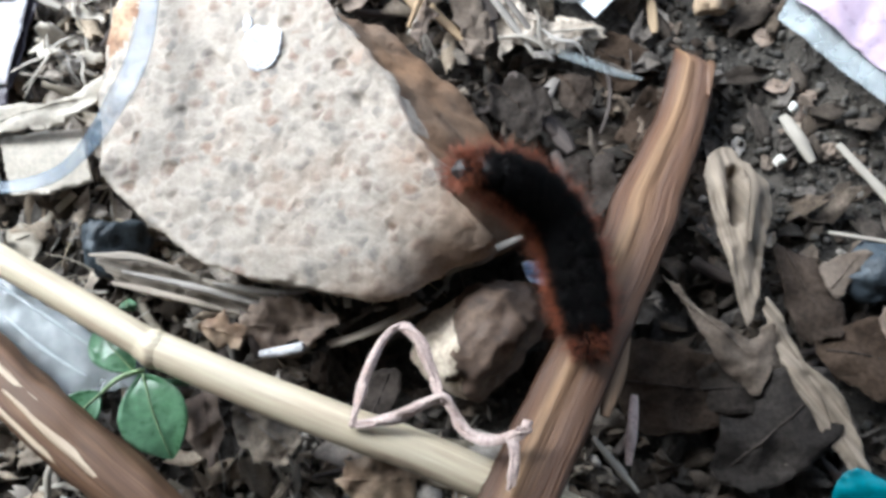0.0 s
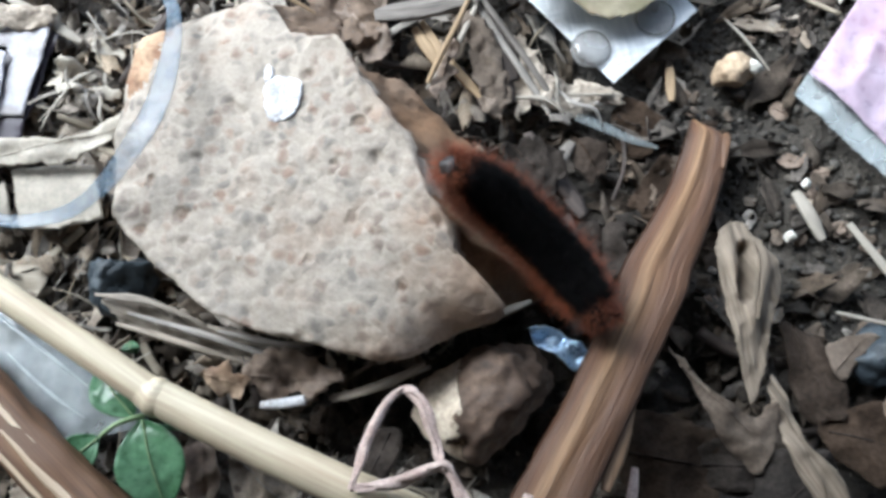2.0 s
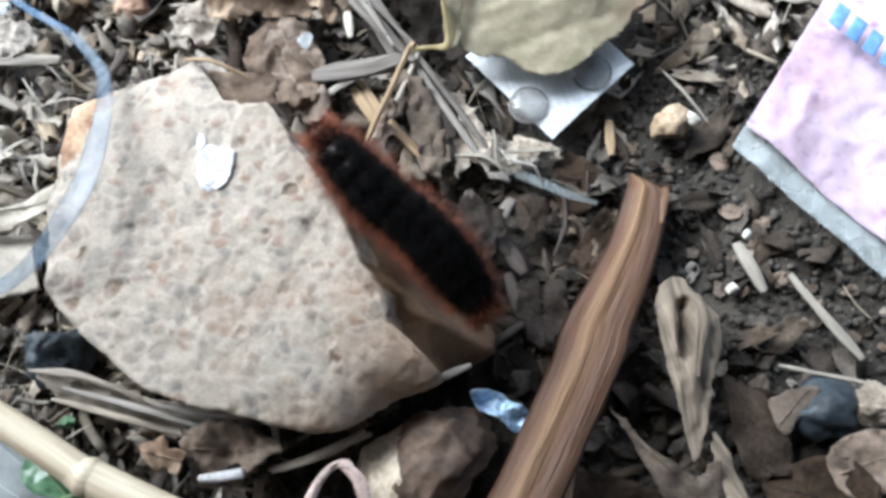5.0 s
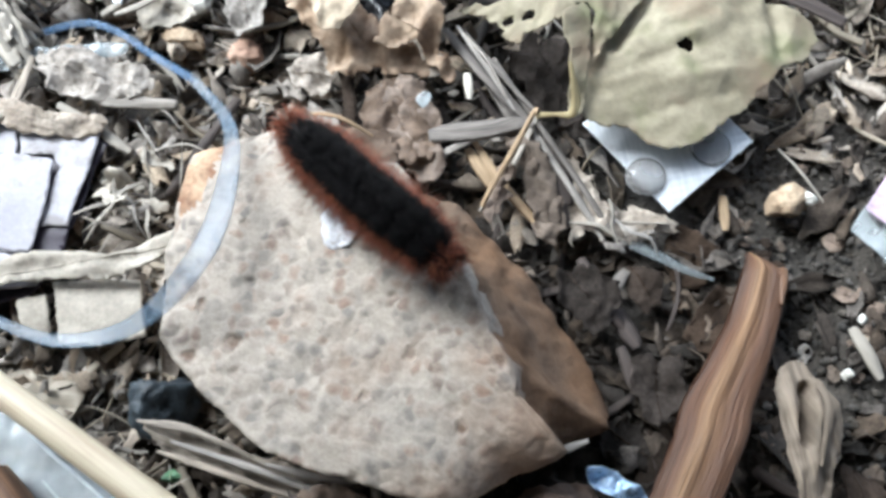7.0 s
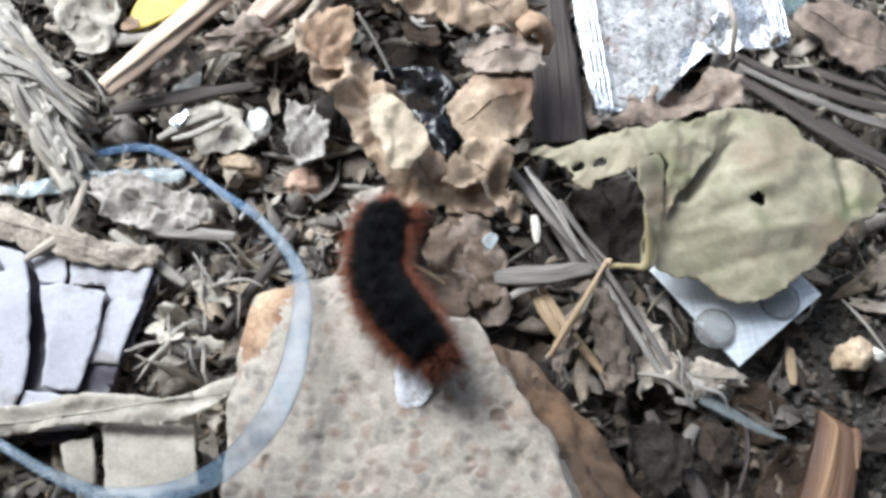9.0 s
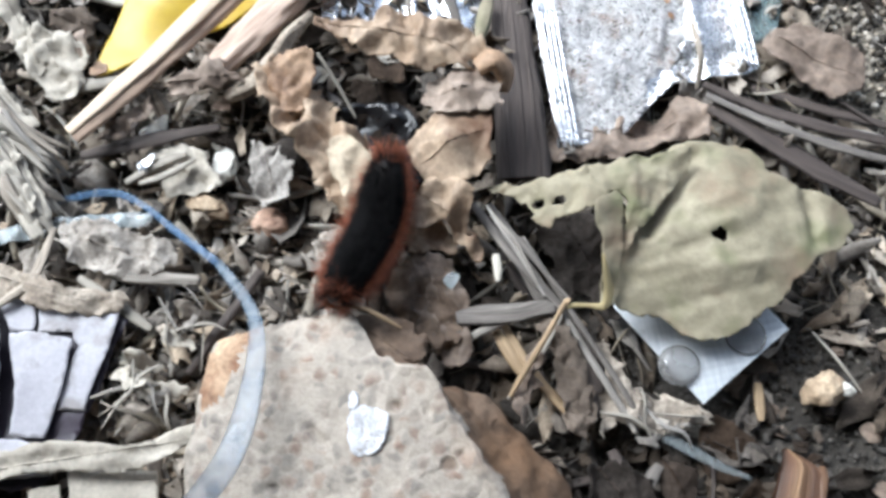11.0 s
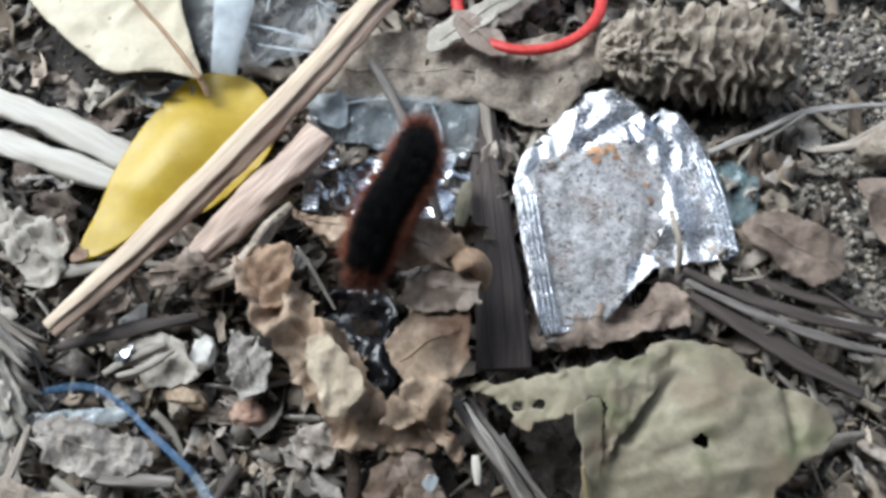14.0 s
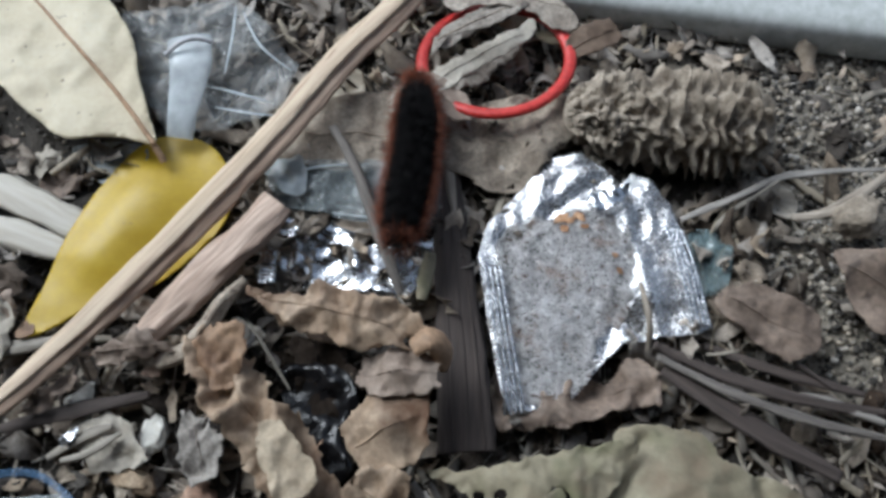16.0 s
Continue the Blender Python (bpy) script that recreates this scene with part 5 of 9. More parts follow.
def more_scraps():
    for name, out, mat, label, seed in (
            ("pale_scrap", [(-0.1758, 0.2752, 0.0210), (-0.1703, 0.2750, 0.0240), (-0.1633, 0.2723, 0.0240), (-0.1663, 0.2694, 0.0210), (-0.1698, 0.2657, 0.0180), (-0.1743, 0.2686, 0.0180)], LITTERLEAF, "pale pinkish torn leaf beside pale canes", 231),
            ("tan_scrap", [(-0.1958, 0.2812, 0.0200), (-0.1893, 0.2804, 0.0230), (-0.1840, 0.2790, 0.0220), (-0.1861, 0.2761, 0.0190), (-0.1919, 0.2758, 0.0180)], MIDTAN, "small tan leaf scrap behind pale canes", 232),
            ("grey_leaf", [(-0.1863, 0.2747, 0.0190), (-0.1792, 0.2754, 0.0220), (-0.1742, 0.2715, 0.0200), (-0.1785, 0.2673, 0.0160), (-0.1855, 0.2693, 0.0160)], GREYLEAF, "torn grey-brown leaf beside pale canes", 233),
            ("grey_leaf", [(-0.1726, 0.2669, 0.0170), (-0.1638, 0.2704, 0.0200), (-0.1566, 0.2671, 0.0200), (-0.1587, 0.2611, 0.0160), (-0.1660, 0.2587, 0.0150), (-0.1716, 0.2621, 0.0150)], MIDBROWN, "grey-brown dead leaf beside a yellow leaf", 234),
            ("brown_leaf", [(-0.1933, 0.2428, 0.0170), (-0.1871, 0.2442, 0.0200), (-0.1825, 0.2410, 0.0200), (-0.1836, 0.2363, 0.0170), (-0.1908, 0.2365, 0.0150)], MIDBROWN, "brown dead leaf below pale canes", 235),
            ("grey_leaf", [(-0.1907, 0.2376, 0.0170), (-0.1794, 0.2388, 0.0200), (-0.1646, 0.2370, 0.0200), (-0.1661, 0.2359, 0.0170), (-0.1785, 0.2368, 0.0160), (-0.1901, 0.2360, 0.0150)], GREYLEAF, "long flat grey leaf below pale canes", 236),
            ("grey_leaf", [(-0.1808, 0.2318, 0.0180), (-0.1735, 0.2322, 0.0210), (-0.1668, 0.2299, 0.0200), (-0.1657, 0.2250, 0.0170), (-0.1703, 0.2218, 0.0160), (-0.1781, 0.2246, 0.0160)], PODLEAF, "dark grey-brown dead leaf by a yellow leaf", 237),
            ("pale_scrap", [(-0.2028, 0.2386, 0.0220), (-0.1921, 0.2370, 0.0280), (-0.1889, 0.2346, 0.0260), (-0.1894, 0.2280, 0.0220), (-0.1822, 0.2190, 0.0210), (-0.1753, 0.2130, 0.0170), (-0.1807, 0.2076, 0.0150), (-0.1886, 0.2158, 0.0180), (-0.1969, 0.2264, 0.0200)], LITTERLEAF, "large pale grey-green crumpled leaf", 238),
            ("tan_scrap", [(-0.1749, 0.2219, 0.0170), (-0.1688, 0.2229, 0.0200), (-0.1653, 0.2176, 0.0180), (-0.1675, 0.2136, 0.0150), (-0.1731, 0.2143, 0.0150)], MIDTAN, "small ruffled tan leaf by a yellow leaf", 239),
            ("grey_leaf", [(-0.1417, 0.2054, 0.0200), (-0.1321, 0.2055, 0.0260), (-0.1191, 0.2120, 0.0300), (-0.1171, 0.2086, 0.0280), (-0.1069, 0.2039, 0.0240), (-0.1183, 0.2040, 0.0200), (-0.1277, 0.2001, 0.0180), (-0.1358, 0.2022, 0.0180)], MIDTAN, "wide grey-brown leaf skirt below a rolled leaf", 240),
            ("brown_leaf", [(-0.1547, 0.1903, 0.0170), (-0.1462, 0.1972, 0.0210), (-0.1408, 0.2003, 0.0220), (-0.1396, 0.1946, 0.0190), (-0.1453, 0.1895, 0.0160), (-0.1526, 0.1862, 0.0150)], MIDBROWN, "reddish-brown thin leaf under a split cane", 241),
            ("brown_leaf", [(-0.0666, 0.0301, 0.0140), (-0.0624, 0.0342, 0.0180), (-0.0539, 0.0367, 0.0210), (-0.0411, 0.0312, 0.0190), (-0.0431, 0.0272, 0.0150), (-0.0535, 0.0221, 0.0120), (-0.0634, 0.0233, 0.0110)], MIDBROWN, "folded dark brown leaf below the stone", 251),
            ("tan_scrap", [(-0.0793, 0.0138, 0.0120), (-0.0725, 0.0115, 0.0140), (-0.0702, 0.0016, 0.0120), (-0.0736, -0.0054, 0.0110), (-0.0802, -0.0012, 0.0100)], MIDTAN, "brown dead leaf beside a seedling", 252),
            ("grey_leaf", [(-0.0552, 0.1541, 0.0120), (-0.0430, 0.1554, 0.0130), (-0.0366, 0.1401, 0.0130), (-0.0344, 0.1273, 0.0090), (-0.0420, 0.1262, 0.0090), (-0.0492, 0.1361, 0.0100)], MIDBROWN, "torn grey-brown leaf leaning behind the stone", 201),
            ("grey_leaf", [(-0.0604, 0.1481, 0.0120), (-0.0506, 0.1594, 0.0120), (-0.0420, 0.1494, 0.0130), (-0.0382, 0.1336, 0.0110), (-0.0452, 0.1299, 0.0100), (-0.0539, 0.1340, 0.0100)], STONELEAF, "curled brown dead leaf near the stone", 202),
            ("grey_leaf", [(-0.0003, 0.1298, 0.0070), (0.0050, 0.1365, 0.0090), (0.0089, 0.1298, 0.0100), (0.0139, 0.1223, 0.0090), (0.0234, 0.1214, 0.0090), (0.0315, 0.1175, 0.0080), (0.0373, 0.1157, 0.0070), (0.0288, 0.1136, 0.0060), (0.0224, 0.1104, 0.0060), (0.0158, 0.1119, 0.0070), (0.0129, 0.1087, 0.0060), (0.0089, 0.1120, 0.0060), (0.0035, 0.1093, 0.0050), (0.0016, 0.1170, 0.0060)], GREYLEAF, "torn pale grey leaf with a lacy edge", 216),
            ("dark_leaf", [(-0.0122, 0.1391, 0.0100), (-0.0045, 0.1366, 0.0120), (-0.0000, 0.1207, 0.0110), (0.0001, 0.1098, 0.0080), (-0.0041, 0.1090, 0.0080), (-0.0077, 0.1189, 0.0090)], PODLEAF, "narrow dark grey-brown dead leaf", 217),
            ("grey_leaf", [(-0.1898, 0.2180, 0.0170), (-0.1816, 0.2242, 0.0200), (-0.1725, 0.2216, 0.0200), (-0.1651, 0.2133, 0.0170), (-0.1661, 0.2027, 0.0150), (-0.1739, 0.2006, 0.0150), (-0.1824, 0.2083, 0.0160)], LITTERLEAF, "crumpled pale grey leaf by a yellow leaf", 218),
            ("grey_leaf", [(-0.1387, 0.2058, 0.0160), (-0.1277, 0.2103, 0.0220), (-0.1173, 0.2092, 0.0230), (-0.1080, 0.2135, 0.0240), (-0.1045, 0.2084, 0.0220), (-0.1106, 0.2053, 0.0180), (-0.1219, 0.2046, 0.0160), (-0.1313, 0.2026, 0.0140)], GREYLEAF, "torn brownish grey leaf below a rolled leaf", 219),
            ("grey_leaf", [(-0.0838, 0.1596, 0.0090), (-0.0737, 0.1643, 0.0110), (-0.0694, 0.1567, 0.0100), (-0.0759, 0.1514, 0.0080)], GREYLEAF, "torn brownish grey leaf below a rolled leaf", 220),
            ("brown_leaf", [(-0.0686, 0.1304, 0.0260), (-0.0585, 0.1346, 0.0220), (-0.0476, 0.1284, 0.0220), (-0.0481, 0.1190, 0.0270), (-0.0557, 0.1152, 0.0300), (-0.0623, 0.1202, 0.0300)], STONELEAF, "thin brown leaf leaning behind the stone's rim", 221),
            ("grey_leaf", [(-0.0405, 0.3431, 0.0320), (-0.0327, 0.3510, 0.0330), (-0.0183, 0.3553, 0.0340), (-0.0057, 0.3519, 0.0340), (0.0046, 0.3389, 0.0340), (0.0072, 0.3307, 0.0330), (-0.0002, 0.3309, 0.0330), (-0.0116, 0.3377, 0.0340), (-0.0259, 0.3394, 0.0340), (-0.0359, 0.3356, 0.0330)], GREYLEAF, "curled grey leaf strip over a red ring", 228),
            ("dark_leaf", [(-0.0139, 0.1465, 0.0120), (-0.0071, 0.1382, 0.0130), (0.0009, 0.1184, 0.0110), (-0.0004, 0.1097, 0.0090), (-0.0052, 0.1109, 0.0090), (-0.0106, 0.1274, 0.0110), (-0.0158, 0.1409, 0.0110)], PODLEAF, "dark flat strip of old leaf", 222),
            ("grey_leaf", [(-0.0162, 0.1327, 0.0140), (-0.0141, 0.1261, 0.0150), (-0.0163, 0.1158, 0.0140), (-0.0201, 0.1106, 0.0120), (-0.0211, 0.1154, 0.0120), (-0.0189, 0.1239, 0.0130)], MIDBROWN, "small twisted brown leaf beside a stem", 223),
            ("tan_scrap", [(-0.0760, 0.0290, 0.0160), (-0.0725, 0.0318, 0.0210), (-0.0672, 0.0310, 0.0220), (-0.0640, 0.0285, 0.0190), (-0.0668, 0.0240, 0.0160), (-0.0720, 0.0235, 0.0140)], TANLEAF, "pale ochre leaf flap behind a bamboo cane", 224),
            ("brown_scrap", [(-0.0469, 0.3084, 0.0320), (-0.0379, 0.3062, 0.0340), (-0.0287, 0.2979, 0.0330), (-0.0269, 0.2913, 0.0310), (-0.0349, 0.2904, 0.0320), (-0.0442, 0.2988, 0.0320)], MIDTAN, "reddish-brown leaf tip over a red ring", 229),
            ("grey_leaf", [(-0.0550, 0.3004, 0.0300), (-0.0439, 0.3074, 0.0330), (-0.0363, 0.3117, 0.0350), (-0.0268, 0.3187, 0.0355), (-0.0171, 0.3259, 0.0350), (-0.0083, 0.3345, 0.0330), (-0.0081, 0.3265, 0.0320), (-0.0168, 0.3181, 0.0330), (-0.0264, 0.3099, 0.0330), (-0.0357, 0.3018, 0.0320), (-0.0467, 0.2950, 0.0310), (-0.0542, 0.2921, 0.0290)], LITTERLEAF, "long curved pale leaf strip over a red ring", 225),
            ("grey_leaf", [(-0.0428, 0.3184, 0.0300), (-0.0372, 0.3253, 0.0330), (-0.0253, 0.3288, 0.0340), (-0.0113, 0.3379, 0.0340), (-0.0094, 0.3435, 0.0330), (-0.0217, 0.3412, 0.0330), (-0.0337, 0.3336, 0.0320), (-0.0415, 0.3277, 0.0300)], GREYLEAF, "curled grey leaf strip over a red ring", 226),
            ("brown_scrap", [(0.0030, 0.3230, 0.0320), (0.0090, 0.3310, 0.0340), (0.0181, 0.3345, 0.0340), (0.0228, 0.3274, 0.0330), (0.0149, 0.3217, 0.0330), (0.0060, 0.3190, 0.0310)], STONELEAF, "rounded brown leaf scrap over a red ring", 227),
            ("ochre_scrap", [(-0.0064, 0.3354, 0.0240), (0.0007, 0.3363, 0.0280), (0.0062, 0.3353, 0.0280), (0.0051, 0.3308, 0.0260), (-0.0028, 0.3309, 0.0240)], OLIVELEAF, "small ochre leaf scrap beside a red ring", 203),
            ("tan_scrap", [(-0.0385, -0.0052, 0.0160), (-0.0288, -0.0022, 0.0200), (-0.0193, -0.0076, 0.0170), (-0.0265, -0.0167, 0.0140), (-0.0363, -0.0154, 0.0140)], TANLEAF, "ruffled tan leaf scrap under a bamboo cane", 205),
            ("tan_scrap", [(-0.0684, 0.0073, 0.0120), (-0.0589, 0.0108, 0.0150), (-0.0500, 0.0030, 0.0140), (-0.0559, -0.0053, 0.0120), (-0.0651, -0.0026, 0.0110)], GREYLEAF, "torn grey-tan leaf scrap under a bamboo cane", 206),
            # beside the stone and under the stick, the darkest leaf colour serves as shade
            ("brown_scrap", [(0.0007, 0.0993, 0.0080), (0.0104, 0.1021, 0.0100), (0.0185, 0.0939, 0.0090), (0.0121, 0.0843, 0.0070), (0.0040, 0.0876, 0.0070)], BROWNLEAF, "dark brown leaf scrap beside the stone, darkened as shade", 207),
            ("brown_scrap", [(0.0216, 0.0742, 0.0080), (0.0325, 0.0771, 0.0100), (0.0355, 0.0645, 0.0090), (0.0262, 0.0584, 0.0070)], BROWNLEAF, "dark brown leaf scrap under a stick, darkened as shade", 208),
            ("brown_scrap", [(0.0197, 0.1025, 0.0040), (0.0286, 0.1032, 0.0070), (0.0309, 0.0941, 0.0060), (0.0229, 0.0921, 0.0040)], BROWNLEAF, "dark brown leaf scrap on soil", 209),
            ("grey_leaf", [(-0.1616, 0.1574, 0.0130), (-0.1484, 0.1592, 0.0160), (-0.1247, 0.1525, 0.0150), (-0.1302, 0.1440, 0.0130), (-0.1514, 0.1444, 0.0120)], GREYLEAF, "broad grey dead leaf over loose litter", 210),
            ("grey_leaf", [(-0.1420, 0.1853, 0.0100), (-0.1257, 0.1878, 0.0120), (-0.1168, 0.1768, 0.0110), (-0.1305, 0.1715, 0.0090)], LITTERLEAF, "pale torn leaf scrap on the litter", 213),
            ("grey_leaf", [(-0.1079, 0.1896, 0.0120), (-0.0945, 0.1855, 0.0140), (-0.0947, 0.1724, 0.0120), (-0.1035, 0.1706, 0.0100)], GREYLEAF, "curled grey-brown dead leaf near the stone", 214)):
        smoothish = "red ring" in label
        leaf_scrap(name, sheet(out, None, 0.0012, 0.0004, 0.0010 if smoothish else 0.0026, 0.0010 if smoothish else 0.0026, 70 if smoothish else 110, seed), mat, label, "leaf")
    single("plastic_film", sheet([(-0.1876, 0.1543, 0.0090), (-0.1643, 0.1601, 0.0120), (-0.1381, 0.1644, 0.0120), (-0.1376, 0.1602, 0.0110), (-0.1605, 0.1561, 0.0100), (-0.1841, 0.1511, 0.0090)], None, 0.0014, 0.0003, 0.0004, 0.002, 90, 215), FILM, "thin clear plastic strip between dead leaves", "plastic film")


PODLEAF = material("old_grey_leaf", (0.085, 0.064, 0.049), (0.185, 0.148, 0.118), 0.8, 90, 800, bump=0.5, light_through=0.08, fleck=0.45, gloss=0.2)
flat_dead_leaves()
more_scraps()


# ---- litter of human making ----
def foil_packet():
    p = thing("foil_packet", "torn silver foil sachet with ribbed seams and rusty stains", "packet")
    out = [(-0.0006, 0.2821, 0.0240), (0.0099, 0.2831, 0.0270), (0.0162, 0.2799, 0.0250), (0.0233, 0.2740, 0.0220), (0.0263, 0.2772, 0.0260), (0.0321, 0.2754, 0.0260), (0.0394, 0.2670, 0.0230), (0.0455, 0.2470, 0.0210), (0.0515, 0.2276, 0.0180), (0.0464, 0.2254, 0.0170), (0.0351, 0.2236, 0.0155), (0.0245, 0.2213, 0.0160), (0.0169, 0.2136, 0.0140), (0.0106, 0.2048, 0.0120), (0.0010, 0.2004, 0.0115), (-0.0097, 0.1968, 0.0115), (-0.0130, 0.2045, 0.0130), (-0.0182, 0.2270, 0.0160), (-0.0224, 0.2460, 0.0190), (-0.0200, 0.2575, 0.0210), (-0.0098, 0.2694, 0.0220)]
    part("film", sheet(out, out + [(0.0142, 0.2482, 0.0220), (0.0024, 0.2277, 0.0180), (0.0284, 0.2399, 0.0210)], 0.0007, 0.0003, 0.0003, 0.00045, 150, 31, corners=True, creases=[(a, b, d, 0.004) for a, b, d in zip([(-0.0146, 0.2532), (0.0212, 0.2718), (0.0166, 0.2747), (0.0292, 0.2606), (-0.0022, 0.2733)], [(0.0315, 0.2235), (0.0365, 0.2220), (-0.0127, 0.2513), (0.0194, 0.2208), (-0.0141, 0.2006)], (0.0012, -0.0016, 0.0016, 0.0012, -0.0012))]), FOIL, p)
    inner = [(-0.0165, 0.2498), (-0.0027, 0.2601), (0.0144, 0.2636), (0.0247, 0.2571), (0.0271, 0.2457), (0.0239, 0.2293), (0.0167, 0.2210), (0.0130, 0.2086), (0.0027, 0.2018), (-0.0076, 0.2034), (-0.0144, 0.2225)]
    lifted = [(x, y, z + 0.0004) for x, y, z in out + [(0.0142, 0.2482, 0.0220), (0.0024, 0.2277, 0.0180), (0.0284, 0.2399, 0.0210)]]
    part("dried_residue", sheet(inner, lifted, 0.0007, 0.0003, 0.0022, 0.00045, 150, 31, creases=[(a, b, d, 0.004) for a, b, d in zip([(-0.0146, 0.2532), (0.0212, 0.2718), (0.0166, 0.2747), (0.0292, 0.2606), (-0.0022, 0.2733)], [(0.0315, 0.2235), (0.0365, 0.2220), (-0.0127, 0.2513), (0.0194, 0.2208), (-0.0141, 0.2006)], (0.0012, -0.0016, 0.0016, 0.0012, -0.0012))]), RESIDUE, p, "dull brownish dried residue inside the torn sachet")
    high = [(x, y, z + 0.0005) for x, y, z in lifted]
    for bx, by, br in ((0.0036, 0.2602, 0.0020), (0.0066, 0.2590, 0.0013), (0.0093, 0.2606, 0.0017), (0.0050, 0.2566, 0.0010), (0.0112, 0.2578, 0.0009), (0.0225, 0.2440, 0.0010), (0.0215, 0.2480, 0.0008)):
        blot = [(bx + br * math.cos(k * math.pi / 4) * (1 + 0.4 * (k % 2)), by + 0.8 * br * math.sin(k * math.pi / 4) * (1.3 - 0.4 * (k % 3 == 0))) for k in range(8)]
        part("rusty_stain", sheet(blot, high, 0.0005, 0.0001, 0.0012, 0.00045, 150, 31, creases=[(a, b, d, 0.004) for a, b, d in zip([(-0.0146, 0.2532), (0.0212, 0.2718), (0.0166, 0.2747), (0.0292, 0.2606), (-0.0022, 0.2733)], [(0.0315, 0.2235), (0.0365, 0.2220), (-0.0127, 0.2513), (0.0194, 0.2208), (-0.0141, 0.2006)], (0.0012, -0.0016, 0.0016, 0.0012, -0.0012))]), RUSTSTAIN, p, "orange rusty stain")
    for k in range(4):
        d = k * 0.0016
        a = [(-0.0101, 0.1967, 0.0135), (-0.0155, 0.2210, 0.0175), (-0.0199, 0.2422, 0.0210)]
        b = [(0.0499, 0.2261, 0.0205), (0.0458, 0.2439, 0.0235), (0.0415, 0.2578, 0.0250)]
        part("seam_rib", loft([(q[0] + d, q[1] + 0.1 * d, q[2] + 0.0003) for q in a], 0.0005, 0.0004, 6, 20), FOIL_PLAIN, p)
        part("seam_rib", loft([(q[0] - d, q[1] + 0.1 * d, q[2]) for q in b], 0.0005, 0.0004, 6, 20), FOIL_PLAIN, p)
    part("torn_flap", sheet([(0.0117, 0.2669, 0.0270), (0.0222, 0.2701, 0.0290), (0.0254, 0.2744, 0.0300), (0.0232, 0.2657, 0.0280), (0.0154, 0.2615, 0.0260)], None, 0.001, 0.0003, 0.0004, 0.0015, 120, 33), FOIL_PLAIN, p)


foil_packet()


def foil_wrapper():
    p = thing("foil_wrapper", "crumpled shiny silver wrapper half buried among leaves", "wrapper")
    out = [(-0.0900, 0.2440, 0.0140), (-0.0880, 0.2560, 0.0170), (-0.0688, 0.2566, 0.0170), (-0.0521, 0.2579, 0.0180), (-0.0370, 0.2570, 0.0180), (-0.0366, 0.2356, 0.0150), (-0.0500, 0.2310, 0.0140), (-0.0600, 0.2300, 0.0130), (-0.0780, 0.2330, 0.0130)]
    part("film", sheet(out, None, 0.0011, 0.0003, 0.0008, 0.0030, 45, 35), FOIL_PLAIN, p)
    part("crimped_edge", sheet([(-0.0918, 0.2427, 0.0220), (-0.0865, 0.2419, 0.0220), (-0.0852, 0.2310, 0.0210), (-0.0908, 0.2312, 0.0210)], None, 0.0008, 0.0003, 0, 0.0002, 100, 36, corners=True, pleat=0.0005, pleat_scale=2600), FOIL_PLAIN, p, "crimped foil edge")


foil_wrapper()


def blister_pack():
    p = thing("blister_pack", "used silver blister pack with clear round pockets", "packaging")
    o = Vector((0.0319, 0.1194, 0.0100))
    r = Vector((0.0564, 0.1427, 0.0125))
    u = (r - o).normalized()
    n = Vector((0, 0, 1))
    v = n.cross(u).normalized()
    if v.y < 0:
        v = -v
    size_u, size_v = (r - o).length * 1.0, 0.037
    z = lambda x, y: o.z + (Vector((x, y, o.z)) - o).dot(u) / size_u * (r.z - o.z)
    corner = [o, o + u * size_u, o + u * size_u + v * size_v, o + v * size_v]
    part("foil_card", sheet([(c.x, c.y) for c in corner], z, 0.0006, 0.0005, 0, 0.0003, 40, 41, corners=True, axis=0.25, pleat=0.00006, pleat_scale=3000), FOIL_CARD, p, "ribbed silver foil card")
    for c in [(0.0251, 0.1298, 0.0105), (0.0438, 0.1398, 0.0120)]:
        c = Vector(c)
        c.z = z(c.x, c.y)
        verts, faces = [], []
        for i, (rr, h) in enumerate(((0.0060, 0.0004), (0.0056, 0.0007), (0.0051, 0.0016), (0.0044, 0.0021), (0.002, 0.0023), (0.0001, 0.0023))):
            for k in range(28):
                t = 2 * math.pi * k / 28
                verts.append(c + u * (rr * math.cos(t)) + v * (rr * math.sin(t)) + n * h)
            if i:
                for k in range(28):
                    j = (k + 1) % 28
                    faces.append(((i - 1) * 28 + k, (i - 1) * 28 + j, i * 28 + j, i * 28 + k))
        pocket = part("pocket", (verts, faces), BLISTER, p, "clear round empty pocket")
        part("pocket_rim", loft([tuple(c + u * (0.0056 * math.cos(a)) + v * (0.0056 * math.sin(a)) + n * 0.0009) for a in (k * math.pi / 10 for k in range(21))], 0.0003, 0.0003, 6, 60), BLISTER, pocket)


blister_pack()


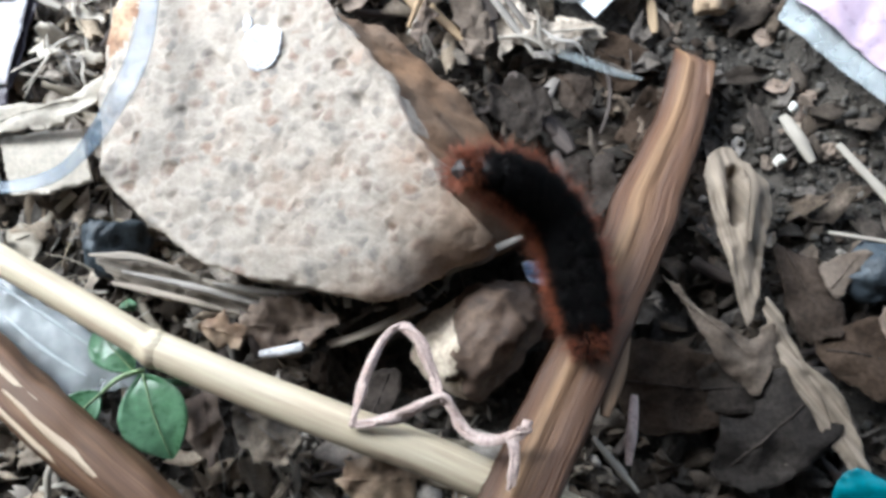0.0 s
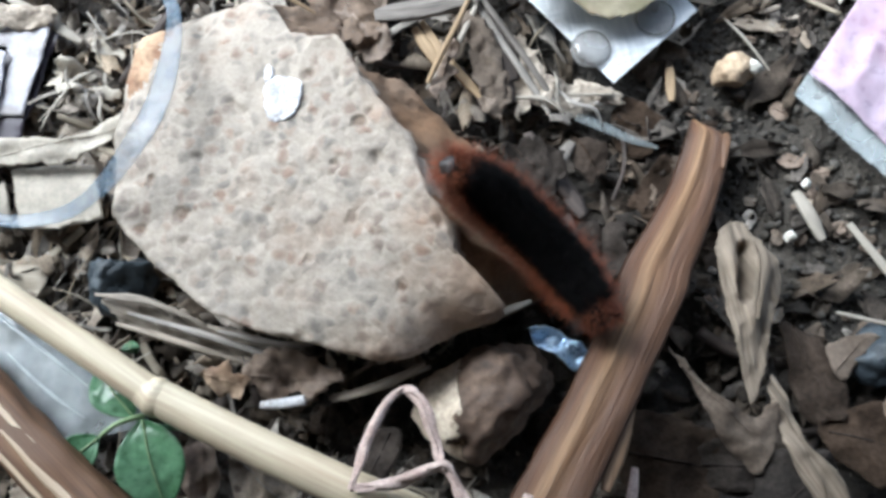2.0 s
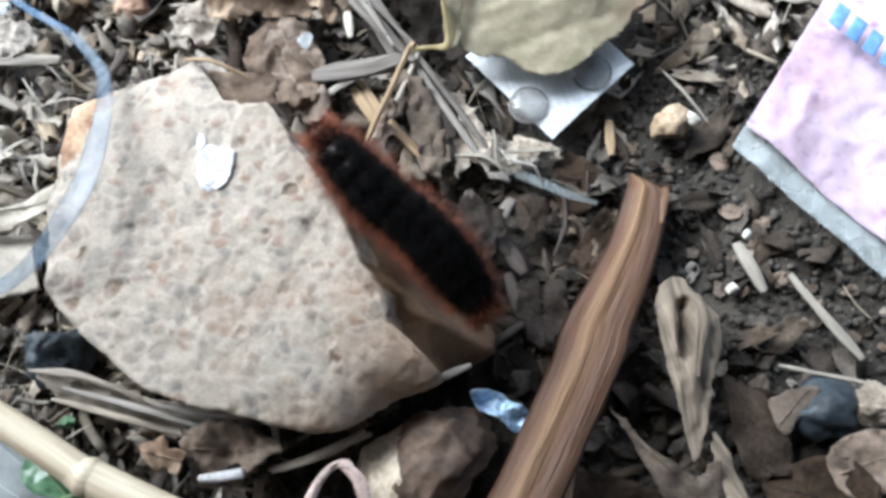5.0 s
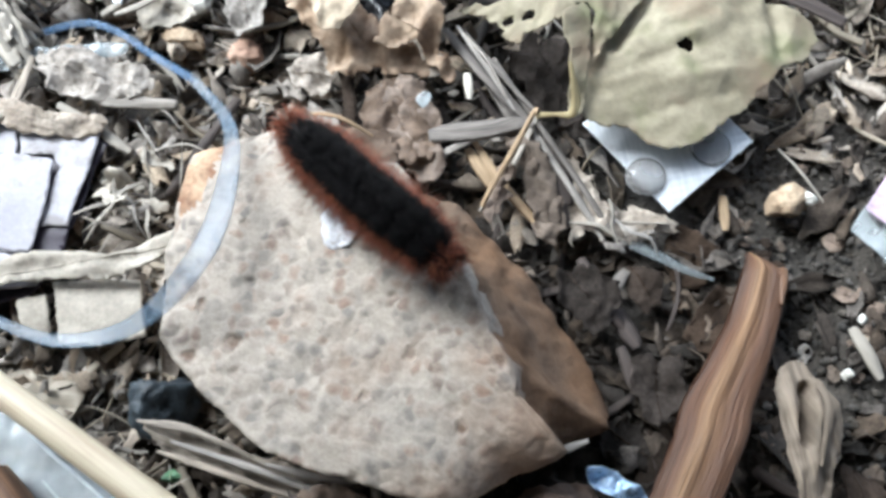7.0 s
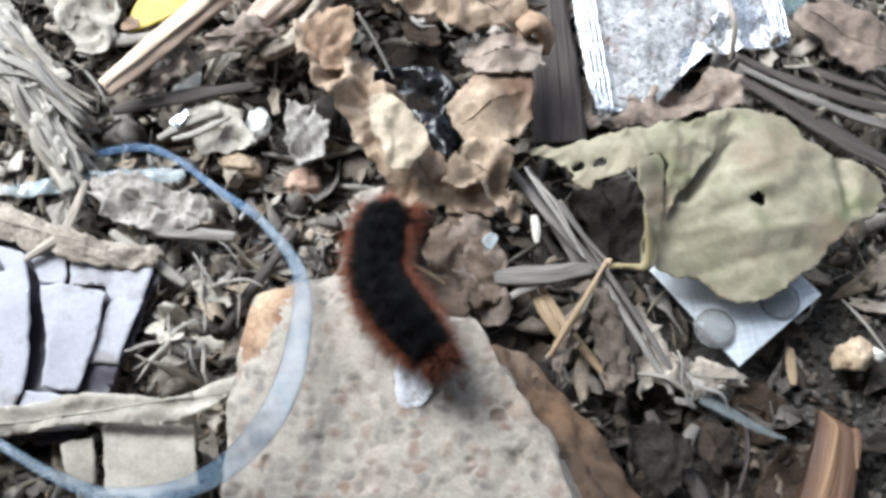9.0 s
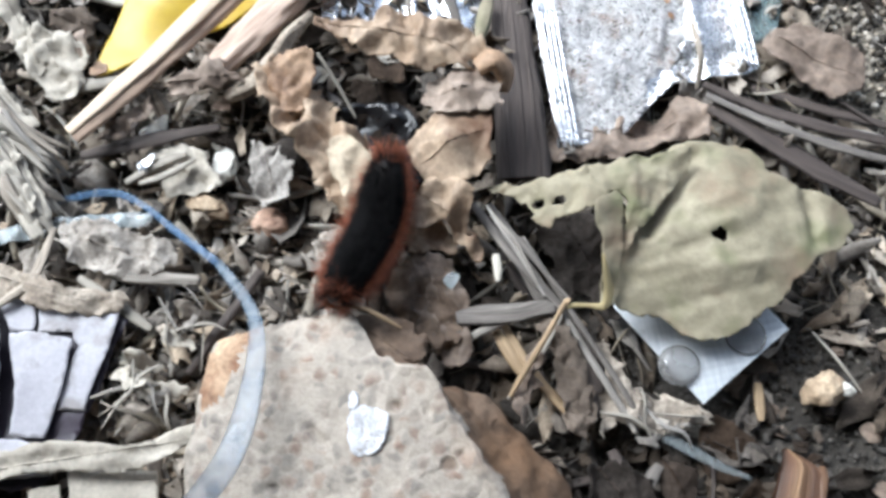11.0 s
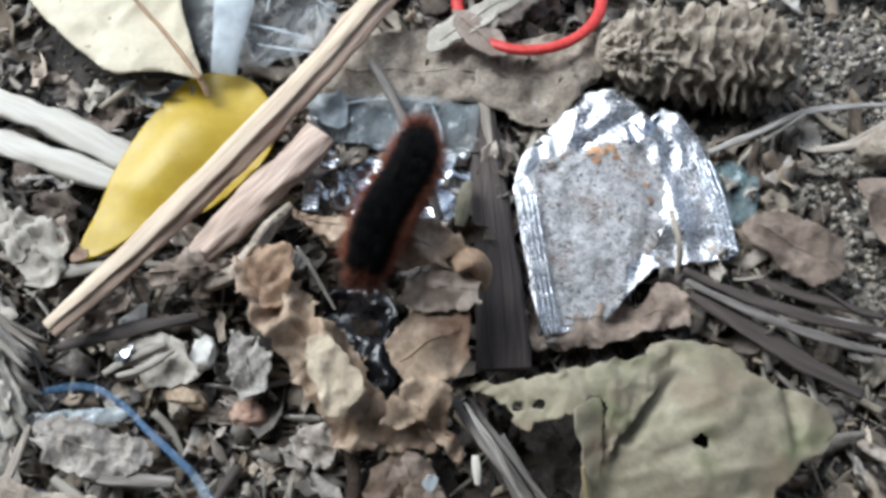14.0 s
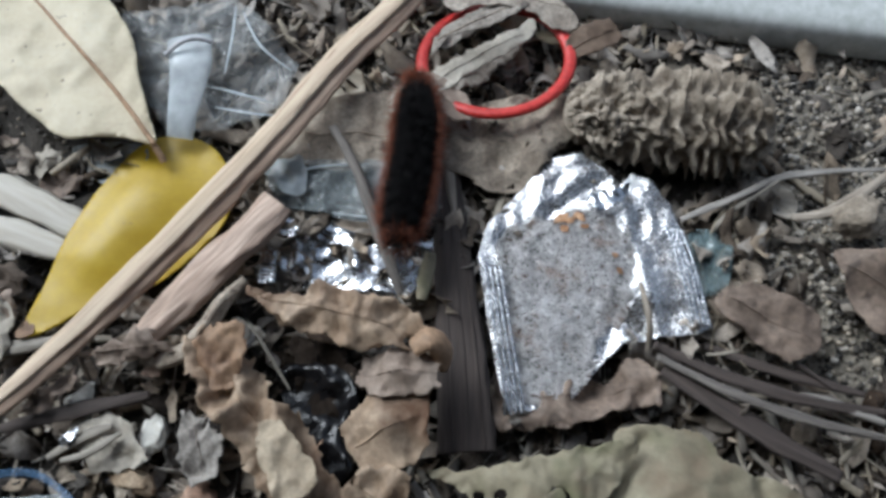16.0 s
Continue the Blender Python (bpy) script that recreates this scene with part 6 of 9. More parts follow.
def pink_packet():
    p = thing("pink_packet", "crumpled pinkish-mauve plastic sachet with a clear seam", "packet")
    c = Vector((0.0845, 0.1183, 0.0075))
    e1 = Vector((0.1278, 0.0743, 0.0080))
    e2 = Vector((0.1132, 0.1621, 0.0110))
    far = e1 + (e2 - c) * 1.7
    top = c + (e2 - c) * 1.7
    inner0, inner1 = c + (e2 - c) * 0.13, e1 + (e2 - c) * 0.13
    seam0, seam1 = c + (e2 - c) * 0.18, e1 + (e2 - c) * 0.18
    part("clear_seam", sheet([(q.x, q.y) for q in (c, e1, seam1, seam0)], 0.0085, 0.0016, 0.0004, 0, 0.0008, 60, 51, corners=True), FILM, p, "clear heat-sealed edge")
    part("film", sheet([(q.x, q.y) for q in (inner0, inner1, far, top)], lambda x, y: 0.0108 + 0.002 * noise.noise((x * 30, y * 30, 2)), 0.0014, 0.0004, 0, 0.0021, 42, 52, corners=True), PINK, p)
    d = (e1 - c).normalized()
    w = (e2 - c).normalized()
    for k in range(6):
        q = c + w * 0.047 + d * (0.004 + 0.0062 * k)
        q.z = 0.0165
        bar = [(q + d * a + w * b) for a, b in ((0, 0), (0.0042, 0), (0.0042, 0.0075), (0, 0.0075))]
        part("print_bar", sheet([(x.x, x.y) for x in bar], 0.0165, 0.0012, 0.0003, 0, 0.0003, 80, 60 + k, corners=True), BLUEPRINT, p, "blue printed lettering block")


pink_packet()


def torn_carton():
    p = thing("torn_carton", "torn white carton with dark printed inside, half covered by leaves", "carton")
    part("inside", sheet([(-0.2007, 0.1333, 0.0070), (-0.1819, 0.1398, 0.0070), (-0.1391, 0.1357, 0.0090), (-0.1384, 0.1205, 0.0090), (-0.1409, 0.1023, 0.0090), (-0.1488, 0.0831, 0.0080), (-0.1662, 0.0817, 0.0070), (-0.1875, 0.0879, 0.0060)], None, 0.002, 0.0006, 0.0008, 0.001, 60, 71), CARD_DARK, p, "dark printed layer")
    for k, o in enumerate(([(-0.1888, 0.1228, 0.0110), (-0.1825, 0.1250, 0.0115), (-0.1787, 0.1270, 0.0120), (-0.1857, 0.1341, 0.0120), (-0.1776, 0.1332, 0.0125), (-0.1742, 0.1317, 0.0125), (-0.1705, 0.1214, 0.0125), (-0.1676, 0.1114, 0.0122), (-0.1652, 0.1017, 0.0118), (-0.1650, 0.0937, 0.0112), (-0.1669, 0.0873, 0.0105), (-0.1684, 0.0822, 0.0100), (-0.1726, 0.0845, 0.0100), (-0.1791, 0.0878, 0.0100)],
                           [(-0.1674, 0.1233, 0.0120), (-0.1636, 0.1241, 0.0125), (-0.1569, 0.1239, 0.0126), (-0.1491, 0.1227, 0.0126), (-0.1486, 0.1149, 0.0124), (-0.1483, 0.1099, 0.0122), (-0.1495, 0.1016, 0.0115), (-0.1505, 0.0948, 0.0110), (-0.1553, 0.0947, 0.0108), (-0.1605, 0.0952, 0.0108), (-0.1607, 0.1022, 0.0115), (-0.1633, 0.1119, 0.0120), (-0.1663, 0.1185, 0.0120)],
                           [(-0.1627, 0.1345, 0.0108), (-0.1504, 0.1325, 0.0110), (-0.1376, 0.1344, 0.0112), (-0.1384, 0.1241, 0.0113), (-0.1398, 0.1127, 0.0112), (-0.1408, 0.1068, 0.0108), (-0.1414, 0.1030, 0.0105), (-0.1492, 0.1029, 0.0102), (-0.1488, 0.1104, 0.0104), (-0.1475, 0.1216, 0.0108), (-0.1504, 0.1253, 0.0110), (-0.1602, 0.1248, 0.0108)],
                           [(-0.1761, 0.1342, 0.0098), (-0.1710, 0.1359, 0.0100), (-0.1639, 0.1341, 0.0102), (-0.1617, 0.1253, 0.0102), (-0.1687, 0.1243, 0.0100)],
                           [(-0.1648, 0.0936, 0.0102), (-0.1584, 0.0940, 0.0105), (-0.1471, 0.0927, 0.0110), (-0.1457, 0.0884, 0.0110), (-0.1457, 0.0851, 0.0108), (-0.1574, 0.0832, 0.0100), (-0.1678, 0.0817, 0.0095), (-0.1663, 0.0859, 0.0098)])):
        part("white_layer", sheet(o, None, 0.0014, 0.0005, 0.0005, 0.0004, 60, 72 + k, corners=True), CARD, p)


torn_carton()


def ribbon():
    line = [(-0.1939, 0.0918, 0.0140), (-0.1749, 0.0837, 0.0160), (-0.1599, 0.0768, 0.0180), (-0.1478, 0.0719, 0.0190), (-0.1333, 0.0683, 0.0200), (-0.1166, 0.0700, 0.0240), (-0.1025, 0.0754, 0.0340), (-0.0933, 0.0847, 0.0400), (-0.0894, 0.0948, 0.0400), (-0.0886, 0.1072, 0.0380), (-0.0899, 0.1205, 0.0350), (-0.0948, 0.1315, 0.0310), (-0.1071, 0.1447, 0.0260), (-0.1233, 0.1556, 0.0200), (-0.1363, 0.1648, 0.0160), (-0.1486, 0.1695, 0.0130), (-0.1637, 0.1679, 0.0090), (-0.1790, 0.1639, 0.0040)]
    p = thing("plastic_strap", "looped translucent bluish plastic strap lying over a stone", "strap")
    part("loop", loft(line[:13], [0.0010, 0.0012, 0.0014, 0.0018, 0.0025, 0.0034, 0.0038, 0.0036, 0.0028, 0.0019, 0.0013], 0.00016, 8, 110, 12, 0.0, 1, 0.5), RIBBON_PALE, p)
    part("twisted_end", loft(line[12:], [0.0013, 0.0011, 0.0012, 0.0010], 0.0003, 8, 60, 25, 0.0, 1, 0.3), RIBBON, p, "narrow bluer twisted end")


ribbon()


def film_sheet(shape, mat, label, folds, fold_mat):
    """A loose sheet of thin plastic and the folds that catch the light on it."""
    p = thing("plastic_film", label, "plastic film")
    part("film", shape, mat, p)
    for k, line in enumerate(folds):
        part("fold_edge", loft(line, [0.0002, 0.0006, 0.0002], 0.0002, 8, 30, 0, 0.5, 160 + k), fold_mat, p, "bright folded crease")
    return p


def clear_bits():
    p = thing("plastic_film", "crumpled cloudy plastic film among leaves", "plastic film")
    part("film", sheet([(-0.1609, 0.3323, 0.0240), (-0.1410, 0.3360, 0.0260), (-0.1153, 0.3381, 0.0300), (-0.1018, 0.3248, 0.0340), (-0.0885, 0.3106, 0.0280), (-0.0923, 0.2948, 0.0260), (-0.1106, 0.2855, 0.0240), (-0.1302, 0.2831, 0.0220), (-0.1471, 0.3037, 0.0220)], None, 0.0016, 0.0003, 0.0004, 0.003, 60, 81, corners=True), FILM_GREY, p)
    for k, e in enumerate(([(-0.1134, 0.3313, 0.0345), (-0.1120, 0.3159, 0.0345), (-0.1127, 0.3035, 0.0315)], [(-0.1103, 0.3284, 0.0350), (-0.1018, 0.3141, 0.0345), (-0.0903, 0.3064, 0.0315)], [(-0.1184, 0.2986, 0.0305), (-0.1072, 0.2963, 0.0305), (-0.0954, 0.2939, 0.0295)], [(-0.1147, 0.2917, 0.0280), (-0.1026, 0.2898, 0.0285), (-0.0932, 0.2901, 0.0275)])):
        part("fold_edge", loft(e, [0.0002, 0.0006, 0.0002], 0.0002, 8, 30, 0, 0.5, 60 + k), SLEEVE, p, "bright folded crease")
    film_sheet(sheet([(-0.0940, 0.2700, 0.0215), (-0.0785, 0.2762, 0.0230), (-0.0517, 0.2766, 0.0235), (-0.0370, 0.2770, 0.0225), (-0.0372, 0.2571, 0.0220), (-0.0493, 0.2520, 0.0225), (-0.0759, 0.2570, 0.0225), (-0.0877, 0.2600, 0.0215)], None, 0.0014, 0.0003, 0.0006, 0.0026, 60, 85), FILM_DARK, "grey-blue cloudy plastic sheet over a silver wrapper", ([(-0.0900, 0.2680, 0.0235), (-0.0760, 0.2730, 0.0245), (-0.0600, 0.2745, 0.0248)], [(-0.0700, 0.2560, 0.0240), (-0.0560, 0.2550, 0.0240), (-0.0430, 0.2560, 0.0238)], [(-0.0520, 0.2740, 0.0245), (-0.0480, 0.2640, 0.0245), (-0.0470, 0.2560, 0.0240)]), FILM_MILKY)
    single("plastic_film", sheet([(-0.1641, 0.2782, 0.0180), (-0.1498, 0.2812, 0.0210), (-0.1368, 0.2782, 0.0210), (-0.1407, 0.2644, 0.0180), (-0.1513, 0.2649, 0.0160)], None, 0.0016, 0.0003, 0.0006, 0.002, 60, 82), FILM_MILKY, "crumpled cloudy plastic film among leaves", "plastic film")
    single("plastic_film", sheet([(-0.0959, 0.2740, 0.0240), (-0.0833, 0.2747, 0.0260), (-0.0796, 0.2659, 0.0270), (-0.0838, 0.2603, 0.0250), (-0.0920, 0.2656, 0.0250)], None, 0.0012, 0.0003, 0.0006, 0.003, 90, 83), FILM_MILKY, "crumpled cloudy plastic film among leaves", "plastic film")
    film_sheet(sheet([(-0.1455, 0.0510, 0.0140), (-0.1240, 0.0388, 0.0160), (-0.1087, 0.0303, 0.0170), (-0.0903, 0.0173, 0.0150), (-0.1017, 0.0130, 0.0150), (-0.1118, 0.0108, 0.0150), (-0.1405, 0.0189, 0.0140)], None, 0.0018, 0.0003, 0.0006, 0.0016, 60, 84), FILM_MILKY, "creased clear plastic film under a bamboo cane", ([(-0.1360, 0.0440, 0.0165), (-0.1200, 0.0340, 0.0180), (-0.1040, 0.0240, 0.0180)], [(-0.1300, 0.0330, 0.0165), (-0.1180, 0.0240, 0.0172), (-0.1060, 0.0170, 0.0170)]), SLEEVE)
    tube = [(-0.1269, 0.3153, 0.0340), (-0.1244, 0.3055, 0.0340), (-0.1245, 0.2958, 0.0310), (-0.1251, 0.2874, 0.0280), (-0.1256, 0.2809, 0.0240)]
    p = thing("plastic_sleeve", "bent clear plastic sleeve with bright edges", "plastic")
    part("sleeve", loft(tube, [0.0076, 0.0072, 0.006, 0.005, 0.0046], [0.0022, 0.0026, 0.002, 0.0016], 20, 40, 0, 0.06, 3, 0.3), SLEEVE, p)
    part("rim", loft([(-0.1327, 0.3062, 0.0360), (-0.1280, 0.3089, 0.0390), (-0.1225, 0.3113, 0.0395), (-0.1174, 0.3123, 0.0370)], 0.0010, 0.0007, 8, 24), WHITEDROP, p, "whitish folded rim")
    single("plastic_strip", loft([(0.0212, 0.1099, 0.0070), (0.0285, 0.1067, 0.0080), (0.0366, 0.1029, 0.0080), (0.0447, 0.1004, 0.0080)], [0.0014, 0.0017, 0.0014, 0.0005], 0.0005, 8, 30, 0, 0.1, 3), FILM_DARK, "thin clear plastic strip on the soil", "plastic")
    single("plastic_tip", loft([(-0.0614, 0.0224, 0.0140), (-0.0553, 0.0230, 0.0150), (-0.0496, 0.0240, 0.0160)], [0.001, 0.0014, 0.0014], 0.001, 10, 16), WHITEDROP, "small white plastic tube end", "plastic")
    single("plastic_scrap", sheet([(0.0455, 0.2600, 0.0190), (0.0577, 0.2575, 0.0200), (0.0580, 0.2440, 0.0185), (0.0485, 0.2390, 0.0165)], None, 0.0012, 0.0003, 0.0004, 0.0018, 90, 88), FILM_TEAL, "small teal-tinted clear plastic scrap", "plastic")
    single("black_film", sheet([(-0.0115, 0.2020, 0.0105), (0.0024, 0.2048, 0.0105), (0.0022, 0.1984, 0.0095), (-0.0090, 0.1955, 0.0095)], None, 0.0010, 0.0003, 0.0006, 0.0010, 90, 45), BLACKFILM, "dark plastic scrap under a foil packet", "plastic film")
    single("plastic_scrap", sheet([(-0.0440, 0.1483, 0.0145), (-0.0420, 0.1511, 0.0165), (-0.0394, 0.1504, 0.0150), (-0.0411, 0.1464, 0.0130)], None, 0.0006, 0.0003, 0.0003, 0.0004, 140, 93), FILM, "small glossy clear plastic scrap on a leaf", "plastic")
    single("teal_scrap", sheet([(0.0833, -0.0141, 0.0100), (0.0879, -0.0079, 0.0140), (0.0954, -0.0106, 0.0140), (0.0969, -0.0188, 0.0120), (0.0865, -0.0215, 0.0100)], None, 0.0016, 0.0006, 0.0006, 0.003, 70, 89), TEAL, "scrap of teal plastic between dead leaves", "plastic")
    single("blue_foil", sheet([(0.0083, 0.0456, 0.0120), (0.0150, 0.0454, 0.0140), (0.0217, 0.0424, 0.0130), (0.0247, 0.0388, 0.0120), (0.0214, 0.0349, 0.0100), (0.0150, 0.0391, 0.0120), (0.0106, 0.0417, 0.0110)], None, 0.0009, 0.0003, 0.0006, 0.0034, 140, 90), material("blue_foil", (0.25, 0.42, 0.66), (0.55, 0.68, 0.84), 0.3, 150, 700, bump=0.8, metal=0.4), "crumpled light blue foil scrap beside a rock", "foil")
    single("white_scrap", sheet([(-0.1447, 0.1918, 0.0120), (-0.1387, 0.1970, 0.0140), (-0.1364, 0.1967, 0.0140), (-0.1369, 0.1900, 0.0120), (-0.1432, 0.1880, 0.0110)], None, 0.0009, 0.0003, 0.0004, 0.0016, 140, 91), WHITEROCK, "small white ridged husk scrap", "scrap")
    single("silver_scrap", sheet([(-0.1434, 0.1799, 0.0120), (-0.1384, 0.1837, 0.0140), (-0.1376, 0.1823, 0.0130), (-0.1397, 0.1775, 0.0110)], None, 0.0009, 0.0003, 0.0004, 0.0016, 140, 92), FOIL_PLAIN, "small torn silver foil scrap", "foil")


clear_bits()


def red_ring():
    (ax, ay), (bx, by), (cx, cy) = (-0.0448, 0.3270), (-0.0190, 0.2930), (0.0050, 0.3228)
    d = 2 * (ax * (by - cy) + bx * (cy - ay) + cx * (ay - by))
    ux = ((ax * ax + ay * ay) * (by - cy) + (bx * bx + by * by) * (cy - ay) + (cx * cx + cy * cy) * (ay - by)) / d
    uy = ((ax * ax + ay * ay) * (cx - bx) + (bx * bx + by * by) * (ax - cx) + (cx * cx + cy * cy) * (bx - ax)) / d
    r = math.hypot(ax - ux, ay - uy)
    verts, faces = [], []
    for i in range(90):
        a = 2 * math.pi * i / 90
        for k in range(10):
            b = 2 * math.pi * k / 10
            q = r + 0.0022 * math.cos(b)
            x, y = ux + q * math.cos(a), uy + q * math.sin(a)
            verts.append((x, y, 0.0292 + 0.13 * (0.6 * (x - ux) - 0.8 * (y - uy)) + 0.0015 * math.sin(b)))
            j, m = (i + 1) % 90, (k + 1) % 10
            faces.append((i * 10 + k, j * 10 + k, j * 10 + m, i * 10 + m))
    single("red_ring", (verts, faces), REDPLASTIC, "thin glossy red plastic ring partly under dead leaves", "ring")


red_ring()


def corn_cob():
    a, b = Vector((0.0033, 0.2972, 0.0300)), Vector((0.0732, 0.2945, 0.0300))
    t = (b - a).normalized()
    s = t.cross(Vector((0, 0, 1))).normalized()
    up = s.cross(t)
    length = (b - a).length
    verts, faces = [], []
    rows, around = 230, 150
    for i in range(rows + 1):
        u = i / rows
        body = 0.0158 * (1 - abs(2 * u - 1) ** 3.2) ** 0.5 * (0.86 + 0.2 * u)
        ring = u * 13.0 + 0.35 * math.sin(u * 9)
        for k in range(around):
            th = 2 * math.pi * k / around
            n1 = noise.noise((u * 9, math.cos(th) * 2, math.sin(th) * 2))
            lumpy = 1 - smooth(0.2, 0.45, u)
            saw = (ring + 0.22 * math.sin(th * 9 + 2 * n1) + 0.5 * n1) % 1.0
            fin = max(0.0, 1 - abs(saw - 0.5) * 3.4) * (0.80 + 0.5 * math.cos(th * 9 + 2 * n1))
            lump = noise.fractal((u * 14, math.cos(th) * 3.5, math.sin(th) * 3.5), 0.7, 2, 4)
            r = body * (1 + (0.36 * fin - 0.15) * (1 - lumpy) + 0.3 * lump * lumpy + 0.08 * lump)
            verts.append(a + t * (length * u) + s * (r * math.cos(th)) + up * (r * math.sin(th) * 0.95))
    cob = thing("corn_cob", "old bare maize cob with ridged empty sockets, crusted with soil", "corn cob")
    cuts = [round(rows * k / 15) for k in range(16)]
    for lo, hi in zip(cuts, cuts[1:]):
        ring = verts[lo * around:(hi + 1) * around]
        faces = [(i * around + k, i * around + (k + 1) % around, (i + 1) * around + (k + 1) % around, (i + 1) * around + k) for i in range(hi - lo) for k in range(around)]
        part("cob_ring", (ring, faces), COB, cob)


corn_cob()


def pale_slab():
    a, b = Vector((-0.0093, 0.3500, 0.0300)), Vector((0.1172, 0.3395, 0.0300))
    d = (b - a)
    d.z = 0
    d.normalize()
    across = Vector((-d.y, d.x, 0))
    m = a - d * 0.12 + across * 0.15
    e = a + d * 0.5 + across * 0.15
    line = [(m.x + (e.x - m.x) * k / 5, m.y + (e.y - m.y) * k / 5, 0.021) for k in range(6)]
    single("slab", loft(line, 0.15, 0.013, 96, 40, 0, 0.002, 1, 0.80), PIPE, "pale grey smooth slab with a rounded edge", "slab")


pale_slab()


# ---- rocks and plants ----
PALEROCK = material("pale_rock_facet", (0.44, 0.36, 0.265), (0.66, 0.57, 0.45), 0.8, 130, 700, bump=0.6)


def rocks():
    c = (-0.0026, 0.0266, 0.0060)
    r = thing("rock", "brown angular rock with a pale broken facet, below the big stone", "rock")
    body = part("body", pebble(c, (0.0185, 0.0165, 0.0150), 4, 5, 0.3, 7, 0.5), ROCK, r)
    body.data.materials.append(PALEROCK)
    for f in body.data.polygons:
        if f.center.x < c[0] - 0.0065 + 0.004 * noise.noise(f.center * 90) and f.normal.x < 0.1:
            f.material_index = 1
    for name, spot, size, mat, label, seed in (
            ("pebble", (-0.1007, 0.1671, 0.0030), (0.0065, 0.0055, 0.005), REDROCK, "rough reddish-brown pebble", 5),
            ("pebble", (0.0686, 0.1271, 0.0040), (0.0058, 0.0066, 0.005), ORANGEROCK, "rough ochre pebble with a pale spot", 6),
            ("pebble", (0.0739, 0.1276, 0.0070), (0.0022, 0.0024, 0.002), WHITEROCK, "small white pebble", 7),
            ("pebble", (-0.1180, 0.1841, 0.0060), (0.0062, 0.0054, 0.005), WHITEROCK, "crumbly whitish lump of mortar", 8),
            ("pebble", (-0.1062, 0.0560, 0.0060), (0.0088, 0.0100, 0.0085), BLUEROCK, "dark blue-grey pebble beside the big stone", 9),
            ("pebble", (0.0973, 0.2642, 0.0270), (0.0085, 0.0066, 0.006), COB, "pale clod of dry soil", 10),
            ("pebble", (0.1045, 0.0442, 0.0040), (0.009, 0.010, 0.007), BLUEROCK, "dark rounded pebble among dead leaves", 11),
            ("pebble", (0.0887, 0.0934, 0.0010), (0.0017, 0.0017, 0.0016), WHITEROCK, "tiny white bead-like grain", 12),
            ("pebble", (0.0834, 0.0772, 0.0010), (0.0019, 0.0018, 0.0016), WHITEROCK, "tiny white bead-like grain", 13),
            ("pebble", (0.1157, 0.0442, 0.0060), (0.006, 0.006, 0.005), COB, "pale clod of dry soil", 14),
            ("pebble", (-0.1220, 0.1681, 0.0040), (0.004, 0.005, 0.003), COB, "pale clod of dry soil", 16),
            ("pebble", (-0.1206, 0.1706, 0.0060), (0.004, 0.007, 0.003), ORANGEROCK, "flat ochre pebble", 17),
            ("pebble", (-0.0966, 0.1880, 0.0100), (0.0065, 0.0075, 0.004), BROWNLEAF, "brown crumbly clod", 18)):
        single(name, pebble(spot, size, seed, 4 if max(size) > 0.005 else 3, 0.4, 4, seed), mat, label + " on the soil", "pebble")


rocks()


def green_plant():
    p = thing("seedling", "small green seedling with rounded leaves under a bamboo cane", "plant")
    crown = (-0.0903, 0.0166, 0.0200)
    for base, tip, w, cup in (((-0.0886, 0.0169, 0.0230), (-0.0807, -0.0041, 0.0200), 0.0172, 0.0016), ((-0.0995, 0.0122, 0.0220), (-0.1090, 0.0030, 0.0180), 0.0105, 0.0008),
                              ((-0.0915, 0.0178, 0.0220), (-0.1040, 0.0301, 0.0180), 0.0112, 0.001), ((-0.0981, 0.0350, 0.0110), (-0.0989, 0.0382, 0.0120), 0.0048, 0.0)):
        shape, rib = blade(base, tip, w, 0.0022, cup, fullness=0.95, rows=22, cols=12, wave=0.0006, seed=3)
        leaf = part("leaf", shape, GREENLEAF, p)
        part("midrib", loft([tuple(q + Vector((0, 0, 0.0001))) for q in rib[::3]], [0.0003, 0.00015], None, 6, 14), PALEGREEN, leaf, "pale green midrib")
    part("stem", loft([(-0.0997, 0.0122, 0.0215), (-0.0954, 0.0155, 0.0230), (-0.0908, 0.0175, 0.0225), (-0.0893, 0.0179, 0.0210)], [0.0006, 0.0008], None, 8, 20), PALEGREEN, p, "thin pale green side stem")
    part("stem", loft([(crown[0], crown[1], 0.021), (crown[0] + 0.003, crown[1] - 0.001, 0.013), (crown[0] + 0.004, crown[1], -0.003)], [0.0009, 0.0011], None, 8, 14), GREENLEAF, p)


green_plant()


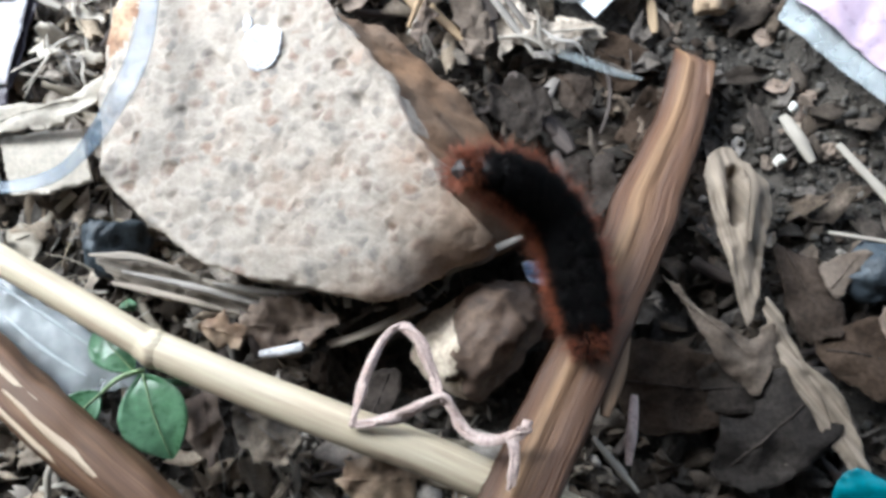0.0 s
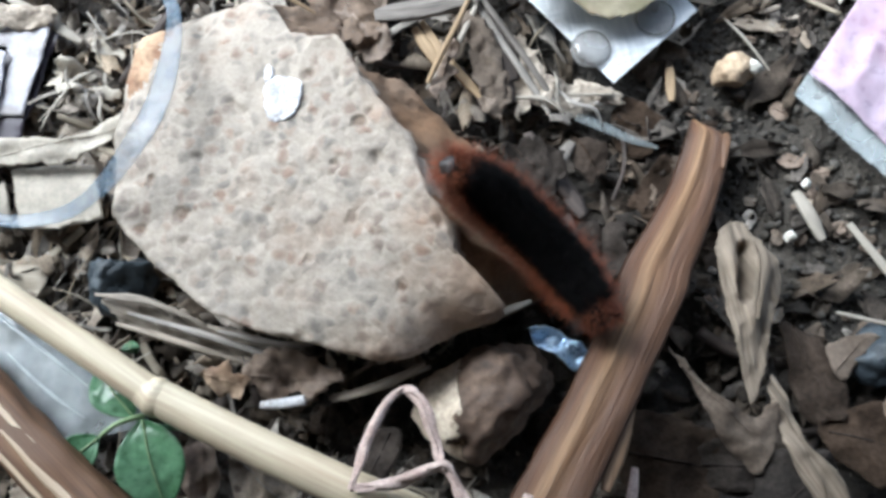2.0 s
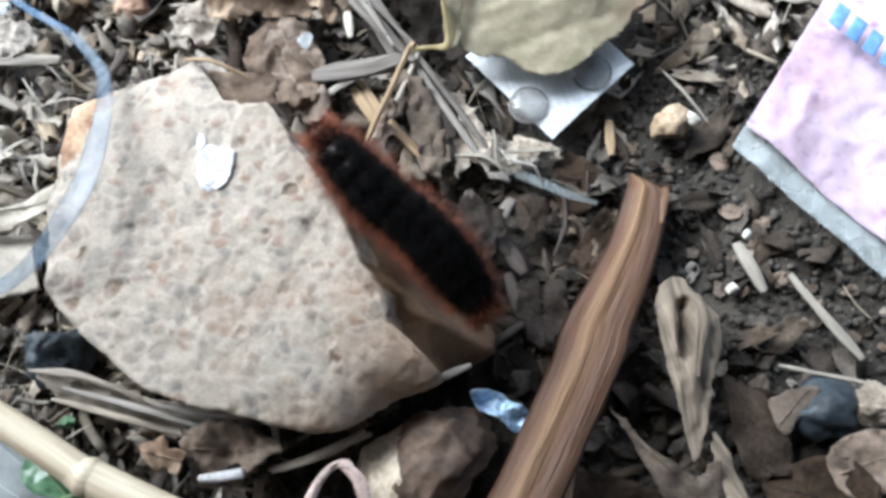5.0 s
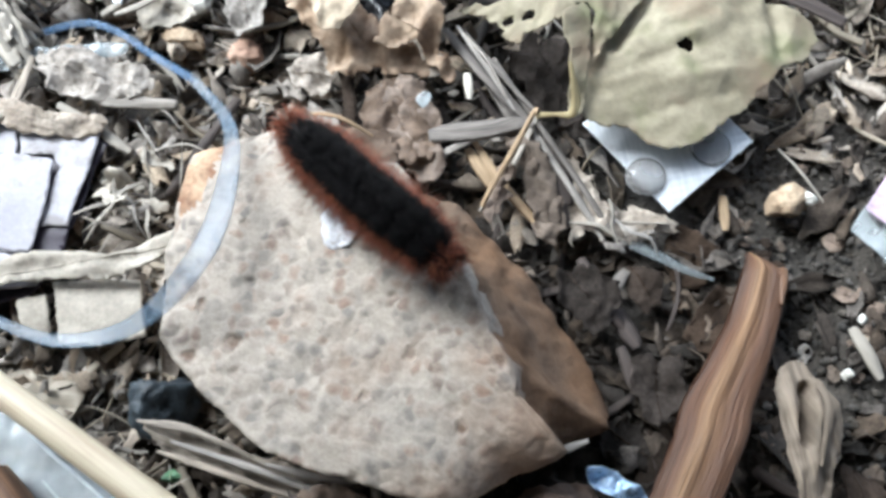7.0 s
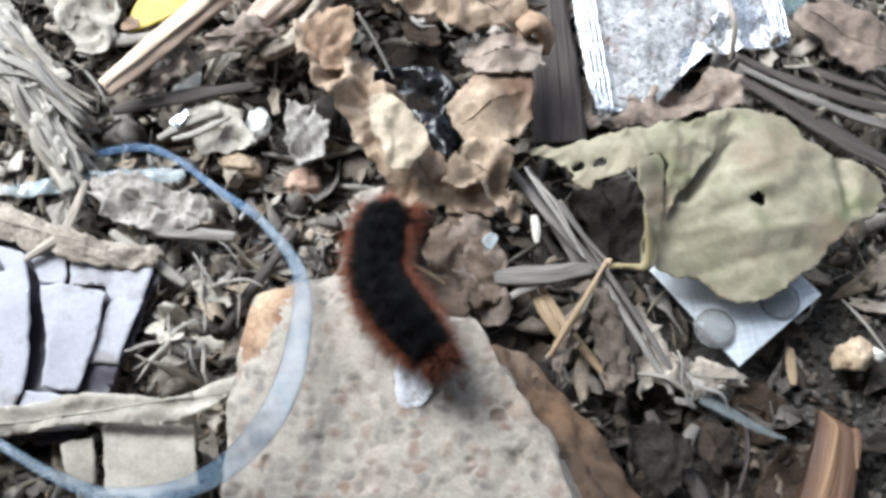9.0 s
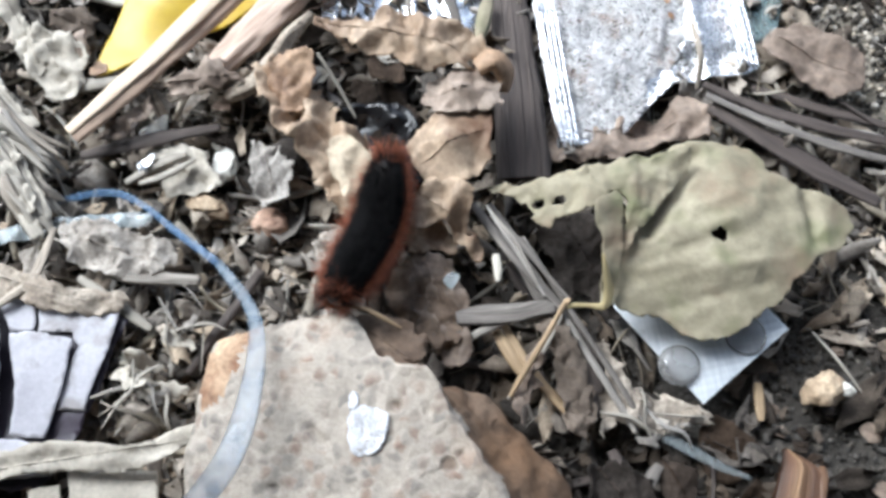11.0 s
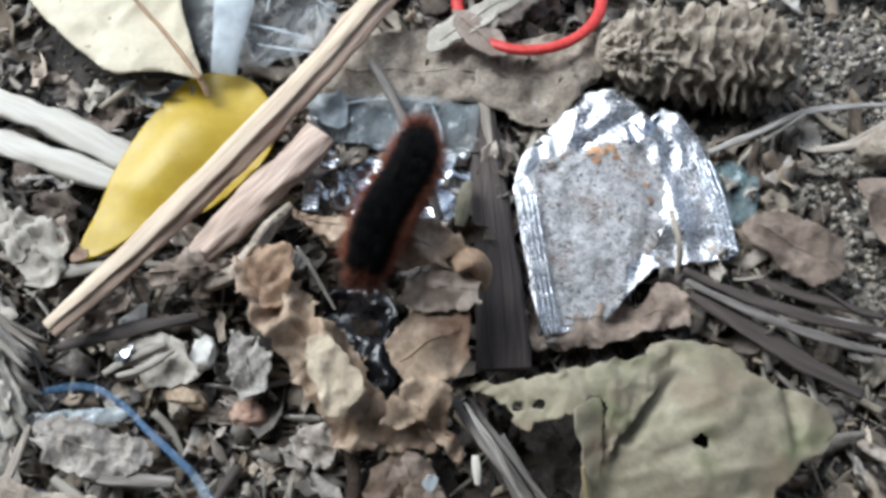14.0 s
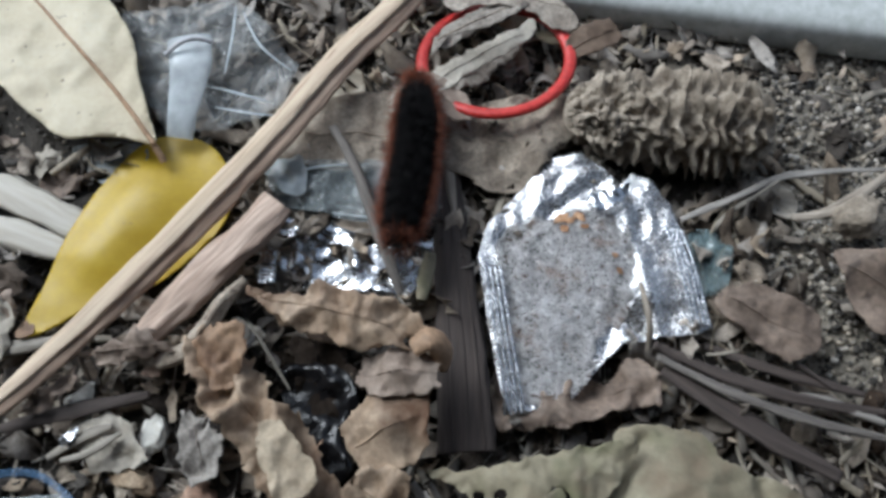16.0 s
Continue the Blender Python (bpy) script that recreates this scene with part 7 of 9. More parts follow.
def roots():
    p = thing("dry_root", "looped pinkish dry root fibre over a bamboo cane", "root")
    for k, line in enumerate(([(-0.0332, 0.0033, 0.0360), (-0.0313, 0.0102, 0.0370), (-0.0291, 0.0180, 0.0360), (-0.0250, 0.0248, 0.0340), (-0.0210, 0.0259, 0.0340), (-0.0169, 0.0208, 0.0340), (-0.0138, 0.0122, 0.0350), (-0.0123, 0.0089, 0.0370)],
                              [(-0.0330, 0.0033, 0.0360), (-0.0266, 0.0042, 0.0370), (-0.0203, 0.0062, 0.0370), (-0.0123, 0.0092, 0.0370), (-0.0087, 0.0033, 0.0370), (-0.0036, -0.0004, 0.0380), (0.0027, 0.0005, 0.0400), (0.0052, 0.0020, 0.0410)],
                              [(0.0027, 0.0005, 0.0400), (0.0036, -0.0046, 0.0410), (0.0026, -0.0105, 0.0400)],
                              [(0.0027, 0.0002, 0.0400), (0.0065, 0.0017, 0.0405), (0.0063, 0.0036, 0.0400)])):
        for twist in range(3):
            bent = [(q[0] + 0.0007 * math.sin(i * 2.1 + twist * 2.1), q[1] + 0.0007 * math.cos(i * 1.7 + twist * 2.1), q[2] + 0.0006 * math.sin(i * 2.7 + twist)) for i, q in enumerate(line)]
            part("fibre", loft(bent, [0.0004, 0.0009, 0.0005, 0.0008, 0.0004], None, 7, 60, 0, 1.0, 20 + k * 3 + twist), ROOT, p)


roots()




def pod_leaves():
    p = thing("curled_pod", "greyish-tan dried seed pod, hooded and split open", "seed pod")
    out = [(0.0670, 0.0284, 0.0080), (0.0655, 0.0341, 0.0090), (0.0637, 0.0413, 0.0095), (0.0613, 0.0517, 0.0100), (0.0591, 0.0623, 0.0100), (0.0588, 0.0717, 0.0100), (0.0618, 0.0767, 0.0105), (0.0657, 0.0777, 0.0110), (0.0687, 0.0743, 0.0120), (0.0723, 0.0704, 0.0120), (0.0756, 0.0655, 0.0110), (0.0760, 0.0597, 0.0100), (0.0739, 0.0535, 0.0095), (0.0720, 0.0460, 0.0090), (0.0698, 0.0342, 0.0085)]
    crest = [(0.0640, 0.0720, 0.0160), (0.0622, 0.0640, 0.0160), (0.0640, 0.0540, 0.0155), (0.0700, 0.0640, 0.0175), (0.0690, 0.0550, 0.0170), (0.0680, 0.0450, 0.0145), (0.0674, 0.0360, 0.0115)]
    cracks = [((0.0664, 0.0700), (0.0656, 0.0570), 0.0075, 0.0024), ((0.0690, 0.0660), (0.0672, 0.0470), -0.0014, 0.0016), ((0.0620, 0.0730), (0.0640, 0.0410), -0.0010, 0.0014), ((0.0735, 0.0620), (0.0690, 0.0380), 0.0012, 0.0016)]
    part("shell", sheet(out, out + crest, 0.0008, 0.0006, 0.0006, 0.0007, 150, 103, axis=-1.35, pleat=0.0002, pleat_scale=2300, creases=cracks), PODWOOD, p)
    part("curled_lip", loft([(0.0680, 0.0716, 0.0150), (0.0698, 0.0668, 0.0172), (0.0694, 0.0600, 0.0172), (0.0680, 0.0500, 0.0152)], [0.0004, 0.0012, 0.0014, 0.0003], [0.0006, 0.0010, 0.0005], 10, 50, 20, 0.5, 5, 0, 0.12, 4), PODWOOD, p, "curled lip of the split")
    leaf_scrap("curled_leaf", sheet([(0.0451, 0.0420, 0.0140), (0.0511, 0.0358, 0.0150), (0.0600, 0.0284, 0.0150), (0.0673, 0.0253, 0.0140), (0.0725, 0.0289, 0.0130), (0.0733, 0.0224, 0.0100), (0.0688, 0.0110, 0.0060), (0.0610, 0.0160, 0.0080), (0.0554, 0.0240, 0.0090), (0.0504, 0.0327, 0.0110)], None, 0.0013, 0.0005, 0.0008, 0.0026, 80, 101), PODLEAF, "folded triangular grey-tan dead leaf", "leaf")
    leaf_scrap("leaf_strip", sheet([(0.0723, 0.0361, 0.0080), (0.0757, 0.0320, 0.0100), (0.0802, 0.0185, 0.0120), (0.0880, 0.0107, 0.0120), (0.0937, -0.0080, 0.0100), (0.0919, -0.0122, 0.0080), (0.0856, -0.0025, 0.0090), (0.0790, 0.0101, 0.0090), (0.0733, 0.0233, 0.0080)], None, 0.0013, 0.0005, 0.0006, 0.0012, 80, 102, axis=-0.95, pleat=0.0005, pleat_scale=1900), PODWOOD, "long ribbed dry leaf strip", "leaf")
    g = "dark dead leaves"
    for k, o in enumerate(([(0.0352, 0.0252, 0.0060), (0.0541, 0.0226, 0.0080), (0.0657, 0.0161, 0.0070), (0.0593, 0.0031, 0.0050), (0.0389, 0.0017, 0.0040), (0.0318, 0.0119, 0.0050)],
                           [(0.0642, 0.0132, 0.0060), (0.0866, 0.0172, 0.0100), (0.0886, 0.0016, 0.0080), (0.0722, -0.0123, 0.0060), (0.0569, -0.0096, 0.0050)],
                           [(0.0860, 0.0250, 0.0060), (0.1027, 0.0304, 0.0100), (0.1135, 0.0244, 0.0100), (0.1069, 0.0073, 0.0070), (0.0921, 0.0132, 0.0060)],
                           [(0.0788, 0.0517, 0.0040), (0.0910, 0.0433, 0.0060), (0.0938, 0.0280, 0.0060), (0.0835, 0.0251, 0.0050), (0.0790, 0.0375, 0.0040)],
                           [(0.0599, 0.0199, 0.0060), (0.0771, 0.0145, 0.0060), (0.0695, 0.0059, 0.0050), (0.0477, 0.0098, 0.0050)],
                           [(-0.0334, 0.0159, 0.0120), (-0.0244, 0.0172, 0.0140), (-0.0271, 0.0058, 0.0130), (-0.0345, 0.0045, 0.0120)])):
        leaf_scrap("dead_leaf", sheet(o, None, 0.0018, 0.0005, 0.0012, 0.003, 60, 110 + k), BROWNLEAF, "dark brown dead leaf on the soil, also shade under leaves", "leaf", g)
    leaf_scrap("pale_scrap", sheet([(0.0897, 0.0457, 0.0060), (0.1023, 0.0481, 0.0090), (0.0958, 0.0398, 0.0080), (0.0920, 0.0356, 0.0060)], None, 0.0013, 0.0005, 0.0008, 0.001, 60, 120), PODLEAF, "small torn grey leaf scrap", "leaf")
    leaf_scrap("ochre_leaf", sheet([(0.1030, 0.0320, 0.0080), (0.1172, 0.0379, 0.0100), (0.1236, 0.0294, 0.0100), (0.1148, 0.0208, 0.0080), (0.1052, 0.0220, 0.0070)], None, 0.0016, 0.0005, 0.001, 0.002, 60, 121), MIDBROWN, "mottled ochre dead leaf", "leaf")
    chip = thing("wood_chip", "grey weathered frayed bark piece against the big stone", "wood")
    out = [(-0.1073, 0.0480, 0.0160), (-0.1004, 0.0493, 0.0180), (-0.0863, 0.0457, 0.0180), (-0.0711, 0.0416, 0.0170), (-0.0563, 0.0371, 0.0150), (-0.0421, 0.0314, 0.0100), (-0.0467, 0.0297, 0.0090), (-0.0603, 0.0312, 0.0100), (-0.0725, 0.0342, 0.0110), (-0.0882, 0.0379, 0.0110), (-0.0995, 0.0411, 0.0110)]
    part("body", sheet(out, out, 0.0011, 0.0012, 0.0014, 0.0012, 120, 127, axis=-0.3, pleat=0.0005, pleat_scale=1900), GREYWOOD, chip)
    for k, e in enumerate(([(-0.1080, 0.0492, 0.0180), (-0.0934, 0.0477, 0.0195), (-0.0766, 0.0421, 0.0185)], [(-0.0987, 0.0447, 0.0170), (-0.0783, 0.0400, 0.0175), (-0.0578, 0.0346, 0.0145), (-0.0420, 0.0329, 0.0110)], [(-0.1028, 0.0422, 0.0140), (-0.0837, 0.0377, 0.0145), (-0.0675, 0.0332, 0.0120)], [(-0.0733, 0.0406, 0.0190), (-0.0556, 0.0380, 0.0180), (-0.0456, 0.0394, 0.0170)], [(-0.0673, 0.0346, 0.0130), (-0.0524, 0.0305, 0.0110), (-0.0390, 0.0271, 0.0090)])):
        part("splinter", loft(e, [0.0004, 0.0011, 0.0009, 0.0002], [0.0005], 8, 40, 10, 0.4, 70 + k), GREYWOOD, chip)
    leaf_scrap("curled_leaf", sheet([(-0.0651, 0.0354, 0.0120), (-0.0528, 0.0354, 0.0160), (-0.0394, 0.0260, 0.0140), (-0.0486, 0.0233, 0.0120), (-0.0597, 0.0250, 0.0100)], None, 0.0014, 0.0005, 0.0012, 0.004, 90, 122), BROWNLEAF, "curled dark brown dead leaf", "leaf")
    leaf_scrap("leaf_strip", sheet([(-0.1834, 0.0846, 0.0120), (-0.1650, 0.0890, 0.0140), (-0.1433, 0.0939, 0.0170), (-0.1246, 0.0939, 0.0180), (-0.1129, 0.0985, 0.0190), (-0.1025, 0.1028, 0.0230), (-0.1014, 0.1010, 0.0220), (-0.1125, 0.0927, 0.0160), (-0.1244, 0.0876, 0.0140), (-0.1429, 0.0861, 0.0130), (-0.1647, 0.0813, 0.0100), (-0.1823, 0.0759, 0.0090)], None, 0.0014, 0.0005, 0.0007, 0.0011, 110, 125, axis=0.15, pleat=0.0004, pleat_scale=1300), LITTERLEAF, "long dry tan leaf strap leaning on the stone", "leaf")
    leaf_scrap("leaf_strip", sheet([(-0.2001, 0.1514, 0.0120), (-0.1761, 0.1441, 0.0150), (-0.1558, 0.1383, 0.0160), (-0.1381, 0.1379, 0.0140), (-0.1360, 0.1348, 0.0120), (-0.1393, 0.1318, 0.0110), (-0.1554, 0.1305, 0.0120), (-0.1753, 0.1344, 0.0110), (-0.1974, 0.1388, 0.0100)], None, 0.0012, 0.0005, 0.0014, 0.0014, 100, 126, axis=-0.3, pleat=0.0003, pleat_scale=1700), GREYLEAF, "broad dry grey leaf strap over a carton", "leaf")
    single("cane_chip", sheet([(-0.1417, 0.0862, 0.0100), (-0.1300, 0.0882, 0.0110), (-0.1173, 0.0886, 0.0110), (-0.1132, 0.0726, 0.0100), (-0.1249, 0.0697, 0.0100), (-0.1370, 0.0690, 0.0090)], None, 0.0016, 0.001, 0.0006, 0.0008, 90, 123, corners=True), LITTERLEAF, "flat pale piece of split cane", "cane")
    single("cane_chip", sheet([(-0.1525, 0.0810, 0.0090), (-0.1437, 0.0831, 0.0090), (-0.1405, 0.0715, 0.0080), (-0.1471, 0.0702, 0.0080)], None, 0.0016, 0.001, 0.0006, 0.0008, 90, 124, corners=True), LITTERLEAF, "flat pale piece of split cane", "cane")


pod_leaves()


HUSKWOOD = material("pale_husk", (0.30, 0.265, 0.215), (0.58, 0.53, 0.45), 0.8, 700, 2400, (0.03, 1, 1), "UV", 0.8, fleck=0.6)
GREYDARK = material("dark_grey_wood", (0.09, 0.078, 0.068), (0.26, 0.232, 0.205), 0.8, 800, 2600, (0.03, 1, 1), "UV", 0.8, fleck=0.8)


def long_straws():
    """Single stalks that stand out from the litter."""
    rows = (
        ([(-0.0074, 0.1462, 0.0140), (-0.0139, 0.1305, 0.0120), (-0.0230, 0.1168, 0.0080)], 0.0008, STRAW, "thin straw stalk"),
        ([(-0.0257, 0.1391, 0.0080), (-0.0166, 0.1260, 0.0080), (-0.0029, 0.1114, 0.0060)], 0.0014, OCHRESTRAW, "pale flat straw"),
        ([(-0.0362, 0.1324, 0.0100), (-0.0252, 0.1388, 0.0120), (-0.0084, 0.1435, 0.0110)], 0.0016, GREYWOOD, "curved grey stalk"),
        ([(-0.0093, 0.1423, 0.0090), (-0.0031, 0.1311, 0.0090), (0.0021, 0.1137, 0.0070)], 0.0026, DARKWOOD, "dark flat strip of bark"),
        ([(-0.0263, 0.1658, 0.0120), (-0.0118, 0.1464, 0.0120), (0.0020, 0.1269, 0.0100), (0.0138, 0.1102, 0.0070)], 0.0011, GREYWOOD, "long grey fibrous stalk"),
        ([(-0.0216, 0.1645, 0.0140), (-0.0074, 0.1439, 0.0130), (0.0070, 0.1251, 0.0100), (0.0187, 0.1085, 0.0070)], 0.0010, GREYDARK, "long dark grey fibrous stalk"),
        ([(-0.0303, 0.1711, 0.0100), (-0.0154, 0.1475, 0.0100), (-0.0032, 0.1297, 0.0080)], 0.0016, GREYDARK, "long dark grey fibrous stalk"),
        ([(-0.0700, 0.1706, 0.0080), (-0.0649, 0.1526, 0.0080), (-0.0618, 0.1323, 0.0100)], 0.0022, BROWNLEAF, "brown flat stalk behind the stone"),
        ([(0.0994, 0.0810, 0.0030), (0.1073, 0.0694, 0.0040), (0.1172, 0.0569, 0.0030)], 0.0014, STRAW, "straight pale straw on the soil"),
        ([(0.0853, 0.0905, 0.0020), (0.0884, 0.0835, 0.0030), (0.0922, 0.0762, 0.0020)], 0.0020, STRAW, "short pale straw on the soil"),
        ([(0.0934, 0.0549, 0.0040), (0.1035, 0.0526, 0.0050), (0.1174, 0.0502, 0.0040)], 0.0007, STRAW, "thin straw stalk"),
        ([(0.0668, 0.1450, 0.0040), (0.0726, 0.1364, 0.0060), (0.0793, 0.1281, 0.0040)], 0.0005, STRAW, "thin straw stalk"),
        ([(0.0499, 0.1285, 0.0030), (0.0503, 0.1174, 0.0030)], 0.0016, OCHRESTRAW, "short ochre stalk piece"),
        ([(0.0186, 0.0796, 0.0060), (0.0240, 0.0666, 0.0060)], 0.002, DARKWOOD, "dark flat strip of bark"),
        ([(0.0160, 0.0926, 0.0040), (0.0236, 0.0802, 0.0040)], 0.0022, DARKWOOD, "short dark flat stick"),
        ([(0.0073, 0.1053, 0.0040), (0.0142, 0.0918, 0.0060), (0.0198, 0.0854, 0.0040)], 0.002, DARKWOOD, "short dark flat stick"),
        ([(0.0203, 0.1022, 0.0060), (0.0141, 0.0913, 0.0070)], 0.0018, GREYDARK, "short dark flat stick"),
        ([(-0.0045, 0.0453, 0.0140), (0.0015, 0.0493, 0.0160), (0.0084, 0.0523, 0.0160)], 0.0009, GREYWOOD, "thin grey twig by the stone"),
        ([(-0.0123, 0.0437, 0.0100), (-0.0015, 0.0479, 0.0140), (0.0045, 0.0507, 0.0160)], 0.0009, GREYWOOD, "thin grey twig by the stone"),
        ([(-0.0516, 0.0233, 0.0120), (-0.0335, 0.0274, 0.0140), (-0.0188, 0.0348, 0.0140)], 0.0012, GREYWOOD, "long grey twig below the stone"),
        ([(-0.0408, 0.0250, 0.0100), (-0.0278, 0.0305, 0.0130), (-0.0175, 0.0344, 0.0120)], 0.0010, GREYWOOD, "long grey twig below the stone"),
        ([(-0.0684, 0.0392, 0.0120), (-0.0653, 0.0307, 0.0130), (-0.0630, 0.0219, 0.0110)], 0.0013, DARKWOOD, "dark flat strip of bark"),
        ([(0.0361, 0.0109, 0.0100), (0.0347, 0.0030, 0.0120), (0.0338, -0.0067, 0.0100)], 0.0014, ROOT, "short knotted pale twig"),
        ([(0.0246, 0.0002, 0.0120), (0.0300, -0.0066, 0.0120), (0.0356, -0.0135, 0.0100)], 0.0009, STRAW, "thin straw stalk"),
        ([(-0.1536, 0.1510, 0.0100), (-0.1405, 0.1445, 0.0120), (-0.1160, 0.1432, 0.0120)], 0.0024, GREYWOOD, "pale broken hollow stalk"),
        ([(-0.1530, 0.1422, 0.0100), (-0.1407, 0.1355, 0.0100), (-0.1281, 0.1284, 0.0090)], 0.0016, STRAW, "pale split straw"),
        ([(-0.1409, 0.1737, 0.0120), (-0.1321, 0.1765, 0.0140), (-0.1246, 0.1830, 0.0130)], 0.0010, STRAW, "thin straw stalk"),
        ([(-0.1746, 0.1304, 0.0120), (-0.1651, 0.1403, 0.0130), (-0.1628, 0.1565, 0.0130)], 0.0016, GREYWOOD, "grey stalk"),
        ([(-0.2268, 0.2703, 0.0230), (-0.1898, 0.2615, 0.0210), (-0.1598, 0.2507, 0.0175), (-0.1459, 0.2467, 0.0140)], 0.0056, PALECANE, "pale split cane leaf"),
        ([(-0.2243, 0.2595, 0.0210), (-0.1903, 0.2476, 0.0200), (-0.1597, 0.2408, 0.0165), (-0.1482, 0.2378, 0.0130)], 0.0048, PALECANE, "pale split cane leaf"),
        ([(-0.0394, 0.1382, 0.0120), (-0.0264, 0.1404, 0.0130), (-0.0111, 0.1435, 0.0140)], 0.0030, GREYDARK, "flat dark grey bark strip"),
        ([(-0.0372, 0.1751, 0.0120), (-0.0260, 0.1609, 0.0140), (-0.0086, 0.1421, 0.0140)], 0.0018, GREYDARK, "long dark grey fibrous stalk"),
        ([(-0.0320, 0.1752, 0.0130), (-0.0228, 0.1627, 0.0150), (-0.0071, 0.1453, 0.0150)], 0.0009, GREYDARK, "long dark grey fibrous stalk"),
        ([(-0.0276, 0.1367, 0.0080), (-0.0222, 0.1291, 0.0080), (-0.0159, 0.1220, 0.0060)], 0.0018, OCHRESTRAW, "pale flat straw"),
        ([(-0.0064, 0.1399, 0.0100), (-0.0013, 0.1306, 0.0100), (0.0024, 0.1202, 0.0080)], 0.0034, DARKWOOD, "dark flat strip of bark"),
        ([(-0.0713, 0.1339, 0.0300), (-0.0633, 0.1329, 0.0310), (-0.0537, 0.1297, 0.0270)], 0.0006, OCHRESTRAW, "thin pale curved fibre"),
        ([(0.0311, 0.2183, 0.0180), (0.0304, 0.2257, 0.0250), (0.0279, 0.2374, 0.0260)], 0.0010, GREYWOOD, "short grey twig over a foil packet"),
        ([(0.0336, 0.2216, 0.0160), (0.0520, 0.2139, 0.0160), (0.0743, 0.2078, 0.0160), (0.1027, 0.2053, 0.0140)], 0.0020, DARKWOOD, "dark grey fibrous stalk"),
        ([(0.0343, 0.2176, 0.0160), (0.0534, 0.2090, 0.0160), (0.0776, 0.2017, 0.0150), (0.1021, 0.1980, 0.0130)], 0.0016, GREYDARK, "dark grey fibrous stalk"),
        ([(0.0365, 0.2147, 0.0140), (0.0520, 0.2049, 0.0140), (0.0690, 0.1951, 0.0130), (0.0878, 0.1862, 0.0110)], 0.0034, DARKWOOD, "dark fibrous stalk"),
        ([(0.0497, 0.2230, 0.0140), (0.0703, 0.2160, 0.0150), (0.0965, 0.2107, 0.0140)], 0.0018, DARKWOOD, "dark fibrous stalk"),
        ([(0.0554, 0.2373, 0.0160), (0.0702, 0.2231, 0.0170), (0.0874, 0.2114, 0.0150)], 0.0010, DARKWOOD, "thin dark twig"),
        ([(0.0425, 0.2626, 0.0220), (0.0595, 0.2705, 0.0250), (0.0782, 0.2799, 0.0260), (0.1090, 0.2837, 0.0270)], 0.0013, GREYWOOD, "long grey stalk behind a foil packet"),
        ([(0.0529, 0.2602, 0.0200), (0.0598, 0.2675, 0.0230), (0.0743, 0.2774, 0.0260)], 0.0009, STRAW, "thin straw stalk"),
        ([(0.0773, 0.2651, 0.0240), (0.0912, 0.2681, 0.0260), (0.1146, 0.2856, 0.0280)], 0.0018, GREYWOOD, "long grey stalk"),
        ([(0.0910, 0.2363, 0.0200), (0.1040, 0.2368, 0.0210), (0.1181, 0.2369, 0.0210)], 0.0020, GREYWOOD, "flat grey stick"),
        ([(0.0763, 0.2091, 0.0140), (0.0889, 0.2062, 0.0150), (0.1016, 0.2023, 0.0140)], 0.0016, GREYWOOD, "flat grey stick"),
        ([(-0.0735, 0.2864, 0.0290), (-0.0633, 0.2695, 0.0285), (-0.0546, 0.2497, 0.0285), (-0.0485, 0.2358, 0.0280), (-0.0449, 0.2283, 0.0260)], 0.0018, GREYDARK, "long dark grey stalk over a silver wrapper"),
        ([(-0.0331, 0.1719, 0.0190), (-0.0279, 0.1637, 0.0200), (-0.0206, 0.1535, 0.0195), (-0.0146, 0.1446, 0.0185)], 0.0006, GREYWOOD, "thin pale split fibre"),
        ([(-0.0310, 0.1690, 0.0195), (-0.0240, 0.1600, 0.0210), (-0.0170, 0.1480, 0.0195)], 0.0005, GREYWOOD, "thin pale split fibre"),
        ([(-0.0292, 0.1574, 0.0165), (-0.0286, 0.1535, 0.0165), (-0.0280, 0.1493, 0.0155)], 0.0013, PALECANE, "short whitish stalk piece"),
        ([(-0.0880, 0.2138, 0.0300), (-0.0815, 0.2059, 0.0260), (-0.0752, 0.1978, 0.0200)], 0.0006, STRAW, "thin straw stalk"),
        ([(-0.1462, 0.1747, 0.0100), (-0.1367, 0.1809, 0.0120), (-0.1282, 0.1850, 0.0120)], 0.0016, STRAW, "pale split straw"),
        ([(-0.1614, 0.1817, 0.0120), (-0.1450, 0.1870, 0.0130), (-0.1190, 0.1951, 0.0130)], 0.0024, DARKWOOD, "dark flat strip of bark"),
        ([(-0.0372, 0.2440, 0.0235), (-0.0378, 0.2370, 0.0240), (-0.0390, 0.2280, 0.0230)], 0.0022, OLIVELEAF, "short yellowish stalk"),
        ([(-0.1759, 0.2043, 0.0120), (-0.1647, 0.2063, 0.0140), (-0.1528, 0.2090, 0.0140)], 0.0026, STRAW, "pale split straw"),
    )
    for k, (line, w, mat, label) in enumerate(rows):
        flat = 0.55 if w < 0.0012 else (0.35 if w < 0.0029 else 0.12)
        single("straw" if mat in (STRAW, OCHRESTRAW) else "twig", loft(line, [w * 0.7, w, w * 1.05, w * 0.6], [w * flat * 0.8, w * flat], 8, 34, 0, 0.42, 30 + k, 0.2, 0.06 if w > 0.0015 else 0, 5), mat, label + " on the litter", "straw" if mat in (STRAW, OCHRESTRAW) else "twig", "loose stalks")


long_straws()


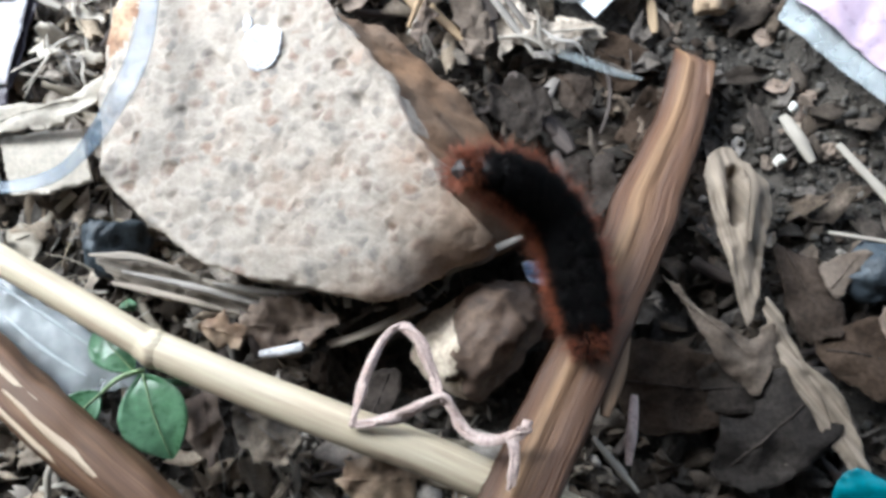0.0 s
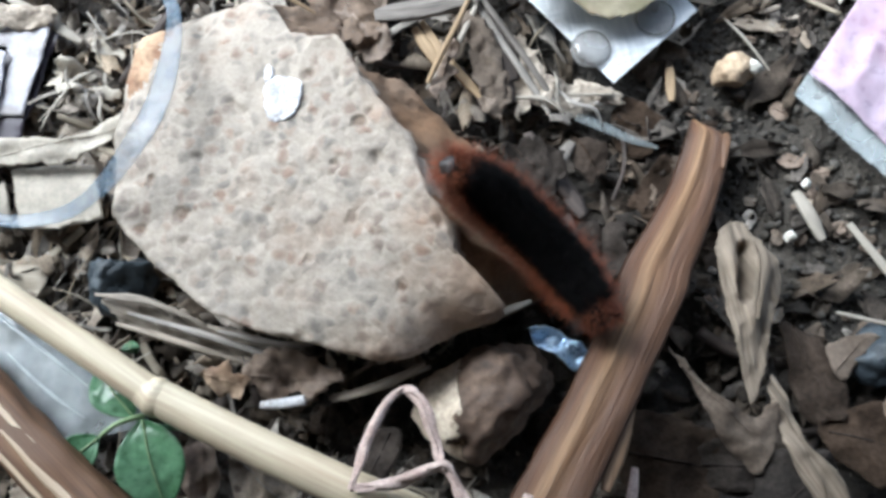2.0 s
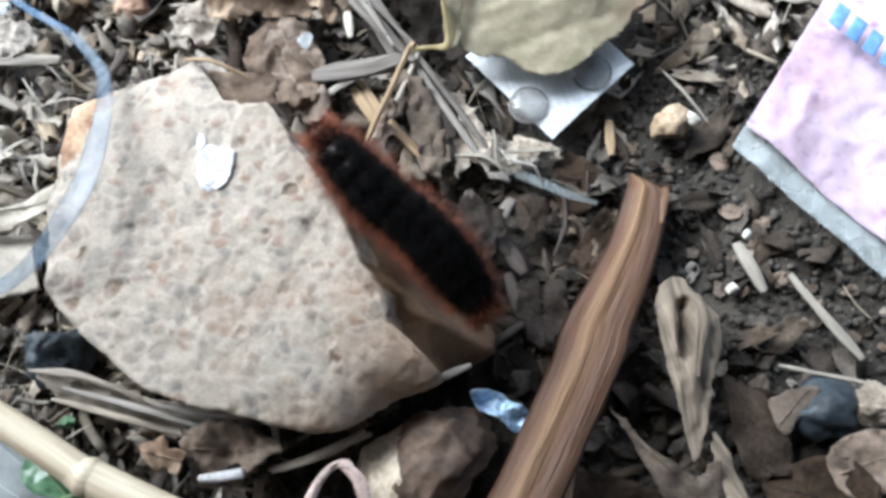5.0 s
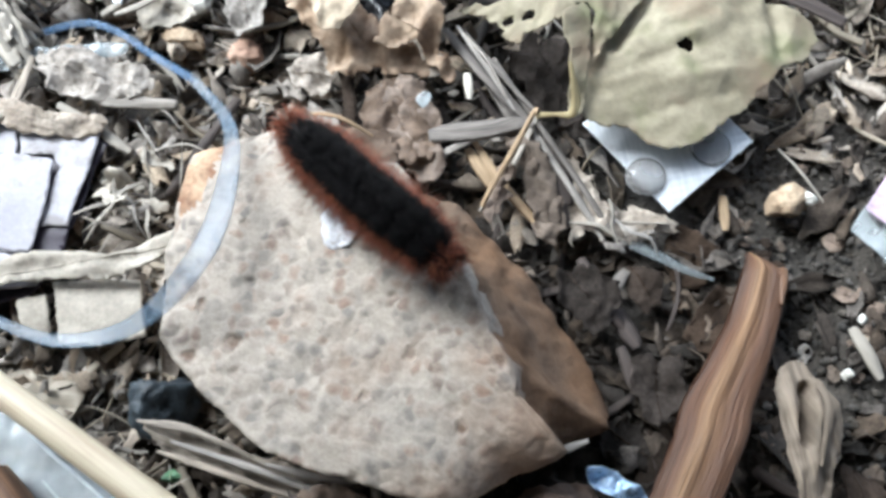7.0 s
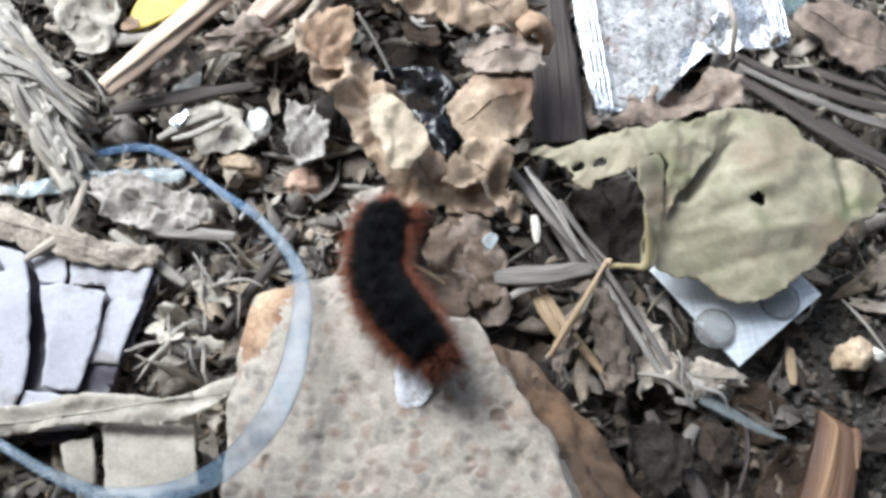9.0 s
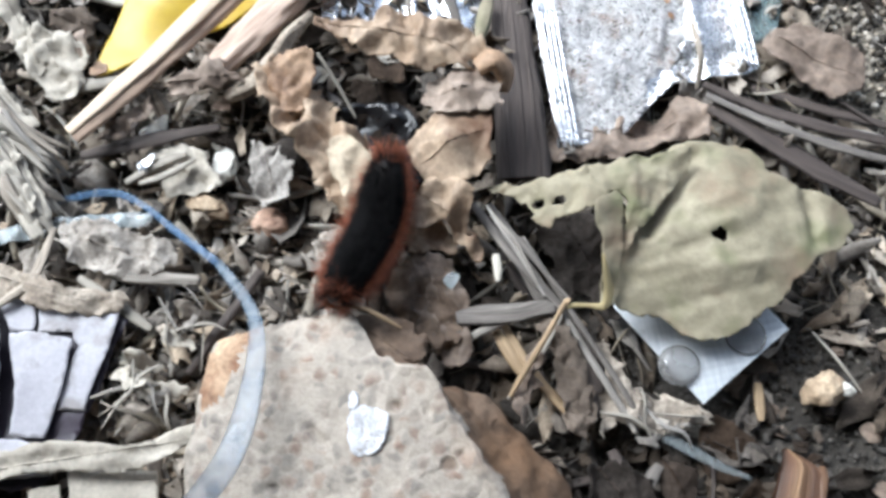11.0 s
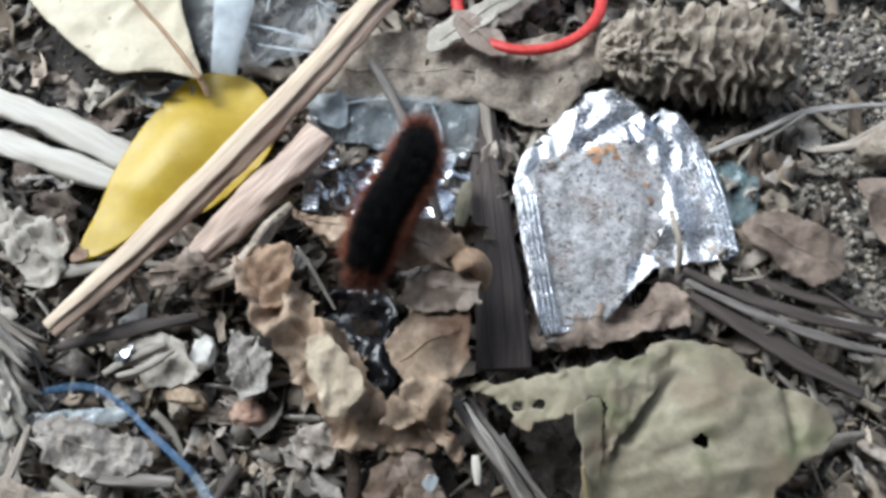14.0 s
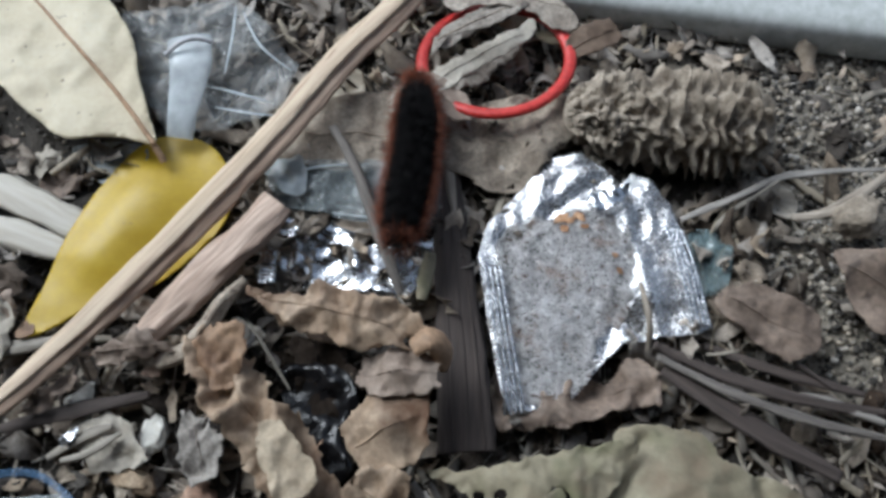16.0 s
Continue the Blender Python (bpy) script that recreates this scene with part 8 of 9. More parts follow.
def fibre_husks():
    """Pale frayed husks: bundles of flat strands."""
    rnd = random.Random(41)
    for start, end, spread, count, lift, label in (
            ((-0.2153, 0.2131, 0.0180), (-0.1695, 0.1751, 0.0100), 0.011, 16, 0.003, "pale frayed grey husk of dry fibres"),
            ((-0.1839, 0.1783, 0.0140), (-0.1627, 0.1602, 0.0090), 0.005, 7, 0.002, "small frayed tan husk on the litter"),
            ((-0.2060, 0.2016, 0.0180), (-0.1701, 0.1735, 0.0160), 0.012, 14, 0.003, "pale frayed grey husk of dry fibres"),
            ((-0.1837, 0.1777, 0.0170), (-0.1610, 0.1501, 0.0110), 0.006, 8, 0.002, "small frayed tan husk on the litter"),
            ((-0.1244, 0.1418, 0.0100), (-0.1136, 0.1202, 0.0080), 0.008, 12, 0.003, "tangle of dry grey leaf fibres"),
            ((-0.1339, 0.1206, 0.0100), (-0.1171, 0.0990, 0.0080), 0.009, 14, 0.004, "tangle of dry grey leaf fibres"),
            ((-0.0915, 0.2184, 0.0140), (-0.1044, 0.2029, 0.0120), 0.006, 6, 0.003, "small frayed tan husk on the litter"),
            ((0.0071, 0.1196, 0.0080), (0.0288, 0.1107, 0.0060), 0.006, 9, 0.003, "tangle of dry grey leaf fibres")):
        husk = thing("husk", label, "husk")
        a, b = Vector(start), Vector(end)
        side = (b - a).cross(Vector((0, 0, 1))).normalized()
        if "tangle" not in label:
            for k, (q0, q1, off) in enumerate(((-0.05, 0.72, -0.45), (0.02, 0.85, 0.4), (0.1, 0.66, 0.0))):
                edge_in = [a + (b - a) * (q0 + (q1 - q0) * j / 5) + side * spread * (off - 0.55 * (1 - 0.5 * j / 5) + rnd.uniform(-0.1, 0.1)) for j in range(6)]
                edge_out = [a + (b - a) * (q0 + (q1 - q0) * j / 5) + side * spread * (off + 0.55 * (1 - 0.5 * j / 5) + rnd.uniform(-0.1, 0.1)) for j in range(6)]
                out = [(p.x, p.y, p.z + 0.0008 * k + lift * 0.6) for p in edge_in + edge_out[::-1]]
                part("torn_blade", sheet(out, None, 0.0012, 0.0004, 0.0014, 0.0010, 120, 330 + k, axis=math.atan2(b.y - a.y, b.x - a.x), pleat=0.0004, pleat_scale=2600), HUSKWOOD, husk, "fibrous flat husk")
        for k in range(5 if "tangle" in label else 0):
            c = a + (b - a) * rnd.uniform(0.1, 0.9) + side * rnd.gauss(0, spread * 0.6)
            r, turn, tilt, tall = rnd.uniform(0.4, 0.9) * spread, rnd.uniform(0, 6.3), rnd.gauss(0, 0.35), rnd.uniform(0, 1) * lift
            out = [(c.x + r * rnd.uniform(0.5, 1.2) * (math.cos(j * 0.79) * math.cos(turn) - 0.5 * math.sin(j * 0.79) * math.sin(turn)), c.y + r * rnd.uniform(0.5, 1.2) * (math.cos(j * 0.79) * math.sin(turn) + 0.5 * math.sin(j * 0.79) * math.cos(turn))) for j in range(8)]
            part("torn_blade", sheet(out, lambda x, y: c.z + tall + tilt * (x - c.x) - tilt * (y - c.y), 0.0011, 0.0003, 0.0022, 0.0026, 130, 300 + k), rnd.choice((GREYLEAF, LITTERLEAF, GREYLEAF)), husk)
        for k in range(count // 2 if "tangle" in label else count):
            o1, o2 = rnd.uniform(-1, 1) * spread * 0.7, rnd.uniform(-1, 1) * spread
            line = [tuple(a + (b - a) * q + side * (o1 + (o2 - o1) * q + rnd.gauss(0, spread * 0.12)) + Vector((0, 0, lift * math.sin(math.pi * q) + rnd.uniform(-0.4, 0.6) * lift))) for q in (rnd.uniform(-0.1, 0.15), 0.35, 0.65, rnd.uniform(0.8, 1.08))]
            if "tangle" in label:
                far = Vector((rnd.gauss(0, 0.6), rnd.gauss(0, 0.6), rnd.uniform(0.0, 0.25))) * spread
                turn = Matrix.Rotation(rnd.gauss(0, 0.7), 3, "Z")
                centre = (a + b) / 2
                line = [tuple(centre + far + turn @ (Vector(q) - centre) * 0.75) for q in line]
            w = rnd.uniform(0.0002, 0.0009) if "tangle" in label else rnd.uniform(0.0005, 0.0028)
            part("strand", loft(line, [w * 0.5, w, w * 0.9, w * 0.2], [w * 0.16 + 0.0001], 6, 12, rnd.uniform(-40, 40), 0.3, k), GREYWOOD if rnd.random() < 0.4 else STRAW, husk)


fibre_husks()


# ---- loose litter that nobody could count ----
def soil_zone(x, y):
    """How bare the soil is at a place: 1 bare, 0 covered by litter."""
    bare = smooth(0.042, 0.062, x) * smooth(0.03, 0.06, y) * (1 - smooth(0.14, 0.17, y))
    bare = max(bare, smooth(0.055, 0.085, x) * smooth(0.19, 0.22, y))
    return bare


def shaded_zone(x, y):
    """Where dark litter stands in for shade: hollows beside the stone, the low corner."""
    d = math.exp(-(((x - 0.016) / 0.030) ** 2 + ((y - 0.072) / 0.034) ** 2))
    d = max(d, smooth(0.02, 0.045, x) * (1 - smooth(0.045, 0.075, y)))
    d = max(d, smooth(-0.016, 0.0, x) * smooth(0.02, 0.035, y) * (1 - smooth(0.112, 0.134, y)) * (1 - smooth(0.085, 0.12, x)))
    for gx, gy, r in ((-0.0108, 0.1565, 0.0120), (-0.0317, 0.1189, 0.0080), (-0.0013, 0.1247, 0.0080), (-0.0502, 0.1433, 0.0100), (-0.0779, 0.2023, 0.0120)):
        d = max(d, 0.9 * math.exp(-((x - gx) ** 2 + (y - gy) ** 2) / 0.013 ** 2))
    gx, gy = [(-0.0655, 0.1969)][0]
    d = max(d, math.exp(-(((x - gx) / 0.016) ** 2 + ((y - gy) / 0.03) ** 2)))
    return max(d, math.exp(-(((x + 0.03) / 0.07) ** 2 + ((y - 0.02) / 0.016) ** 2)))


CLEAR = [(*c, r) for c, r in (((-0.1087, 0.2488, 0.0200), 0.008), ((-0.1158, 0.2404, 0.0200), 0.008), ((-0.1086, 0.2607, 0.0200), 0.008), ((-0.1198, 0.2352, 0.0200), 0.008), ((-0.1760, 0.2571, 0.0200), 0.009), ((-0.1929, 0.2678, 0.0200), 0.009), ((-0.1617, 0.2399, 0.0200), 0.009), ((-0.1906, 0.2467, 0.0200), 0.008), ((-0.1660, 0.2520, 0.0200), 0.009), ((-0.1750, 0.2440, 0.0200), 0.008), ((-0.1500, 0.2430, 0.0200), 0.010), ((-0.1300, 0.2840, 0.0200), 0.012), ((-0.1390, 0.2790, 0.0200), 0.010), ((-0.1570, 0.2330, 0.0200), 0.009), ((-0.1580, 0.2230, 0.0200), 0.008), ((-0.1240, 0.2720, 0.0200), 0.016), ((-0.1120, 0.2600, 0.0200), 0.012), ((-0.1320, 0.2760, 0.0250), 0.008), ((-0.0660, 0.2660, 0.0220), 0.013), ((-0.0490, 0.2660, 0.0220), 0.013), ((-0.0840, 0.2670, 0.0220), 0.010), ((-0.1383, 0.2473, 0.0180), 0.024), ((-0.1468, 0.2303, 0.0180), 0.014), ((-0.1279, 0.2676, 0.0180), 0.016), ((0.0148, 0.2442, 0.0180), 0.027), ((0.0029, 0.2177, 0.0150), 0.016), ((0.0373, 0.2390, 0.0200), 0.015), ((0.0035, 0.2694, 0.0200), 0.014), ((0.0330, 0.1646, 0.0300), 0.03), ((-0.1708, 0.3055, 0.0300), 0.032), ((0.1116, 0.1164, 0.0100), 0.02), ((0.0338, 0.1306, 0.0100), 0.014), ((0.0827, 0.3116, 0.0300), 0.014), ((0.0417, 0.3016, 0.0300), 0.03))]


def kept_clear(x, y, margin=0.0):
    """True on the large leaves and packets, on which nothing loose lies."""
    return any(math.hypot(x - cx, y - cy) < r + margin for cx, cy, _, r in CLEAR)


def spot(rnd):
    return rnd.uniform(-0.27, 0.20), rnd.uniform(-0.07, 0.42)


def flake(rnd, x, y, z, size):
    """A small curled scrap of leaf."""
    n, m = 4, 3
    turn, lean, roll_ = rnd.uniform(0, 6.3), rnd.gauss(0, 0.35), rnd.gauss(0, 0.35)
    long_, wide_ = size * rnd.uniform(0.8, 1.6), size * rnd.uniform(0.35, 0.8)
    bend, cup = rnd.gauss(0, 0.35) * long_, rnd.gauss(0, 0.4) * wide_
    rot = Euler((lean, roll_, turn)).to_matrix()
    verts = []
    for i in range(n + 1):
        u = i / n * 2 - 1
        w = wide_ * (1 - 0.5 * abs(u) ** 3) * rnd.uniform(0.55, 1.25)
        for j in range(m + 1):
            s = j / m * 2 - 1
            verts.append(Vector((x, y, z)) + rot @ Vector((u * long_ / 2 + (rnd.uniform(-0.2, 0.2) * long_ if i in (0, n) else 0), s * w / 2 * rnd.uniform(0.85, 1.1), bend * u * u * 0.5 + cup * s * s * 0.5 + rnd.gauss(0, size * 0.03))))
    faces = []
    for i in range(n):
        for j in range(m):
            q = i * (m + 1) + j
            faces.append((q, q + 1, q + m + 2, q + m + 1))
    return thicken(verts, faces, [(0, 0)] * len(verts), 0.0003)


def stalk(rnd, x, y, z, long_, w, flat):
    a, lean, bow = rnd.uniform(0, 6.3), rnd.gauss(0, 0.14), rnd.gauss(0, 0.07) * long_
    d = Vector((math.cos(a) * math.cos(lean), math.sin(a) * math.cos(lean), math.sin(lean)))
    s = Vector((-d.y, d.x, 0))
    c = Vector((x, y, z))
    line = [tuple(c + d * (long_ * (k / 3 - 0.5)) + s * (bow * math.sin(math.pi * k / 3)) + Vector((0, 0, rnd.gauss(0, w * 0.4)))) for k in range(4)]
    return loft(line, [w * rnd.uniform(0.4, 1), w, w * rnd.uniform(0.3, 1)], [w * flat], 6, 7, rnd.uniform(-40, 40), 0.2, rnd.random() * 50)


def crumb(rnd, x, y, z, r):
    base = ((-1, -1, -1), (1, -1, -1), (1, 1, -1), (-1, 1, -1), (-1, -1, 1), (1, -1, 1), (1, 1, 1), (-1, 1, 1), (0, 0, 1.5), (0, 0, -1.4), (1.5, 0, 0), (-1.5, 0, 0), (0, 1.5, 0), (0, -1.5, 0))
    faces = ((4, 5, 8), (5, 6, 8), (6, 7, 8), (7, 4, 8), (1, 0, 9), (2, 1, 9), (3, 2, 9), (0, 3, 9), (1, 2, 10), (2, 6, 10), (6, 5, 10), (5, 1, 10),
             (3, 0, 11), (0, 4, 11), (4, 7, 11), (7, 3, 11), (2, 3, 12), (3, 7, 12), (7, 6, 12), (6, 2, 12), (0, 1, 13), (1, 5, 13), (5, 4, 13), (4, 0, 13))
    rot = Euler((rnd.uniform(0, 6), rnd.uniform(0, 6), rnd.uniform(0, 6))).to_matrix()
    size = Vector((r * rnd.uniform(0.6, 1.2), r * rnd.uniform(0.6, 1.2), r * rnd.uniform(0.5, 0.9))) * 0.62
    verts = [Vector((x, y, z)) + rot @ Vector([q * s * rnd.uniform(0.75, 1.2) for q, s in zip(p, size)]) for p in base]
    return verts, list(faces)


def build_litter():
    rnd = random.Random(17)
    scraps, dark, stalks, crumbs, dry = [], [], [], [], []
    while len(dry) < 13000:
        x, y = spot(rnd)
        if rnd.random() < smooth(0.16, 0.24, y) * (0.08 + 0.92 * soil_zone(x, y)):
            r = rnd.choice((0.0003, 0.0004, 0.0006, 0.0009, 0.0013)) * rnd.uniform(0.7, 1.4)
            dry.append(crumb(rnd, x, y, ground_height(x, y) + r * 0.35, r))
    while len(crumbs) < 19000:
        x, y = spot(rnd)
        if rnd.random() < 0.15 + 0.85 * soil_zone(x, y):
            r = rnd.choice((0.0004, 0.0005, 0.0007, 0.0010, 0.0015)) * rnd.uniform(0.7, 1.4)
            crumbs.append(crumb(rnd, x, y, ground_height(x, y) + r * 0.3, r))
    while len(scraps) < 6800:
        x, y = spot(rnd)
        if rnd.random() < 1 - 0.9 * soil_zone(x, y) and 0.7 * rnd.random() > shaded_zone(x, y) and not kept_clear(x, y):
            scraps.append(flake(rnd, x, y, ground_height(x, y) + rnd.uniform(0.0005, 0.0065), rnd.choice((0.002, 0.003, 0.005, 0.008, 0.012)) * rnd.uniform(0.7, 1.3)))
    # dark scraps lie everywhere, thicker in the zone to paint its shade
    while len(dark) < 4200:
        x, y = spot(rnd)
        if rnd.random() < (1 - 0.75 * soil_zone(x, y)) * (0.45 + 0.55 * shaded_zone(x, y)) and not kept_clear(x, y):
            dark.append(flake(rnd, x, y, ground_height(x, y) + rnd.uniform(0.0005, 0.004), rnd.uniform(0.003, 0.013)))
    while len(stalks) < 3000:
        x, y = spot(rnd)
        if rnd.random() < 1 - 0.85 * soil_zone(x, y) and 0.5 * rnd.random() > shaded_zone(x, y) and not kept_clear(x, y):
            w = rnd.choice((0.00015, 0.0002, 0.0003, 0.0004, 0.0007, 0.0014))
            stalks.append(stalk(rnd, x, y, ground_height(x, y) + rnd.uniform(0.001, 0.006), rnd.uniform(0.006, 0.026), w, rnd.uniform(0.2, 0.55)))
    for name, shapes, mat, label in (("dry_crumbs", dry, DRYCRUMB, "loose pale crumbs of dry soil"), ("soil_crumbs", crumbs, CRUMB, "loose crumbs of dark soil and grit"), ("leaf_scraps", scraps, LITTER, "grey-tan scraps of dry leaves on the soil"),
                                     ("dark_leaf_scraps", dark, LITTER_DARK, "dark scraps of leaves on the soil, thicker where shade falls"), ("loose_straw", stalks, STRAW, "short dry straws and fibres on the soil")):
        single(name, joined(shapes), mat, label, "litter", kind="stuff")


build_litter()


def scattered_scraps():
    """Larger scraps that can be told apart, each a thing of its own."""
    rnd = random.Random(29)
    kinds = ((GREYLEAF, "grey-tan torn dead leaf scrap on the litter"), (GREYLEAF, "grey-tan torn dead leaf scrap on the litter"), (BROWNLEAF, "dark brown torn dead leaf scrap on the litter"), (STRAW, "pale tan torn dead leaf scrap on the litter"))
    made = 0
    while made < 170:
        x, y = spot(rnd)
        if rnd.random() > 1 - 0.985 * soil_zone(x, y) or kept_clear(x, y, 0.008):
            continue
        made += 1
        # inside the zone the darkest leaf colour serves as shade
        mat, label = kinds[2] if 0.6 * rnd.random() < shaded_zone(x, y) else rnd.choice(kinds)
        r, turn, long_ = rnd.uniform(0.005, 0.0105), rnd.uniform(0, 6.3), rnd.uniform(1.0, 2.2)
        out = []
        for k in range(9):
            a = 2 * math.pi * k / 9
            q = r * rnd.uniform(0.65, 1.15)
            dx, dy = q * math.cos(a) * math.sqrt(long_), q * math.sin(a) / math.sqrt(long_)
            out.append((x + dx * math.cos(turn) - dy * math.sin(turn), y + dx * math.sin(turn) + dy * math.cos(turn)))
        gx, gy, cup = rnd.gauss(0, 0.16), rnd.gauss(0, 0.16), rnd.gauss(0, 18)
        base = ground_height(x, y) + rnd.uniform(0.003, 0.0065)
        leaf_scrap("leaf_scrap", sheet(out, lambda u, v: base + gx * (u - x) + gy * (v - y) + cup * ((u - x) * math.cos(turn + 1.57) + (v - y) * math.sin(turn + 1.57)) ** 2, 0.0018, 0.0004, 0.0012, 0.0022, 110, made), mat, label, "leaf", "torn leaf scraps")
    made = 0
    while made < 130:
        x, y = spot(rnd)
        if rnd.random() > 1 - 0.8 * soil_zone(x, y) or kept_clear(x, y, 0.012):
            continue
        made += 1
        w = rnd.choice((0.0007, 0.001, 0.0014, 0.002))
        mat, label = rnd.choice(((GREYWOOD, "grey weathered twig piece lying on litter"), (STRAW, "pale dry straw piece lying on litter"), (DARKWOOD, "dark flat bark strip lying on litter"), (GREYWOOD, "grey weathered twig piece lying on litter")))
        # dark bark likewise, to keep the zone looking shaded
        if 0.6 * rnd.random() < shaded_zone(x, y):
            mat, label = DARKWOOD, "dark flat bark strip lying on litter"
        single("twig", stalk(rnd, x, y, ground_height(x, y) + rnd.uniform(0.003, 0.007), rnd.uniform(0.012, 0.042), w, rnd.uniform(0.3, 0.8)), mat, label, "twig", "loose stalks")
    made = 0
    soil_kinds = ((MIDBROWN, "small brown leaf flake on bare soil"), (GREYLEAF, "small grey leaf flake on bare soil"), (PODLEAF, "small dark leaf flake on bare soil"), (PODLEAF, "small dark leaf flake on bare soil"), (BROWNLEAF, "small damp dark leaf flake on bare soil"))
    while made < 110:
        x, y = rnd.uniform(0.03, 0.135), rnd.uniform(0.03, 0.20)
        if soil_zone(x, y) < 0.5 or kept_clear(x, y, 0.004):
            continue
        made += 1
        mat, label = rnd.choice(soil_kinds)
        r = rnd.uniform(0.0014, 0.0036)
        out = [(x + r * rnd.uniform(0.6, 1.2) * math.cos(k * math.pi / 3.5), y + r * rnd.uniform(0.5, 1.1) * math.sin(k * math.pi / 3.5)) for k in range(7)]
        gx, gy = rnd.gauss(0, 0.25), rnd.gauss(0, 0.25)
        base = ground_height(x, y) + rnd.uniform(0.0012, 0.0026)
        leaf_scrap("leaf_flake", sheet(out, lambda u, v: base + gx * (u - x) + gy * (v - y), 0.0010, 0.0004, 0.0008, 0.0010, 160, 300 + made), mat, label, "leaf", "soil flakes")


scattered_scraps()


# ---- the caterpillar ----
SEGMENTS = 12


def hairs(rnd, count, rust, ends, fat):
    """Hair of one body ring, in its own space: x ahead, z up."""
    verts, faces = [], []
    for _ in range(count):
        if rust and not ends:
            a = math.copysign(rnd.uniform(1.2, 2.5), rnd.random() - 0.5)
        else:
            a = rnd.uniform(-math.pi, math.pi) if rust else rnd.uniform(-1.75, 1.75)
        x = rnd.gauss(0, 0.0014)
        d = Vector((rnd.gauss(0.0, 0.42) + (ends * rnd.uniform(0.2, 1.0)), math.sin(a), math.cos(a))).normalized()
        root = Vector((x, math.sin(a) * 0.0045 * fat, math.cos(a) * 0.0044 * fat))
        long_ = (rnd.triangular(0.0030, 0.0092, 0.0050) if rust else rnd.uniform(0.0016, 0.0043)) * (0.55 + 0.45 * fat)
        bend = Vector((rnd.gauss(0, 0.3), rnd.gauss(0, 0.3), rnd.gauss(-0.05, 0.25)))
        mid = root + d * long_ * 0.55
        tip = mid + (d + bend).normalized() * long_ * 0.45
        thin = 0.000055 if rust else 0.00007
        s = d.cross(Vector((0.3, 0.5, 0.8))).normalized() * thin
        q = d.cross(s).normalized() * thin
        k = len(verts)
        verts += [root + s, root - s * 0.5 + q, root - s * 0.5 - q, mid + s * 0.8, mid - s * 0.4 + q * 0.8, mid - s * 0.4 - q * 0.8, tip]
        for i in range(3):
            j = (i + 1) % 3
            faces += [(k + i, k + j, k + 3 + j, k + 3 + i), (k + 3 + i, k + 3 + j, k + 6)]
    return verts, faces


def build_caterpillar():
    rnd = random.Random(5)
    body = thing("caterpillar", "furry black caterpillar with rust-red side and end hairs", "caterpillar")
    rings = []
    for n in range(SEGMENTS):
        u = n / (SEGMENTS - 1)
        fat = {0: 0.56, 1: 0.76, 2: 0.92, SEGMENTS - 3: 0.94, SEGMENTS - 2: 0.8, SEGMENTS - 1: 0.54}.get(n, 1.0)
        verts, faces = [], []
        for i in range(11):
            s = i / 10 * 2 - 1
            r = 0.0052 * fat * math.sqrt(max(0.0, 1 - abs(s) ** 2.4)) + 0.0002
            for k in range(18):
                a = 2 * math.pi * k / 18
                verts.append((s * 0.0034, r * math.sin(a), r * math.cos(a) * 0.92))
        for i in range(10):
            for k in range(18):
                j = (k + 1) % 18
                faces.append((i * 18 + k, i * 18 + j, (i + 1) * 18 + j, (i + 1) * 18 + k))
        ring = part("body_ring", (verts, faces), SKIN, body)
        end = 1 if n == 0 else (-1 if n == SEGMENTS - 1 else 0)
        many = (160, 700, 1300)[n] if n < 3 else 1700
        part("black_hair", hairs(rnd, many, False, 0.6 * end, fat), BLACKHAIR, ring, "dense short black bristles")
        part("rust_hair", hairs(rnd, (760, 700, 700)[n] if n < 3 else 680, True, end, fat), RUSTHAIR, ring, "longer rust-red bristles")
        if n == 0:
            part("head", pebble((0.0024, 0, -0.0010), (0.0012, 0.0014, 0.0012), 3, 3, 0.05, 0), SKIN, ring, "small dark shiny head")
        rings.append(ring)
    return body, rings


def shade_blockers():
    """Dark unseen blocks, added behind, beside and above the camera to shade the ground."""
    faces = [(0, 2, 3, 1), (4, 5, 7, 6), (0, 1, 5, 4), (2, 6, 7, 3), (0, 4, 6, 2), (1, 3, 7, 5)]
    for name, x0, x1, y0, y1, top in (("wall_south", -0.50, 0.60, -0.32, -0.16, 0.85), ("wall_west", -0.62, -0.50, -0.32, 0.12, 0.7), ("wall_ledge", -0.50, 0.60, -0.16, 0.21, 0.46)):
        # the overhead block is added for a falloff of skylight towards the camera
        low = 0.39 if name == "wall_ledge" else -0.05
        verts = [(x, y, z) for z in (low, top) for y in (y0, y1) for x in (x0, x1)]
        single(name, (verts, faces), SOIL, "unseen dark block added to shade the ground", "wall", kind="structure")


shade_blockers()


CATERPILLAR, RINGS = build_caterpillar()


